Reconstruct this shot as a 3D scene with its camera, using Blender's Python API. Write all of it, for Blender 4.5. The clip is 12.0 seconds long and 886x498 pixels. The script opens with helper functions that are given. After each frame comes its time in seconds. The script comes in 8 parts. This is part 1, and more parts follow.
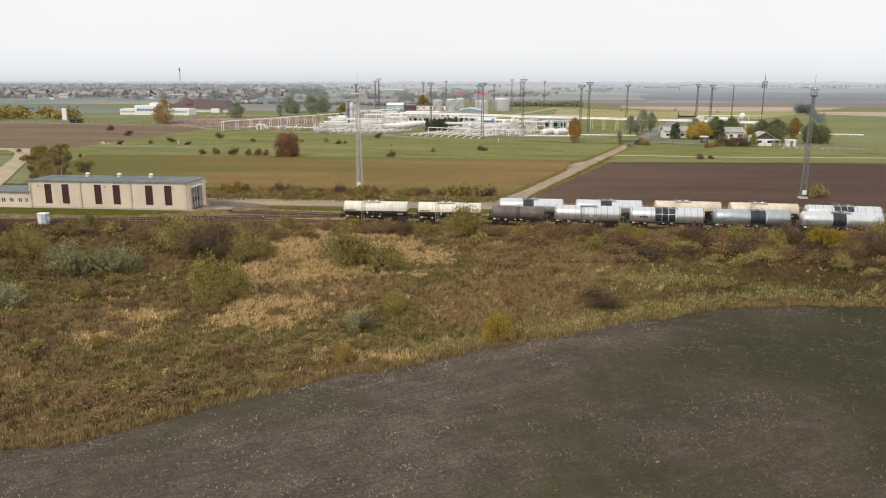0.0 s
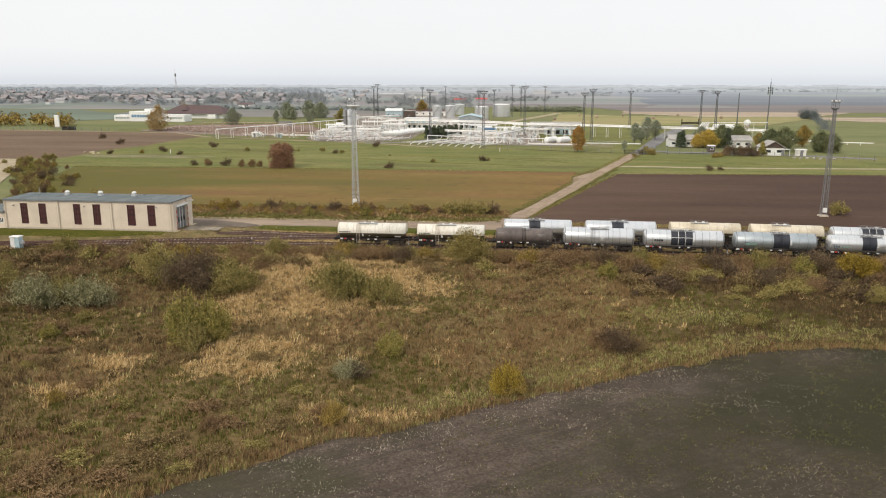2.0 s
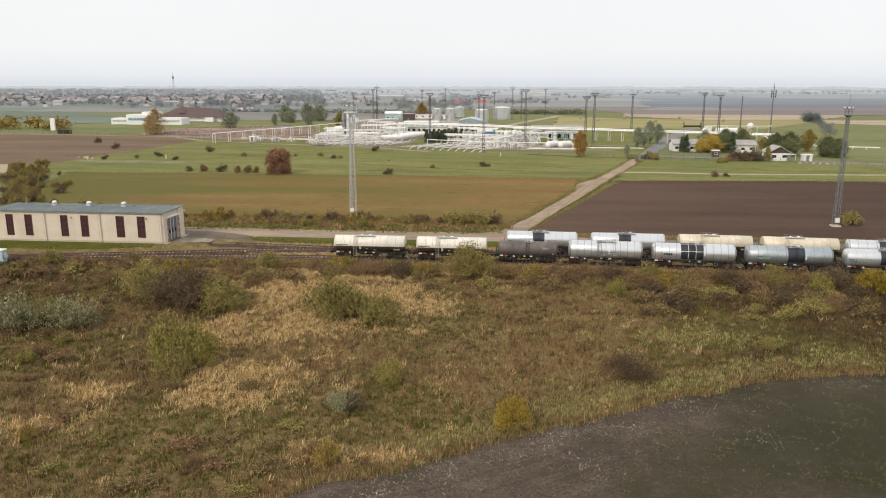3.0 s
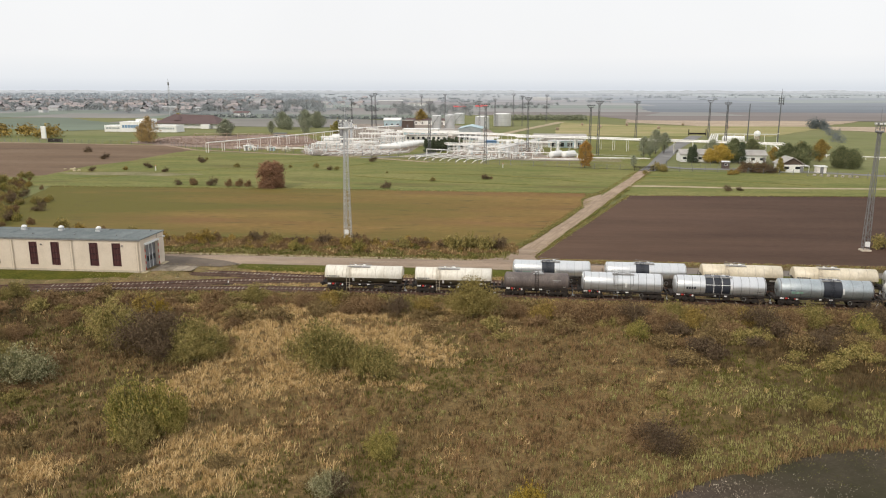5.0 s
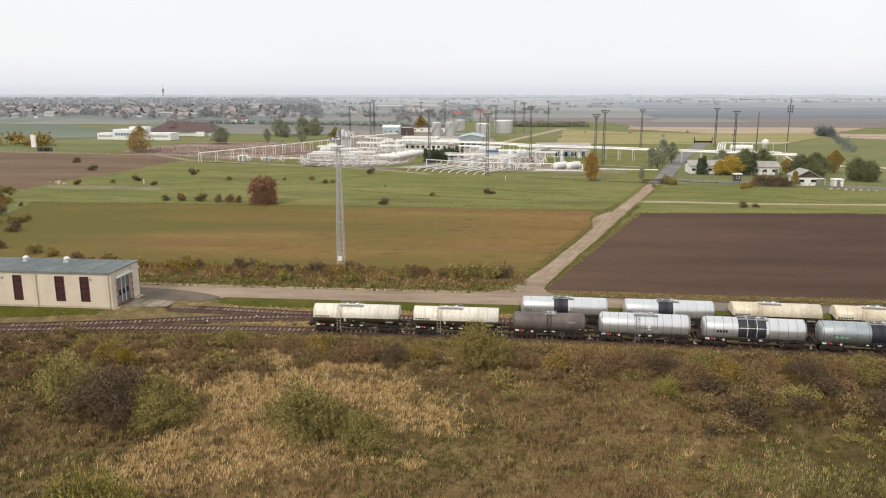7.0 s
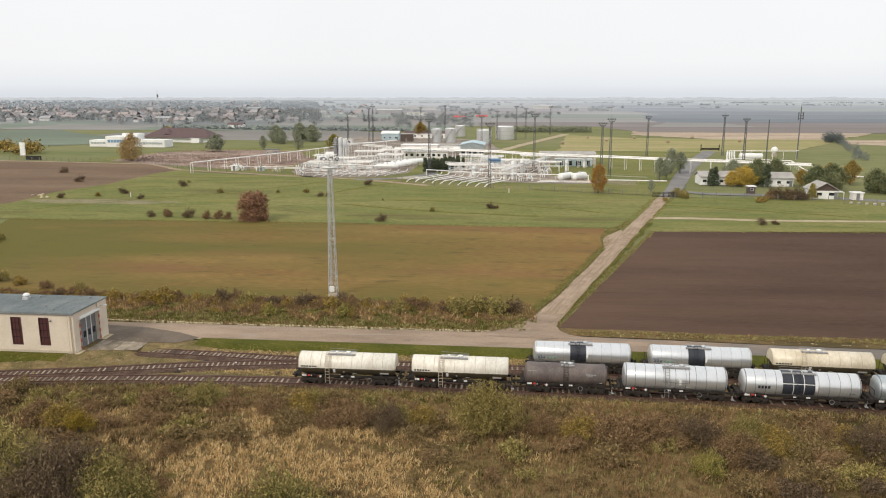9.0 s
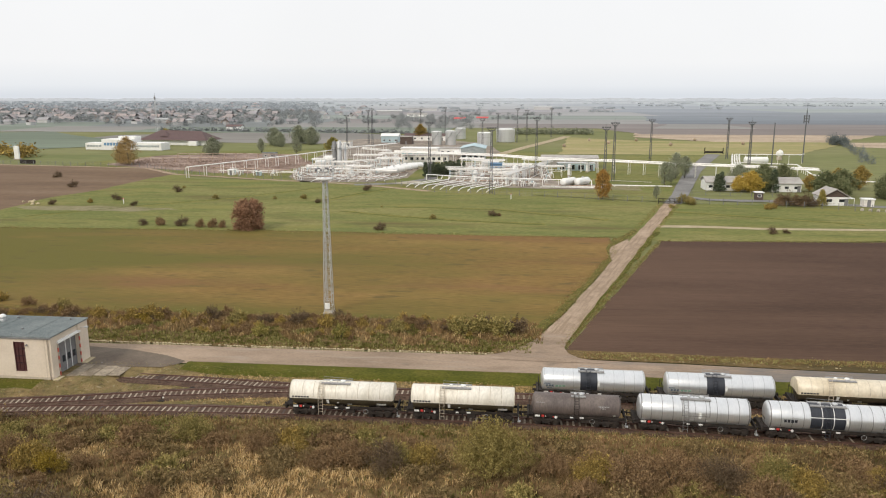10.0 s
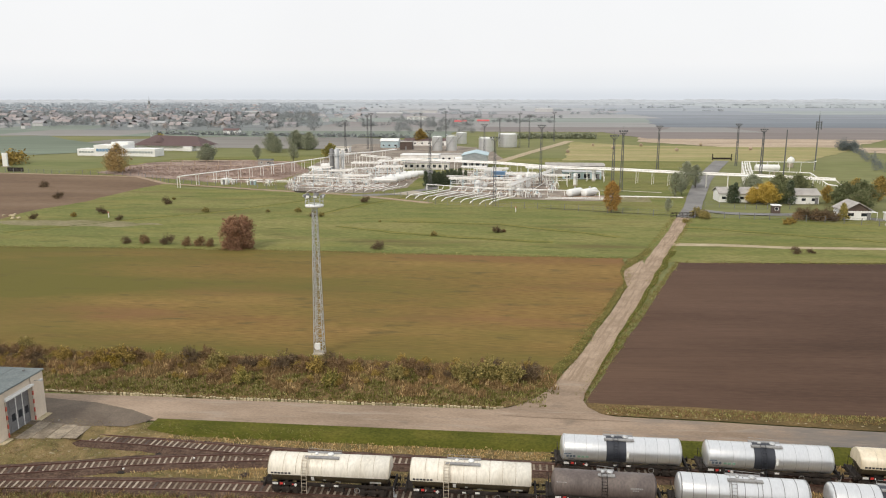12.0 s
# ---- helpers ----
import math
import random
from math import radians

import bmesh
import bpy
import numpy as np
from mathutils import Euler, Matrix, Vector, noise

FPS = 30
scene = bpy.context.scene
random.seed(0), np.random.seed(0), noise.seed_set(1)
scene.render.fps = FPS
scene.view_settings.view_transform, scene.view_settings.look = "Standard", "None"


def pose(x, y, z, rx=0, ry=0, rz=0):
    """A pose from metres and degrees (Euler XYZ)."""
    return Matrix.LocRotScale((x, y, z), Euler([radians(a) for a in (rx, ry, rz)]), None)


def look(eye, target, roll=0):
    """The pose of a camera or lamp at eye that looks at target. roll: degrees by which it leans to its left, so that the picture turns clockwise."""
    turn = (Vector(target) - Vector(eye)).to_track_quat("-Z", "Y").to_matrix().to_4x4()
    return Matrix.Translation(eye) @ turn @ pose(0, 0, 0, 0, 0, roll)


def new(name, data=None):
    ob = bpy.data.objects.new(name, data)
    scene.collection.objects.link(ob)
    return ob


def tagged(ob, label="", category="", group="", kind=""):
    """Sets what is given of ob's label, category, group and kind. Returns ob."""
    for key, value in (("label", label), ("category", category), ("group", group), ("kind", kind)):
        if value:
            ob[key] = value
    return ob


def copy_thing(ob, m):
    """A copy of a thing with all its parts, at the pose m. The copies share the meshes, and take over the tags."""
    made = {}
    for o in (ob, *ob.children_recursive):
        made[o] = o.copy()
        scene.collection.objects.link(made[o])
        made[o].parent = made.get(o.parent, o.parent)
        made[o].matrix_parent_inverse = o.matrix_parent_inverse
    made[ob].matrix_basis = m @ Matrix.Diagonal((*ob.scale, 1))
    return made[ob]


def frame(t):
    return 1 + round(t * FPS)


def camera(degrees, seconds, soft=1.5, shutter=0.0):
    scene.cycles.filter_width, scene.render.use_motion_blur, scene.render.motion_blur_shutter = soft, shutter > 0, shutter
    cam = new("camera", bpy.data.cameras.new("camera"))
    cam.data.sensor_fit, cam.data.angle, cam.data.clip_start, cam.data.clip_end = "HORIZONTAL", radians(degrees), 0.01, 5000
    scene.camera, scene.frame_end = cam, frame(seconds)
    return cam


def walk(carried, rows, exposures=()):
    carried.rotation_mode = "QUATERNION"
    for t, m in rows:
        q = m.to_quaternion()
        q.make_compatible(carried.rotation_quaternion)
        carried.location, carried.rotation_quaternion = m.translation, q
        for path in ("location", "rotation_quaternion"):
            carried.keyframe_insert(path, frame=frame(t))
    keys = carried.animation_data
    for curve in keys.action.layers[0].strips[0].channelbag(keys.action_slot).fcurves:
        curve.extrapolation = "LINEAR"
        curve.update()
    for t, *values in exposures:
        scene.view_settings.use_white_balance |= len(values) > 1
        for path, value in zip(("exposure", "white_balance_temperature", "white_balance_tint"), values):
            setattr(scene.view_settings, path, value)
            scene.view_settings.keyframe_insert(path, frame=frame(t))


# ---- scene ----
import collections

cam = camera(62.0, 12.0, soft=1.1)
# seconds, eye, yaw, pitch, roll of the slow climbing flight
ROWS = [
    (0.0, 5.090, -2.652, 23.417, 5.676, -12.937, 0.073),
    (0.5, 4.827, -0.670, 23.809, 5.660, -12.867, 0.068),
    (1.0, 4.560, 1.399, 24.208, 5.645, -12.808, 0.063),
    (1.5, 4.287, 3.550, 24.613, 5.631, -12.755, 0.059),
    (2.0, 4.009, 5.779, 25.025, 5.618, -12.704, 0.054),
    (2.5, 3.727, 8.081, 25.443, 5.605, -12.651, 0.049),
    (3.0, 3.439, 10.452, 25.868, 5.594, -12.594, 0.044),
    (3.5, 3.147, 12.888, 26.300, 5.583, -12.533, 0.040),
    (4.0, 2.849, 15.385, 26.738, 5.574, -12.466, 0.035),
    (4.5, 2.547, 17.938, 27.183, 5.565, -12.396, 0.030),
    (5.0, 2.240, 20.543, 27.634, 5.557, -12.322, 0.025),
    (5.5, 1.927, 23.196, 28.092, 5.550, -12.247, 0.021),
    (6.0, 1.610, 25.893, 28.557, 5.543, -12.173, 0.016),
    (6.5, 1.288, 28.628, 29.028, 5.538, -12.101, 0.011),
    (7.0, 0.960, 31.399, 29.506, 5.534, -12.034, 0.006),
    (7.5, 0.628, 34.200, 29.990, 5.530, -11.974, 0.002),
    (8.0, 0.291, 37.028, 30.481, 5.527, -11.921, -0.003),
    (8.5, -0.051, 39.878, 30.979, 5.525, -11.877, -0.008),
    (9.0, -0.398, 42.746, 31.483, 5.524, -11.843, -0.013),
    (9.5, -0.750, 45.627, 31.994, 5.524, -11.817, -0.017),
    (10.0, -1.107, 48.518, 32.511, 5.525, -11.799, -0.022),
    (10.5, -1.469, 51.414, 33.035, 5.526, -11.785, -0.027),
    (11.0, -1.836, 54.311, 33.566, 5.529, -11.773, -0.032),
    (11.5, -2.208, 57.204, 34.103, 5.532, -11.755, -0.036),
    (12.0, -2.585, 60.090, 34.646, 5.537, -11.727, -0.041),
]
walk(cam, [(t, pose(x, y, z, 90 + pitch, 0, yaw) @ pose(0, 0, 0, 0, 0, roll)) for t, x, y, z, yaw, pitch, roll in ROWS])

# ---- light: bright overcast autumn day, thin cloud ----
world = bpy.data.worlds.new("overcast_sky")
scene.world = world
world.use_nodes = True
wn, wl = world.node_tree.nodes, world.node_tree.links
wn.clear()
sky = wn.new("ShaderNodeTexSky")
sky.sky_type = "NISHITA"
sky.sun_disc = False
sky.sun_elevation, sky.sun_rotation = radians(38), radians(215)
sky.dust_density, sky.air_density = 4.0, 1.0
SKY_GAIN = wn.new("ShaderNodeMixRGB")
SKY_GAIN.blend_type = "MULTIPLY"
SKY_GAIN.inputs[0].default_value = 1.0
SKY_GAIN.inputs[2].default_value = (0.08, 0.08, 0.08, 1)
wl.new(sky.outputs[0], SKY_GAIN.inputs[1])
# cloud deck: nearly even, a little darker overhead, with soft large blotches
wc = wn.new("ShaderNodeTexCoord")
wsep = wn.new("ShaderNodeSeparateXYZ")
wl.new(wc.outputs["Generated"], wsep.inputs[0])
wr = wn.new("ShaderNodeValToRGB")
wl.new(wsep.outputs[2], wr.inputs[0])
el = wr.color_ramp.elements
el[0].position, el[0].color = 0.0, (0.61, 0.64, 0.68, 1)
el[1].position, el[1].color = 1.0, (0.80, 0.815, 0.84, 1)
for p, c in ((0.012, (0.70, 0.72, 0.745, 1)), (0.04, (0.775, 0.778, 0.785, 1)), (0.16, (0.785, 0.786, 0.792, 1)), (0.45, (0.86, 0.868, 0.88, 1))):
    e = el.new(p)
    e.color = c
wno = wn.new("ShaderNodeTexNoise")
wno.inputs["Scale"].default_value, wno.inputs["Detail"].default_value = 2.2, 5
wl.new(wc.outputs["Generated"], wno.inputs["Vector"])
wmr = wn.new("ShaderNodeMapRange")
wmr.inputs[3].default_value, wmr.inputs[4].default_value = 0.93, 1.07
wl.new(wno.outputs["Fac"], wmr.inputs[0])
wm = wn.new("ShaderNodeMixRGB")
wm.blend_type = "MULTIPLY"
wm.inputs[0].default_value = 1.0
wl.new(wr.outputs[0], wm.inputs[1])
wl.new(wmr.outputs[0], wm.inputs[2])
wmix = wn.new("ShaderNodeMixRGB")
wmix.inputs[0].default_value = 0.93
wl.new(SKY_GAIN.outputs[0], wmix.inputs[1])
wl.new(wm.outputs[0], wmix.inputs[2])
wbg = wn.new("ShaderNodeBackground")
wbg.inputs[1].default_value = 1.26
wl.new(wmix.outputs[0], wbg.inputs[0])
wo = wn.new("ShaderNodeOutputWorld")
wl.new(wbg.outputs[0], wo.inputs[0])

sun_data = bpy.data.lights.new("sun", "SUN")
sun_data.energy, sun_data.angle, sun_data.color = 1.9, radians(14), (1.0, 0.89, 0.74)
sun = new("sun", sun_data)
sun.matrix_world = look((-55, -80, 78), (0, 0, 0))
scene.view_settings.exposure = 0.0

# ---- materials ----
def rgb(c):
    return (c[0], c[1], c[2], 1.0)


def mat(name, cols, scale=0.6, fine=9.0, rough=0.8, metal=0.0, bump=0.15, contrast=0.2, world_space=False, stretch=(1, 1, 1),
        vary=0.0, island=0.0, speck=None, spec=0.5, detail=5.0, low=0.3, high=0.7):
    """Two-scale procedural surface: broad patches between cols, fine grain on top, bump from the grain.
    speck: (colour, size per metre, share) scatters small flecks. vary / island: brightness by object / by loose piece."""
    m = bpy.data.materials.new(name)
    m.use_nodes = True
    nt = m.node_tree
    n, l = nt.nodes, nt.links
    b = n["Principled BSDF"]
    b.inputs["Roughness"].default_value, b.inputs["Metallic"].default_value = rough, metal
    b.inputs["Specular IOR Level"].default_value = min(spec, 0.12) if world_space else spec
    if world_space:
        co = n.new("ShaderNodeNewGeometry").outputs["Position"]
    else:
        co = n.new("ShaderNodeTexCoord").outputs["Object"]
    mp = n.new("ShaderNodeMapping")
    mp.inputs["Scale"].default_value = stretch
    l.new(co, mp.inputs[0])
    n1 = n.new("ShaderNodeTexNoise")
    n1.inputs["Scale"].default_value, n1.inputs["Detail"].default_value = scale, detail
    n1.inputs["Roughness"].default_value = 0.6
    l.new(mp.outputs[0], n1.inputs["Vector"])
    ramp = n.new("ShaderNodeValToRGB")
    el = ramp.color_ramp.elements
    k = len(cols)
    el[0].position, el[0].color = low, rgb(cols[0])
    el[1].position, el[1].color = high, rgb(cols[-1])
    for i in range(1, k - 1):
        e = el.new(low + (high - low) * i / (k - 1))
        e.color = rgb(cols[i])
    fac = n1.outputs["Fac"]
    if island:
        g = n.new("ShaderNodeNewGeometry")
        ma = n.new("ShaderNodeMath")
        ma.operation = "MULTIPLY_ADD"
        ma.inputs[1].default_value = island
        l.new(g.outputs["Random Per Island"], ma.inputs[0])
        mb = n.new("ShaderNodeMath")
        mb.operation = "SUBTRACT"
        mb.inputs[1].default_value = island / 2
        l.new(fac, ma.inputs[2])
        l.new(ma.outputs[0], mb.inputs[0])
        fac = mb.outputs[0]
    if vary:
        oi = n.new("ShaderNodeObjectInfo")
        ma = n.new("ShaderNodeMath")
        ma.operation = "MULTIPLY_ADD"
        ma.inputs[1].default_value = vary
        l.new(oi.outputs["Random"], ma.inputs[0])
        mb = n.new("ShaderNodeMath")
        mb.operation = "SUBTRACT"
        mb.inputs[1].default_value = vary / 2
        l.new(fac, ma.inputs[2])
        l.new(ma.outputs[0], mb.inputs[0])
        fac = mb.outputs[0]
    l.new(fac, ramp.inputs[0])
    n2 = n.new("ShaderNodeTexNoise")
    n2.inputs["Scale"].default_value, n2.inputs["Detail"].default_value = fine, 4
    l.new(mp.outputs[0], n2.inputs["Vector"])
    mr = n.new("ShaderNodeMapRange")
    mr.inputs[1].default_value, mr.inputs[2].default_value = 0.3, 0.7
    mr.inputs[3].default_value, mr.inputs[4].default_value = 1 - contrast, 1 + contrast
    l.new(n2.outputs["Fac"], mr.inputs[0])
    mul = n.new("ShaderNodeMixRGB")
    mul.blend_type = "MULTIPLY"
    mul.inputs[0].default_value = 1.0
    l.new(ramp.outputs[0], mul.inputs[1])
    l.new(mr.outputs[0], mul.inputs[2])
    out = mul.outputs[0]
    if speck:
        col, size, share = speck
        n3 = n.new("ShaderNodeTexNoise")
        n3.inputs["Scale"].default_value, n3.inputs["Detail"].default_value = size, 2
        l.new(co, n3.inputs["Vector"])
        r3 = n.new("ShaderNodeMapRange")
        r3.inputs[1].default_value, r3.inputs[2].default_value = share, share + 0.06
        l.new(n3.outputs["Fac"], r3.inputs[0])
        mx = n.new("ShaderNodeMixRGB")
        mx.inputs[2].default_value = rgb(col)
        l.new(r3.outputs[0], mx.inputs[0])
        l.new(out, mx.inputs[1])
        out = mx.outputs[0]
    l.new(out, b.inputs["Base Color"])
    if bump:
        bp = n.new("ShaderNodeBump")
        bp.inputs["Strength"].default_value = bump
        bp.inputs["Distance"].default_value = 0.3 / max(fine, 0.5)
        l.new(n2.outputs["Fac"], bp.inputs["Height"])
        l.new(bp.outputs[0], b.inputs["Normal"])
    return m


def blend_patch(m, cols, scale, low, high, stretch=(1, 1, 1), offset=(0, 0, 0), turn=0.0, lean=None):
    """Lays a second, larger set of patches (world space) into a material's base colour. lean: how the share grows along x and y."""
    n, l = m.node_tree.nodes, m.node_tree.links
    b = n["Principled BSDF"]
    src = b.inputs["Base Color"].links[0].from_socket
    g = n.new("ShaderNodeNewGeometry")
    mp = n.new("ShaderNodeMapping")
    mp.inputs["Scale"].default_value, mp.inputs["Location"].default_value = stretch, offset
    tn = n.new("ShaderNodeVectorRotate")
    tn.inputs["Angle"].default_value = radians(turn)
    l.new(g.outputs["Position"], tn.inputs["Vector"])
    l.new(tn.outputs[0], mp.inputs[0])
    no = n.new("ShaderNodeTexNoise")
    no.inputs["Scale"].default_value, no.inputs["Detail"].default_value = scale, 6
    no.inputs["Roughness"].default_value = 0.65
    l.new(mp.outputs[0], no.inputs["Vector"])
    mr = n.new("ShaderNodeMapRange")
    mr.inputs[1].default_value, mr.inputs[2].default_value = low, high
    share = no.outputs["Fac"]
    if lean:
        dot = n.new("ShaderNodeVectorMath")
        dot.operation = "DOT_PRODUCT"
        dot.inputs[1].default_value = (lean[0], lean[1], 0)
        l.new(g.outputs["Position"], dot.inputs[0])
        add = n.new("ShaderNodeMath")
        l.new(dot.outputs["Value"], add.inputs[0])
        l.new(share, add.inputs[1])
        share = add.outputs[0]
    l.new(share, mr.inputs[0])
    mx = n.new("ShaderNodeMixRGB")
    mx.blend_type = "MIX"
    mx.inputs[2].default_value = rgb(cols)
    l.new(mr.outputs[0], mx.inputs[0])
    l.new(src, mx.inputs[1])
    l.new(mx.outputs[0], b.inputs["Base Color"])
    return m


# grounds
M_FIELD = mat("tilled_dark_soil", [(0.064, 0.048, 0.037), (0.086, 0.065, 0.050), (0.112, 0.086, 0.068)], 0.35, 5.0, 0.95, bump=0.6, contrast=0.38, world_space=True,
              speck=((0.27, 0.23, 0.18), 6.5, 0.68))
blend_patch(M_FIELD, (0.058, 0.044, 0.034), 1.1, 0.47, 0.75, stretch=(0.06, 1.6, 1), turn=-33)
blend_patch(M_FIELD, (0.052, 0.050, 0.027), 0.09, 0.50, 0.68, stretch=(0.5, 1.2, 1), offset=(3, 1, 0), turn=-33)
# Darker green towards the east: denser crop, with lens vignetting painted into it.
blend_patch(M_FIELD, (0.038, 0.035, 0.019), 0.07, 0.48, 0.80, offset=(9, 2, 0), lean=(0.0095, -0.0006))
M_FLECK = mat("weathered_stubble_straw", [(0.30, 0.25, 0.19), (0.40, 0.34, 0.26), (0.52, 0.45, 0.36)], 0.4, 3.0, 0.9, bump=0.0, contrast=0.2, island=0.6)
M_WILD = mat("autumn_rough_grass_soil", [(0.106, 0.074, 0.032), (0.146, 0.100, 0.043), (0.190, 0.131, 0.060)], 0.25, 3.0, 0.95, bump=0.5, contrast=0.35, world_space=True)
# Darker to east and west: darker growth, plus lens vignetting put into the colour.
blend_patch(M_WILD, (0.055, 0.044, 0.018), 0.08, 0.50, 0.85, offset=(4, 2, 0), lean=(0.008, -0.001))
blend_patch(M_WILD, (0.055, 0.044, 0.018), 0.08, 0.66, 0.95, offset=(8, 2, 0), lean=(-0.006, -0.001))
M_YARD = mat("track_yard_gravel", [(0.146, 0.101, 0.048), (0.228, 0.161, 0.079), (0.31, 0.222, 0.113)], 0.30, 6.0, 0.95, bump=0.4, contrast=0.35, world_space=True)
blend_patch(M_YARD, (0.128, 0.106, 0.044), 0.35, 0.36, 0.60)
blend_patch(M_YARD, (0.088, 0.070, 0.036), 0.9, 0.52, 0.70, offset=(7, 1, 0))
blend_patch(M_YARD, (0.36, 0.31, 0.21), 1.6, 0.60, 0.72, offset=(4, 4, 0))
M_BALLAST = mat("rusty_ballast", [(0.055, 0.034, 0.025), (0.085, 0.055, 0.041), (0.125, 0.085, 0.063)], 0.7, 5.0, 0.95, bump=0.6, contrast=0.5, world_space=True)
M_LAWN = mat("green_verge_grass", [(0.056, 0.060, 0.008), (0.078, 0.080, 0.012), (0.108, 0.098, 0.018)], 0.22, 3.0, 0.95, bump=0.3, contrast=0.28, world_space=True)
M_VERGE = mat("weedy_road_verge", [(0.075, 0.072, 0.016), (0.115, 0.100, 0.026), (0.165, 0.130, 0.044)], 0.30, 3.0, 0.95, bump=0.3, contrast=0.3, world_space=True)
M_ASPHALT = mat("worn_asphalt", [(0.215, 0.160, 0.116), (0.285, 0.214, 0.156), (0.365, 0.278, 0.206)], 0.16, 6.0, 0.9, bump=0.12, contrast=0.15, world_space=True, stretch=(0.5, 1.6, 1))
blend_patch(M_ASPHALT, (0.33, 0.285, 0.235), 0.35, 0.55, 0.75, stretch=(0.25, 2.2, 1), offset=(7, 3, 0))
blend_patch(M_ASPHALT, (0.16, 0.128, 0.100), 0.22, 0.60, 0.75, stretch=(0.6, 1.4, 1), offset=(1, 8, 0))
blend_patch(M_ASPHALT, (0.165, 0.148, 0.132), 0.3, 0.70, 0.95, stretch=(0.4, 1.6, 1), lean=(0.012, 0))
M_APRON = mat("grey_asphalt_apron", [(0.116, 0.091, 0.071), (0.144, 0.116, 0.091), (0.184, 0.148, 0.114)], 0.2, 6.0, 0.9, bump=0.12, contrast=0.15, world_space=True, speck=((0.42, 0.40, 0.37), 0.9, 0.74))
M_DIRTROAD = mat("pale_dirt_road", [(0.245, 0.182, 0.128), (0.335, 0.252, 0.182), (0.435, 0.335, 0.248)], 0.25, 5.0, 0.95, bump=0.3, contrast=0.2, world_space=True)
blend_patch(M_DIRTROAD, (0.25, 0.185, 0.128), 0.9, 0.46, 0.62, stretch=(2.2, 0.12, 1), turn=17)
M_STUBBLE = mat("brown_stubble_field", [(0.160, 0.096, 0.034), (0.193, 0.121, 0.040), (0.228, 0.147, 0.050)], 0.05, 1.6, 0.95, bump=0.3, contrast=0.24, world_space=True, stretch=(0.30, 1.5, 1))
blend_patch(M_STUBBLE, (0.182, 0.098, 0.046), 0.045, 0.50, 0.72, stretch=(0.4, 1.6, 1))
# More olive to the west; its darkness also paints in some lens vignetting.
blend_patch(M_STUBBLE, (0.118, 0.104, 0.026), 0.035, 0.42, 0.70, stretch=(0.35, 1.2, 1), offset=(13, 40, 0), lean=(-0.0026, -0.0003))
blend_patch(M_STUBBLE, (0.098, 0.078, 0.030), 0.22, 0.56, 0.72, stretch=(0.5, 1.6, 1), offset=(3, 17, 0))
M_PLOW = mat("ploughed_brown_soil", [(0.060, 0.036, 0.025), (0.077, 0.046, 0.032), (0.097, 0.059, 0.042)], 0.05, 2.0, 0.95, bump=0.4, contrast=0.16, world_space=True, stretch=(0.3, 1.5, 1))
# Paler warm brown in the west; the darker east is partly painted lens vignetting.
blend_patch(M_PLOW, (0.138, 0.085, 0.057), 0.028, 0.25, 0.70, stretch=(0.35, 1.3, 1), offset=(2, 30, 0), lean=(-0.0036, -0.0004))
blend_patch(M_PLOW, (0.056, 0.033, 0.022), 1.3, 0.50, 0.90, stretch=(0.04, 1.6, 1), turn=-4)
M_MEADOW = mat("green_meadow", [(0.118, 0.135, 0.040), (0.166, 0.168, 0.054), (0.218, 0.195, 0.074)], 0.035, 1.1, 0.95, bump=0.2, contrast=0.28, world_space=True, stretch=(0.6, 1.5, 1))
blend_patch(M_MEADOW, (0.125, 0.105, 0.040), 0.03, 0.55, 0.68, stretch=(0.5, 2.2, 1), offset=(5, 9, 0))
blend_patch(M_MEADOW, (0.108, 0.128, 0.032), 0.10, 0.50, 0.70, stretch=(0.5, 1.6, 1), offset=(20, 4, 0))
blend_patch(M_MEADOW, (0.205, 0.185, 0.056), 0.06, 0.54, 0.74, stretch=(0.45, 1.8, 1), offset=(2, 44, 0))
blend_patch(M_MEADOW, (0.085, 0.085, 0.028), 0.16, 0.58, 0.70, stretch=(0.35, 2.0, 1), offset=(12, 30, 0))
M_PALETRACK = mat("pale_farm_track", [(0.30, 0.245, 0.160), (0.375, 0.310, 0.210), (0.445, 0.375, 0.265)], 0.25, 3.0, 0.95, bump=0.2, contrast=0.18, world_space=True)
M_DITCH = mat("dark_ditch_growth", [(0.075, 0.085, 0.020), (0.11, 0.112, 0.028)], 0.3, 2.0, 0.95, contrast=0.3, world_space=True)
M_RUSHES = mat("yellowish_rushes", [(0.12, 0.125, 0.026), (0.165, 0.155, 0.038), (0.20, 0.18, 0.055)], 0.15, 1.5, 0.95, contrast=0.25, world_space=True)
M_FALLOWPATCH = mat("pale_bare_meadow_soil", [(0.15, 0.142, 0.065), (0.21, 0.185, 0.105), (0.27, 0.232, 0.15)], 0.12, 1.0, 0.95, contrast=0.2, world_space=True)
M_BROWNFIELD = mat("fallow_brown_field", [(0.122, 0.082, 0.054), (0.158, 0.106, 0.069), (0.192, 0.136, 0.092)], 0.03, 0.8, 0.95, bump=0.2, contrast=0.16, world_space=True, stretch=(0.4, 1.8, 1))
M_GROUND = mat("plain_grassland", [(0.133, 0.15, 0.055), (0.168, 0.174, 0.072), (0.204, 0.194, 0.096)], 0.012, 0.15, 0.95, bump=0.0, contrast=0.12, world_space=True, stretch=(0.5, 1.4, 1))
M_GRAVELPAD = mat("plant_gravel", [(0.15, 0.125, 0.10), (0.24, 0.205, 0.17), (0.36, 0.315, 0.265)], 0.10, 1.2, 0.95, bump=0.2, contrast=0.25, world_space=True)
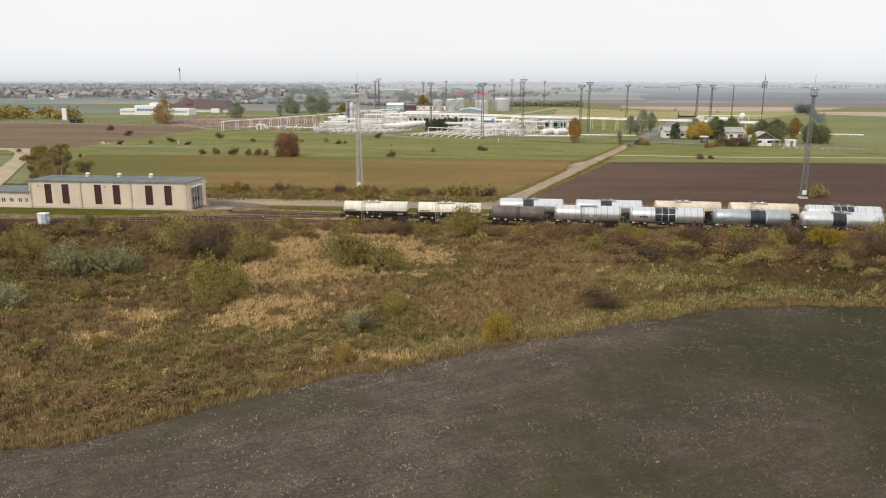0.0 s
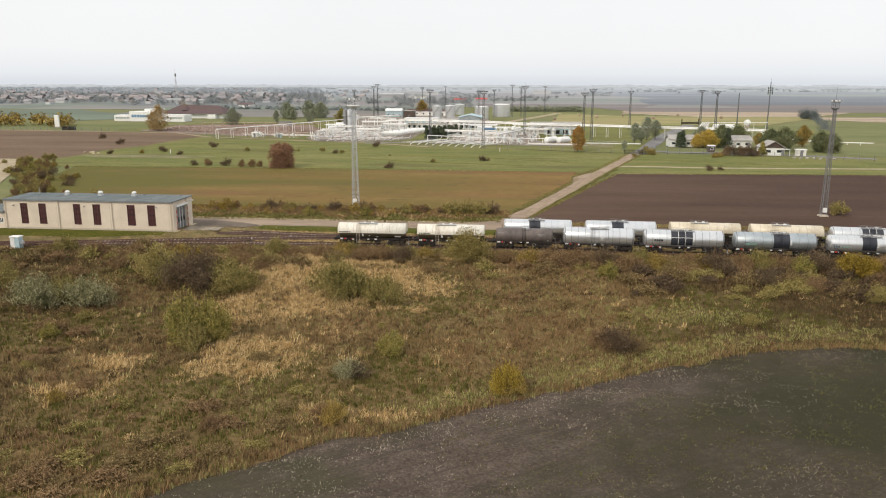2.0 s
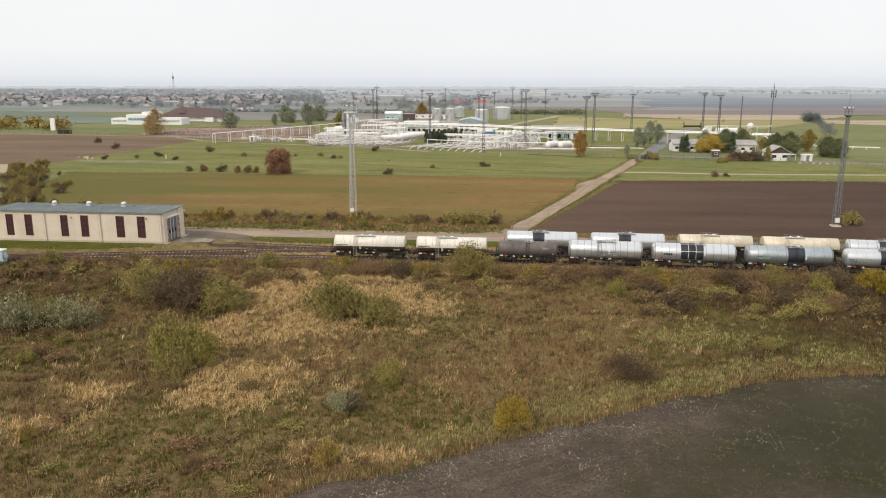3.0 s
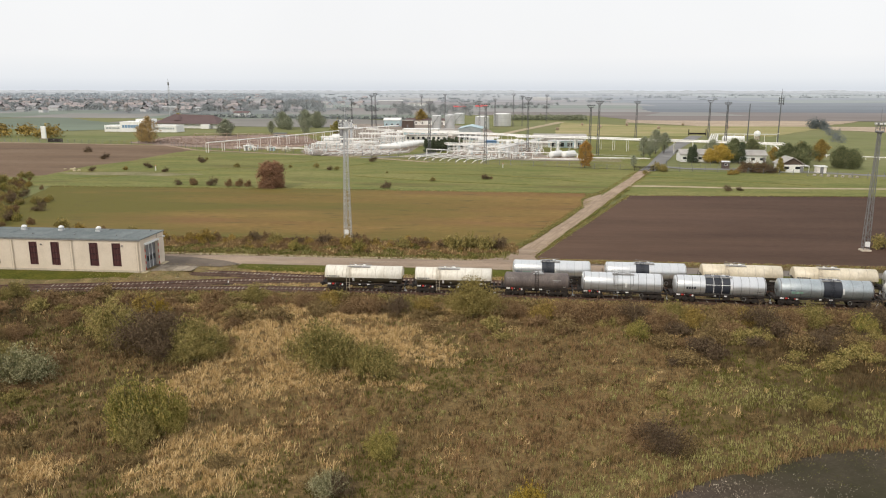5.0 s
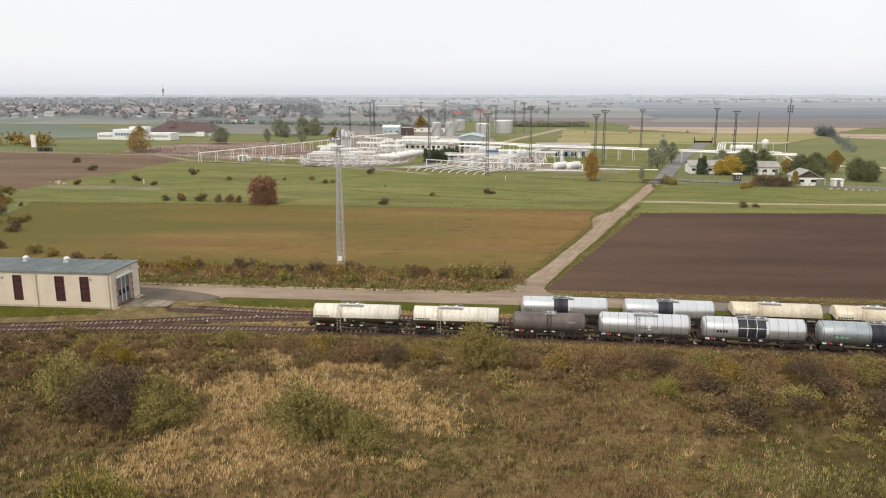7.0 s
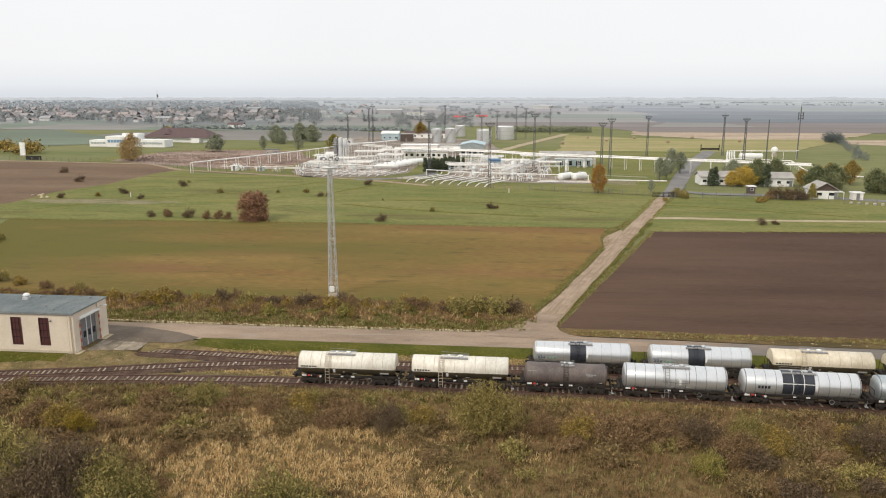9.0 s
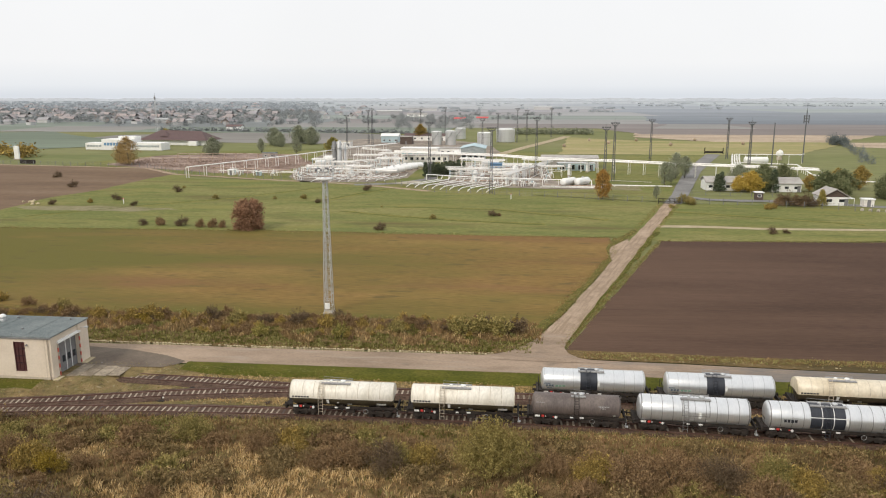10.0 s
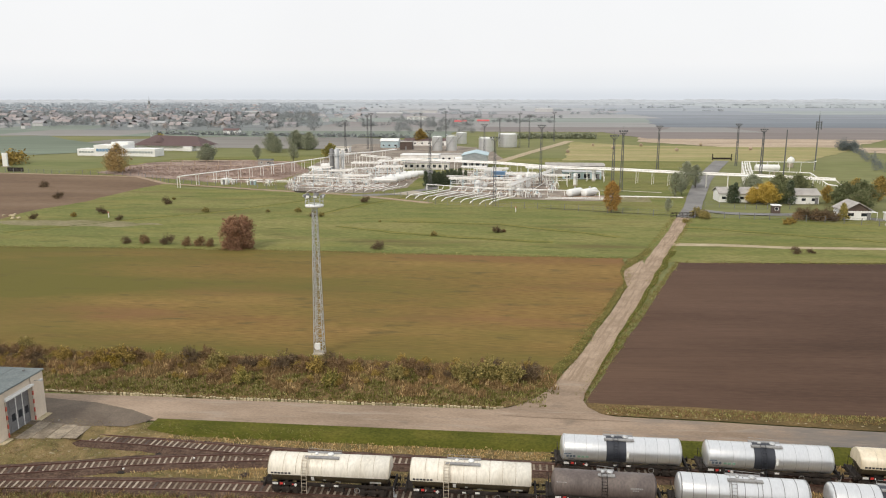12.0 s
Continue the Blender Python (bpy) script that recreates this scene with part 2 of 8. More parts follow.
M_RUBBLE = mat("brown_rubble_dirt", [(0.15, 0.105, 0.085), (0.24, 0.175, 0.142), (0.36, 0.28, 0.235)], 0.08, 0.9, 0.95, bump=0.3, contrast=0.35, world_space=True)
M_STRAWFIELD = mat("pale_dry_reed", [(0.27, 0.215, 0.155), (0.38, 0.300, 0.220), (0.47, 0.380, 0.290)], 0.04, 0.5, 0.95, bump=0.0, contrast=0.22, world_space=True, stretch=(0.4, 1.8, 1))
M_YELFIELD = mat("yellowish_hay_meadow", [(0.2, 0.21, 0.072), (0.284, 0.252, 0.114), (0.357, 0.294, 0.156)], 0.025, 0.4, 0.95, bump=0.0, contrast=0.12, world_space=True, stretch=(0.5, 1.7, 1))
# Far land: base colours, then the haze colour blended into them with distance.
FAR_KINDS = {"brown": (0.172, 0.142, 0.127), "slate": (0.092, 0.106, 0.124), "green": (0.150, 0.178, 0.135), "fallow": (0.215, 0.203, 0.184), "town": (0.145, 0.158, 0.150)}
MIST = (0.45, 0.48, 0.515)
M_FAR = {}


def haze_tinted(col, d):
    """A far land colour with aerial haze mixed in: paler and bluer as d metres grow."""
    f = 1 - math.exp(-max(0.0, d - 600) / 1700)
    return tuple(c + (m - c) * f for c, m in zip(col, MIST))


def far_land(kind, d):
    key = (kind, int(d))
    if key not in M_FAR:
        c = haze_tinted(FAR_KINDS[kind], d)
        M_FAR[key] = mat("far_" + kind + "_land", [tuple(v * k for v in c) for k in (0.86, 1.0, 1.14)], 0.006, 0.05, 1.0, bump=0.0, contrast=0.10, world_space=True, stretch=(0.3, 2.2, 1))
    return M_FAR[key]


# vegetation
def leafy(name, cols, island=0.9, rough=0.75):
    return mat(name, cols, 0.8, 3.0, rough, bump=0.0, contrast=0.15, island=island, vary=0.25, spec=0.06)


M_STRAW = leafy("straw_grass", [(0.42, 0.285, 0.125), (0.575, 0.405, 0.190), (0.72, 0.540, 0.290)])
M_WEED = mat("brown_green_weeds", [(0.182, 0.127, 0.060), (0.265, 0.180, 0.083), (0.348, 0.240, 0.118), (0.250, 0.148, 0.080)], 0.10, 2.0, 0.85, bump=0.0, contrast=0.2, world_space=True, island=0.55, spec=0.06)
M_WEEDDARK = mat("mauve_brown_dead_weeds", [(0.080, 0.056, 0.028), (0.115, 0.080, 0.040), (0.155, 0.106, 0.055)], 0.10, 2.0, 0.85, bump=0.0, contrast=0.2, world_space=True, island=0.55, spec=0.06)
M_GREENGRASS = leafy("green_grass_blades", [(0.088, 0.088, 0.020), (0.132, 0.126, 0.032), (0.185, 0.168, 0.054)])
M_PALEGRASS = leafy("pale_green_dry_grass", [(0.197, 0.182, 0.062), (0.289, 0.266, 0.099), (0.394, 0.363, 0.154)])
M_LEAF_OLIVE = leafy("olive_leaves", [(0.147, 0.130, 0.044), (0.261, 0.218, 0.072), (0.381, 0.304, 0.117)])
M_LEAF_GREY = leafy("silver_grey_leaves", [(0.157, 0.154, 0.076), (0.274, 0.256, 0.136), (0.418, 0.381, 0.228)])
M_LEAF_BRIGHT = leafy("bright_orange_leaves", [(0.22, 0.125, 0.035), (0.36, 0.205, 0.055), (0.47, 0.28, 0.08)])
M_LEAF_GOLD = leafy("golden_olive_leaves", [(0.165, 0.130, 0.042), (0.255, 0.203, 0.068), (0.350, 0.285, 0.105)])
M_LEAF_YELLOW = leafy("yellow_leaves", [(0.175, 0.120, 0.022), (0.300, 0.210, 0.034), (0.420, 0.305, 0.058)])
M_LEAF_GLOW = leafy("bright_yellow_leaves", [(0.300, 0.205, 0.040), (0.450, 0.315, 0.062), (0.580, 0.425, 0.105)])
M_LEAF_RUST = leafy("rusty_brown_leaves", [(0.150, 0.096, 0.050), (0.228, 0.147, 0.076), (0.310, 0.205, 0.108)])
M_LEAF_ORANGE = leafy("orange_leaves", [(0.182, 0.130, 0.041), (0.312, 0.220, 0.063), (0.449, 0.323, 0.098)])
M_LEAF_DARK = leafy("dark_bare_twigs", [(0.091, 0.062, 0.04), (0.135, 0.095, 0.059), (0.179, 0.132, 0.079)])
M_LEAF_GREEN = leafy("dark_green_leaves", [(0.100, 0.116, 0.059), (0.156, 0.173, 0.085), (0.222, 0.229, 0.117)])
M_LEAF_LIME = leafy("yellow_green_leaves", [(0.147, 0.147, 0.039), (0.265, 0.230, 0.063), (0.398, 0.319, 0.106)])
M_LEAF_FIR = leafy("fir_needles", [(0.059, 0.083, 0.051), (0.104, 0.128, 0.077), (0.160, 0.173, 0.109)])
# Far woods: distance haze is put into the leaf colours, paler farther off.
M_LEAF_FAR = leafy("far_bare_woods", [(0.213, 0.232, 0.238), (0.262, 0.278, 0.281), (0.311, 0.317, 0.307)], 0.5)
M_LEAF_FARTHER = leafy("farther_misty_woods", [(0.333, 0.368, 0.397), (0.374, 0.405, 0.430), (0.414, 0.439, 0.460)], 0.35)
M_LEAF_COPSE = leafy("bluish_grey_leaves", [(0.115, 0.136, 0.137), (0.148, 0.167, 0.166), (0.182, 0.196, 0.190)], 0.5)
M_LEAF_RUSTFAR = leafy("far_autumn_woods", [(0.270, 0.224, 0.201), (0.316, 0.259, 0.228), (0.362, 0.305, 0.270)], 0.5)
M_LEAF_MUTED = leafy("muted_green_leaves", [(0.198, 0.218, 0.147), (0.269, 0.288, 0.198), (0.339, 0.352, 0.250)])
M_BRAMBLE = leafy("brown_bramble_leaves", [(0.148, 0.106, 0.050), (0.230, 0.164, 0.075), (0.318, 0.230, 0.108)])
M_BARK = mat("grey_brown_bark", [(0.07, 0.055, 0.042), (0.12, 0.10, 0.08)], 2.0, 14, 0.9, bump=0.3)

# built things
M_CREAM = mat("cream_render_wall", [(0.56, 0.48, 0.385), (0.63, 0.545, 0.44), (0.67, 0.585, 0.48)], 0.35, 5.0, 0.9, bump=0.05, contrast=0.05)
M_PLINTH = mat("stained_plinth", [(0.42, 0.36, 0.28), (0.52, 0.45, 0.36)], 0.5, 6.0, 0.9, bump=0.1)
M_BITUMEN = mat("blue_grey_bitumen_roof", [(0.105, 0.125, 0.126), (0.142, 0.163, 0.163), (0.188, 0.208, 0.204)], 0.30, 5.0, 0.85, bump=0.1, contrast=0.18, spec=0.25)
M_OXRED = mat("dark_red_window_steel", [(0.060, 0.018, 0.018), (0.085, 0.026, 0.025)], 0.8, 8.0, 0.55, bump=0.05)
M_SIGNRED = mat("weathered_red_paint", [(0.42, 0.07, 0.045), (0.52, 0.10, 0.06)], 1.0, 9.0, 0.6)
M_GLASSDARK = mat("dark_window_glass", [(0.02, 0.024, 0.03), (0.035, 0.04, 0.048)], 0.5, 3.0, 0.12, bump=0.0, contrast=0.1)
M_DOORGREY = mat("grey_gate_steel", [(0.15, 0.15, 0.155), (0.21, 0.21, 0.212)], 0.5, 7.0, 0.6, bump=0.05)
M_GALV = mat("galvanised_steel", [(0.42, 0.43, 0.435), (0.55, 0.56, 0.565)], 0.9, 10.0, 0.55, metal=0.35, bump=0.05)
M_DARKSTEEL = mat("dark_weathered_steel", [(0.17, 0.17, 0.172), (0.24, 0.24, 0.24)], 0.6, 6.0, 0.65, metal=0.3, bump=0.05)
M_MASTDARK = mat("dark_painted_mast_steel", [(0.090, 0.092, 0.096), (0.130, 0.132, 0.136)], 0.6, 6.0, 0.65, metal=0.2, bump=0.05)
M_PLANTROAD = mat("grey_plant_asphalt", [(0.160, 0.155, 0.150), (0.200, 0.194, 0.188), (0.245, 0.238, 0.230)], 0.16, 4.0, 0.9, bump=0.1, contrast=0.15, world_space=True)
M_WHITEPAINT = mat("white_paint", [(0.70, 0.70, 0.68), (0.80, 0.80, 0.785)], 0.4, 4.0, 0.5, bump=0.03, contrast=0.07)
M_CREAMPIPE = mat("cream_white_pipe_paint", [(0.68, 0.65, 0.60), (0.79, 0.77, 0.735), (0.83, 0.82, 0.80)], 0.3, 2.0, 0.5, bump=0.0, contrast=0.1, vary=0.3)
M_PIPERUST = mat("rust_stained_pipe", [(0.24, 0.15, 0.10), (0.40, 0.30, 0.23), (0.55, 0.47, 0.40)], 0.5, 3.0, 0.7, bump=0.0, contrast=0.15)
M_LIGHTBLUE = mat("pale_blue_cladding", [(0.36, 0.48, 0.52), (0.45, 0.56, 0.60)], 0.3, 3.0, 0.6, bump=0.02, contrast=0.1)
M_BLUE = mat("blue_paint", [(0.10, 0.20, 0.34), (0.14, 0.27, 0.42)], 0.4, 3.0, 0.55, contrast=0.1)
M_ALUCLAD = mat("aluminium_cladding", [(0.60, 0.615, 0.62), (0.66, 0.67, 0.675), (0.71, 0.715, 0.715)], 0.18, 4.0, 0.28, metal=0.66, bump=0.02, contrast=0.05, stretch=(2.2, 1, 0.5))
M_WORNSTEEL = mat("worn_grey_steel", [(0.24, 0.235, 0.23), (0.33, 0.325, 0.315)], 0.9, 10.0, 0.65, metal=0.3, bump=0.05)
M_ALUBLUE = mat("dull_bluish_cladding", [(0.33, 0.37, 0.385), (0.42, 0.46, 0.475), (0.50, 0.535, 0.545)], 0.4, 5.0, 0.42, metal=0.75, bump=0.04, contrast=0.12, stretch=(1, 1, 2))
M_TANKCREAM = mat("sooty_cream_tank_paint", [(0.56, 0.51, 0.42), (0.69, 0.65, 0.56), (0.75, 0.715, 0.63)], 0.5, 4.0, 0.38, bump=0.03, contrast=0.09, stretch=(1.4, 1, 0.35))
M_TANKBEIGE = mat("grimy_beige_tank_paint", [(0.50, 0.43, 0.31), (0.61, 0.535, 0.40), (0.68, 0.61, 0.48)], 0.5, 4.0, 0.38, bump=0.03, contrast=0.08, stretch=(1, 1, 0.5))
M_TANKOLIVE = mat("oily_olive_tank_underside", [(0.036, 0.028, 0.016), (0.062, 0.048, 0.027), (0.10, 0.078, 0.045)], 0.6, 4.0, 0.6, bump=0.05, contrast=0.2)
M_TANKRUST = mat("dark_rusty_tank", [(0.077, 0.061, 0.056), (0.113, 0.091, 0.083), (0.153, 0.124, 0.109)], 0.6, 6.0, 0.6, bump=0.08, contrast=0.2, stretch=(1, 1, 0.35))
M_BLACKPAINT = mat("black_blue_paint", [(0.018, 0.021, 0.030), (0.032, 0.036, 0.046)], 0.7, 6.0, 0.5, contrast=0.15)
M_UNDER = mat("grimy_black_underframe", [(0.012, 0.010, 0.009), (0.026, 0.021, 0.018), (0.045, 0.036, 0.030)], 1.2, 9.0, 0.8, bump=0.1, contrast=0.3, spec=0.25)
M_WHEEL = mat("brown_steel_wheel", [(0.035, 0.027, 0.023), (0.065, 0.050, 0.042)], 1.5, 9.0, 0.65, metal=0.3)
M_RAIL = mat("rusty_rail_steel", [(0.085, 0.043, 0.032), (0.125, 0.066, 0.05), (0.17, 0.106, 0.084)], 0.8, 8.0, 0.6, metal=0.3)
M_SLEEPER = mat("weathered_concrete_sleeper", [(0.2, 0.158, 0.114), (0.294, 0.242, 0.184), (0.378, 0.32, 0.25)], 0.8, 7.0, 0.9, bump=0.1, vary=0.6)
M_SLEEPERDARK = mat("dark_oiled_sleeper", [(0.050, 0.036, 0.030), (0.095, 0.070, 0.058)], 0.8, 7.0, 0.9, bump=0.1, vary=0.4)
M_CONCRETE = mat("pale_concrete", [(0.331, 0.29, 0.225), (0.423, 0.377, 0.304), (0.497, 0.451, 0.377)], 0.6, 6.0, 0.9, bump=0.1, vary=0.4)
M_OLDSLAB = mat("old_stained_concrete", [(0.28, 0.231, 0.141), (0.406, 0.336, 0.213), (0.517, 0.441, 0.283)], 0.8, 6.0, 0.95, bump=0.15, vary=0.4)
M_DIRTYSLAB = mat("dirty_cracked_concrete", [(0.17, 0.135, 0.095), (0.25, 0.205, 0.15), (0.34, 0.285, 0.21)], 1.1, 6.0, 0.95, bump=0.2, contrast=0.25, vary=0.4)
M_TREERED = leafy("dusty_red_leaves", [(0.185, 0.105, 0.066), (0.270, 0.150, 0.092), (0.350, 0.205, 0.125)])
M_LEAF_OCHRE = leafy("ochre_leaves", [(0.235, 0.160, 0.065), (0.350, 0.245, 0.105), (0.455, 0.330, 0.155)])
M_MARKRED = mat("red_marking_paint", [(0.45, 0.035, 0.03), (0.55, 0.05, 0.04)], 1, 5, 0.6)
M_MARKGREEN = mat("faded_green_marking_paint", [(0.20, 0.38, 0.29), (0.28, 0.45, 0.36)], 1, 5, 0.6)
M_MARKBLUE = mat("faded_blue_marking_paint", [(0.10, 0.14, 0.19), (0.15, 0.19, 0.24)], 1, 5, 0.6)
M_CHALK = mat("chalk_white_marking", [(0.62, 0.62, 0.60), (0.75, 0.75, 0.73)], 2, 7, 0.8)
M_TILEROOF = mat("brown_tile_roof", [(0.105, 0.068, 0.066), (0.145, 0.095, 0.092)], 0.3, 2.0, 0.85, vary=0.5)
M_REDROOF = mat("red_sheet_roof", [(0.486, 0.067, 0.067), (0.561, 0.093, 0.09)], 0.3, 2.0, 0.7)
M_SLATE = mat("pale_grey_roof_sheet", [(0.27, 0.255, 0.235), (0.36, 0.34, 0.315), (0.43, 0.41, 0.385)], 0.35, 2.5, 0.85, contrast=0.12)
M_TIMBER = mat("dark_brown_boards", [(0.070, 0.050, 0.042), (0.11, 0.08, 0.066)], 0.6, 5.0, 0.8)
# Town roofs and walls: colours greyed and evened out to paint in distance haze.
M_TOWNROOF = mat("mixed_town_roofs", [(0.27, 0.252, 0.258), (0.32, 0.288, 0.286), (0.315, 0.315, 0.325), (0.34, 0.295, 0.285)], 0.02, 1.0, 0.9, bump=0, vary=0.9)
M_TOWNWALL = mat("mixed_town_walls", [(0.36, 0.365, 0.37), (0.41, 0.412, 0.412), (0.50, 0.50, 0.50)], 0.02, 1.0, 0.9, bump=0, vary=0.9)

# ---- mesh helpers ----
class Shape:
    """Collects faces of one part; made() turns them into one mesh object."""

    def __init__(self):
        self.v, self.f, self.s = [], [], []

    def add(self, verts, faces, smooth=False):
        o = len(self.v)
        self.v += [tuple(p) for p in verts]
        self.f += [tuple(i + o for i in f) for f in faces]
        self.s += [smooth] * len(faces)
        return self

    def box(self, cx, cy, cz, sx, sy, sz, rz=0.0, chamfer=0.0):
        """A block centred in x and y that stands on cz; chamfer cuts its upright edges and top rim."""
        a, b, h = sx / 2, sy / 2, sz
        c = min(chamfer, a * 0.9, b * 0.9, h * 0.9)
        ca, sa = math.cos(rz), math.sin(rz)
        if c > 0:
            ring = [(-a + c, -b), (a - c, -b), (a, -b + c), (a, b - c), (a - c, b), (-a + c, b), (-a, b - c), (-a, -b + c)]
            top = [(x * (1 - c / a), y * (1 - c / b)) for x, y in ring]
            pts = [(x, y, 0) for x, y in ring] + [(x, y, h - c) for x, y in ring] + [(x, y, h) for x, y in top]
            faces = [tuple(range(7, -1, -1)), tuple(range(16, 24))]
            for r in (0, 8):
                faces += [(r + i, r + (i + 1) % 8, r + 8 + (i + 1) % 8, r + 8 + i) for i in range(8)]
        else:
            pts = [(x, y, z) for z in (0, h) for x, y in ((-a, -b), (a, -b), (a, b), (-a, b))]
            faces = [(3, 2, 1, 0), (4, 5, 6, 7), (0, 1, 5, 4), (1, 2, 6, 5), (2, 3, 7, 6), (3, 0, 4, 7)]
        return self.add([(cx + x * ca - y * sa, cy + x * sa + y * ca, cz + z) for x, y, z in pts], faces)

    def rod(self, p, q, r, n=8, r2=None, smooth=True):
        """A round or angular bar from p to q, tapering to r2."""
        p, q = Vector(p), Vector(q)
        d = (q - p)
        if d.length < 1e-6:
            return self
        d.normalize()
        u = d.orthogonal().normalized()
        w = d.cross(u)
        r2 = r if r2 is None else r2
        pts = []
        for c, rr in ((p, r), (q, r2)):
            pts += [c + (u * math.cos(k * 2 * math.pi / n) + w * math.sin(k * 2 * math.pi / n)) * rr for k in range(n)]
        self.add(pts, [(i, (i + 1) % n, n + (i + 1) % n, n + i) for i in range(n)], smooth)
        self.add(pts[:n], [tuple(range(n - 1, -1, -1))])
        return self.add(pts[n:], [tuple(range(n))])

    def tube(self, path, r, n=8):
        """A round pipe along a path, mitred at its bends."""
        P = [Vector(p) for p in path]
        rings = []
        u = None
        for i, c in enumerate(P):
            a = (P[i] - P[i - 1]).normalized() if i else (P[1] - P[0]).normalized()
            b = (P[i + 1] - P[i]).normalized() if i < len(P) - 1 else a
            t = (a + b)
            t = t.normalized() if t.length > 1e-4 else a
            if u is None:
                u = t.orthogonal().normalized()
            u = (u - t * u.dot(t)).normalized()
            w = t.cross(u)
            rings.append([c + (u * math.cos(k * 2 * math.pi / n) + w * math.sin(k * 2 * math.pi / n)) * r for k in range(n)])
        pts = [p for ring in rings for p in ring]
        faces = []
        for i in range(len(P) - 1):
            faces += [(i * n + k, i * n + (k + 1) % n, (i + 1) * n + (k + 1) % n, (i + 1) * n + k) for k in range(n)]
        self.add(pts, faces, True)
        self.add(rings[0], [tuple(range(n - 1, -1, -1))])
        return self.add(rings[-1], [tuple(range(n))])

    def lathe(self, profile, origin=(0, 0, 0), axis="z", n=24, start=0.0, sweep=2 * math.pi):
        """Turns (radius, height) pairs round the axis through origin."""
        full = abs(sweep - 2 * math.pi) < 1e-6
        m = n if full else n + 1
        pts = []
        for r, h in profile:
            for k in range(m):
                a = start + sweep * k / n
                c, s = r * math.cos(a), r * math.sin(a)
                p = (c, s, h) if axis == "z" else (h, c, s) if axis == "x" else (c, h, s)
                pts.append((p[0] + origin[0], p[1] + origin[1], p[2] + origin[2]))
        faces = []
        for i in range(len(profile) - 1):
            for k in range(n):
                j = (k + 1) % m
                f = (i * m + k, i * m + j, (i + 1) * m + j, (i + 1) * m + k)
                faces.append(f if axis != "y" else f[::-1])
        return self.add(pts, faces, True)

    def gable(self, cx, cy, z0, sx, sy, rise, over=0.4, thick=0.15, along="x"):
        """A pitched roof slab pair over a sx by sy plan, ridge along x or y."""
        a, b = sx / 2 + over, sy / 2 + over
        if along == "y":
            a, b = b, a
        pts = []
        for x in (-a, a):
            for y, z in ((-b, 0), (0, rise), (b, 0), (b, thick), (0, rise + thick), (-b, thick)):
                pts.append((x, y, z))
        faces = [(0, 6, 7, 1), (1, 7, 8, 2), (2, 8, 9, 3), (3, 9, 10, 4), (4, 10, 11, 5), (5, 11, 6, 0), (0, 1, 4, 5), (1, 2, 3, 4), (6, 11, 10, 7), (7, 10, 9, 8)]
        if along == "y":
            pts = [(y, -x, z) for x, y, z in pts]
        return self.add([(cx + x, cy + y, z0 + z) for x, y, z in pts], faces)

    def mesh(self, name, material):
        me = bpy.data.meshes.new(name)
        me.from_pydata(self.v, [], self.f)
        me.polygons.foreach_set("use_smooth", self.s)
        me.materials.append(material)
        me.update()
        return me


def part(name, shape, material, parent=None, label="", at=None):
    ob = new(name, shape.mesh(name, material) if isinstance(shape, Shape) else shape)
    if parent is not None:
        ob.parent = parent
    if at is not None:
        ob.location = at
    if label:
        ob["label"] = label
    return ob


def thing(name, x, y, z, label, category, group="", rz=0.0):
    """An Empty at the thing's base, which carries its parts."""
    ob = new(name)
    ob.empty_display_size = 0.3
    ob.matrix_basis = pose(x, y, z, 0, 0, rz)
    return tagged(ob, label, category, group)


def quads(name, pts, material):
    """A mesh of loose quads from an array (n, 4, 3)."""
    n = len(pts)
    me = bpy.data.meshes.new(name)
    me.vertices.add(4 * n)
    me.vertices.foreach_set("co", np.asarray(pts, np.float32).ravel())
    me.loops.add(4 * n)
    me.loops.foreach_set("vertex_index", np.arange(4 * n, dtype=np.int32))
    me.polygons.add(n)
    me.polygons.foreach_set("loop_start", np.arange(0, 4 * n, 4, dtype=np.int32))
    me.polygons.foreach_set("loop_total", np.full(n, 4, np.int32))
    me.materials.append(material)
    me.update()
    me.validate()
    return me


def step01(v, a, b):
    k = np.clip((v - a) / (b - a), 0, 1)
    return k * k * (3 - 2 * k)


def ground_z(x, y):
    """The plain lies level; the railway yard is a shallow trough, and the strip before it falls away to the near field."""
    x, y = np.asarray(x, float), np.asarray(y, float)
    west = step01(x, -54.0, -44.0)
    up0, up1 = 119.5 + 7.5 * west, 124.3 + 6.0 * west
    trough = 0.55 * step01(y, 104.0, 113.0) * (1 - step01(y, up0, up1))
    return -1.7 * (1 - step01(y, 68.0, 106.0)) - trough


def gz(x, y):
    return float(ground_z(x, y))


rng = np.random.default_rng(7)

# ---- ground ----
def strip(name, x0, x1, nx, lo, hi, ny, lift, material, label, category, rough=0.0):
    """A gently uneven sheet between the lines y = lo(x) and y = hi(x), following the ground."""
    xs = np.linspace(x0, x1, nx)
    v, f = [], []
    for i, x in enumerate(xs):
        a, b = lo(x), hi(x)
        for j in range(ny):
            y = a + (b - a) * j / (ny - 1)
            edge = 0.0 if j in (0, ny - 1) else 1.0
            v.append((x, y, gz(x, y) + lift + edge * rough * noise.noise((x * 0.35, y * 0.35, 0))))
    for i in range(nx - 1):
        for j in range(ny - 1):
            a = i * ny + j
            f.append((a, a + ny, a + ny + 1, a + 1))
    me = bpy.data.meshes.new(name)
    me.from_pydata(v, [], f)
    me.polygons.foreach_set("use_smooth", [True] * len(f))
    me.materials.append(material)
    return tagged(new(name, me), label, category, kind="structure")


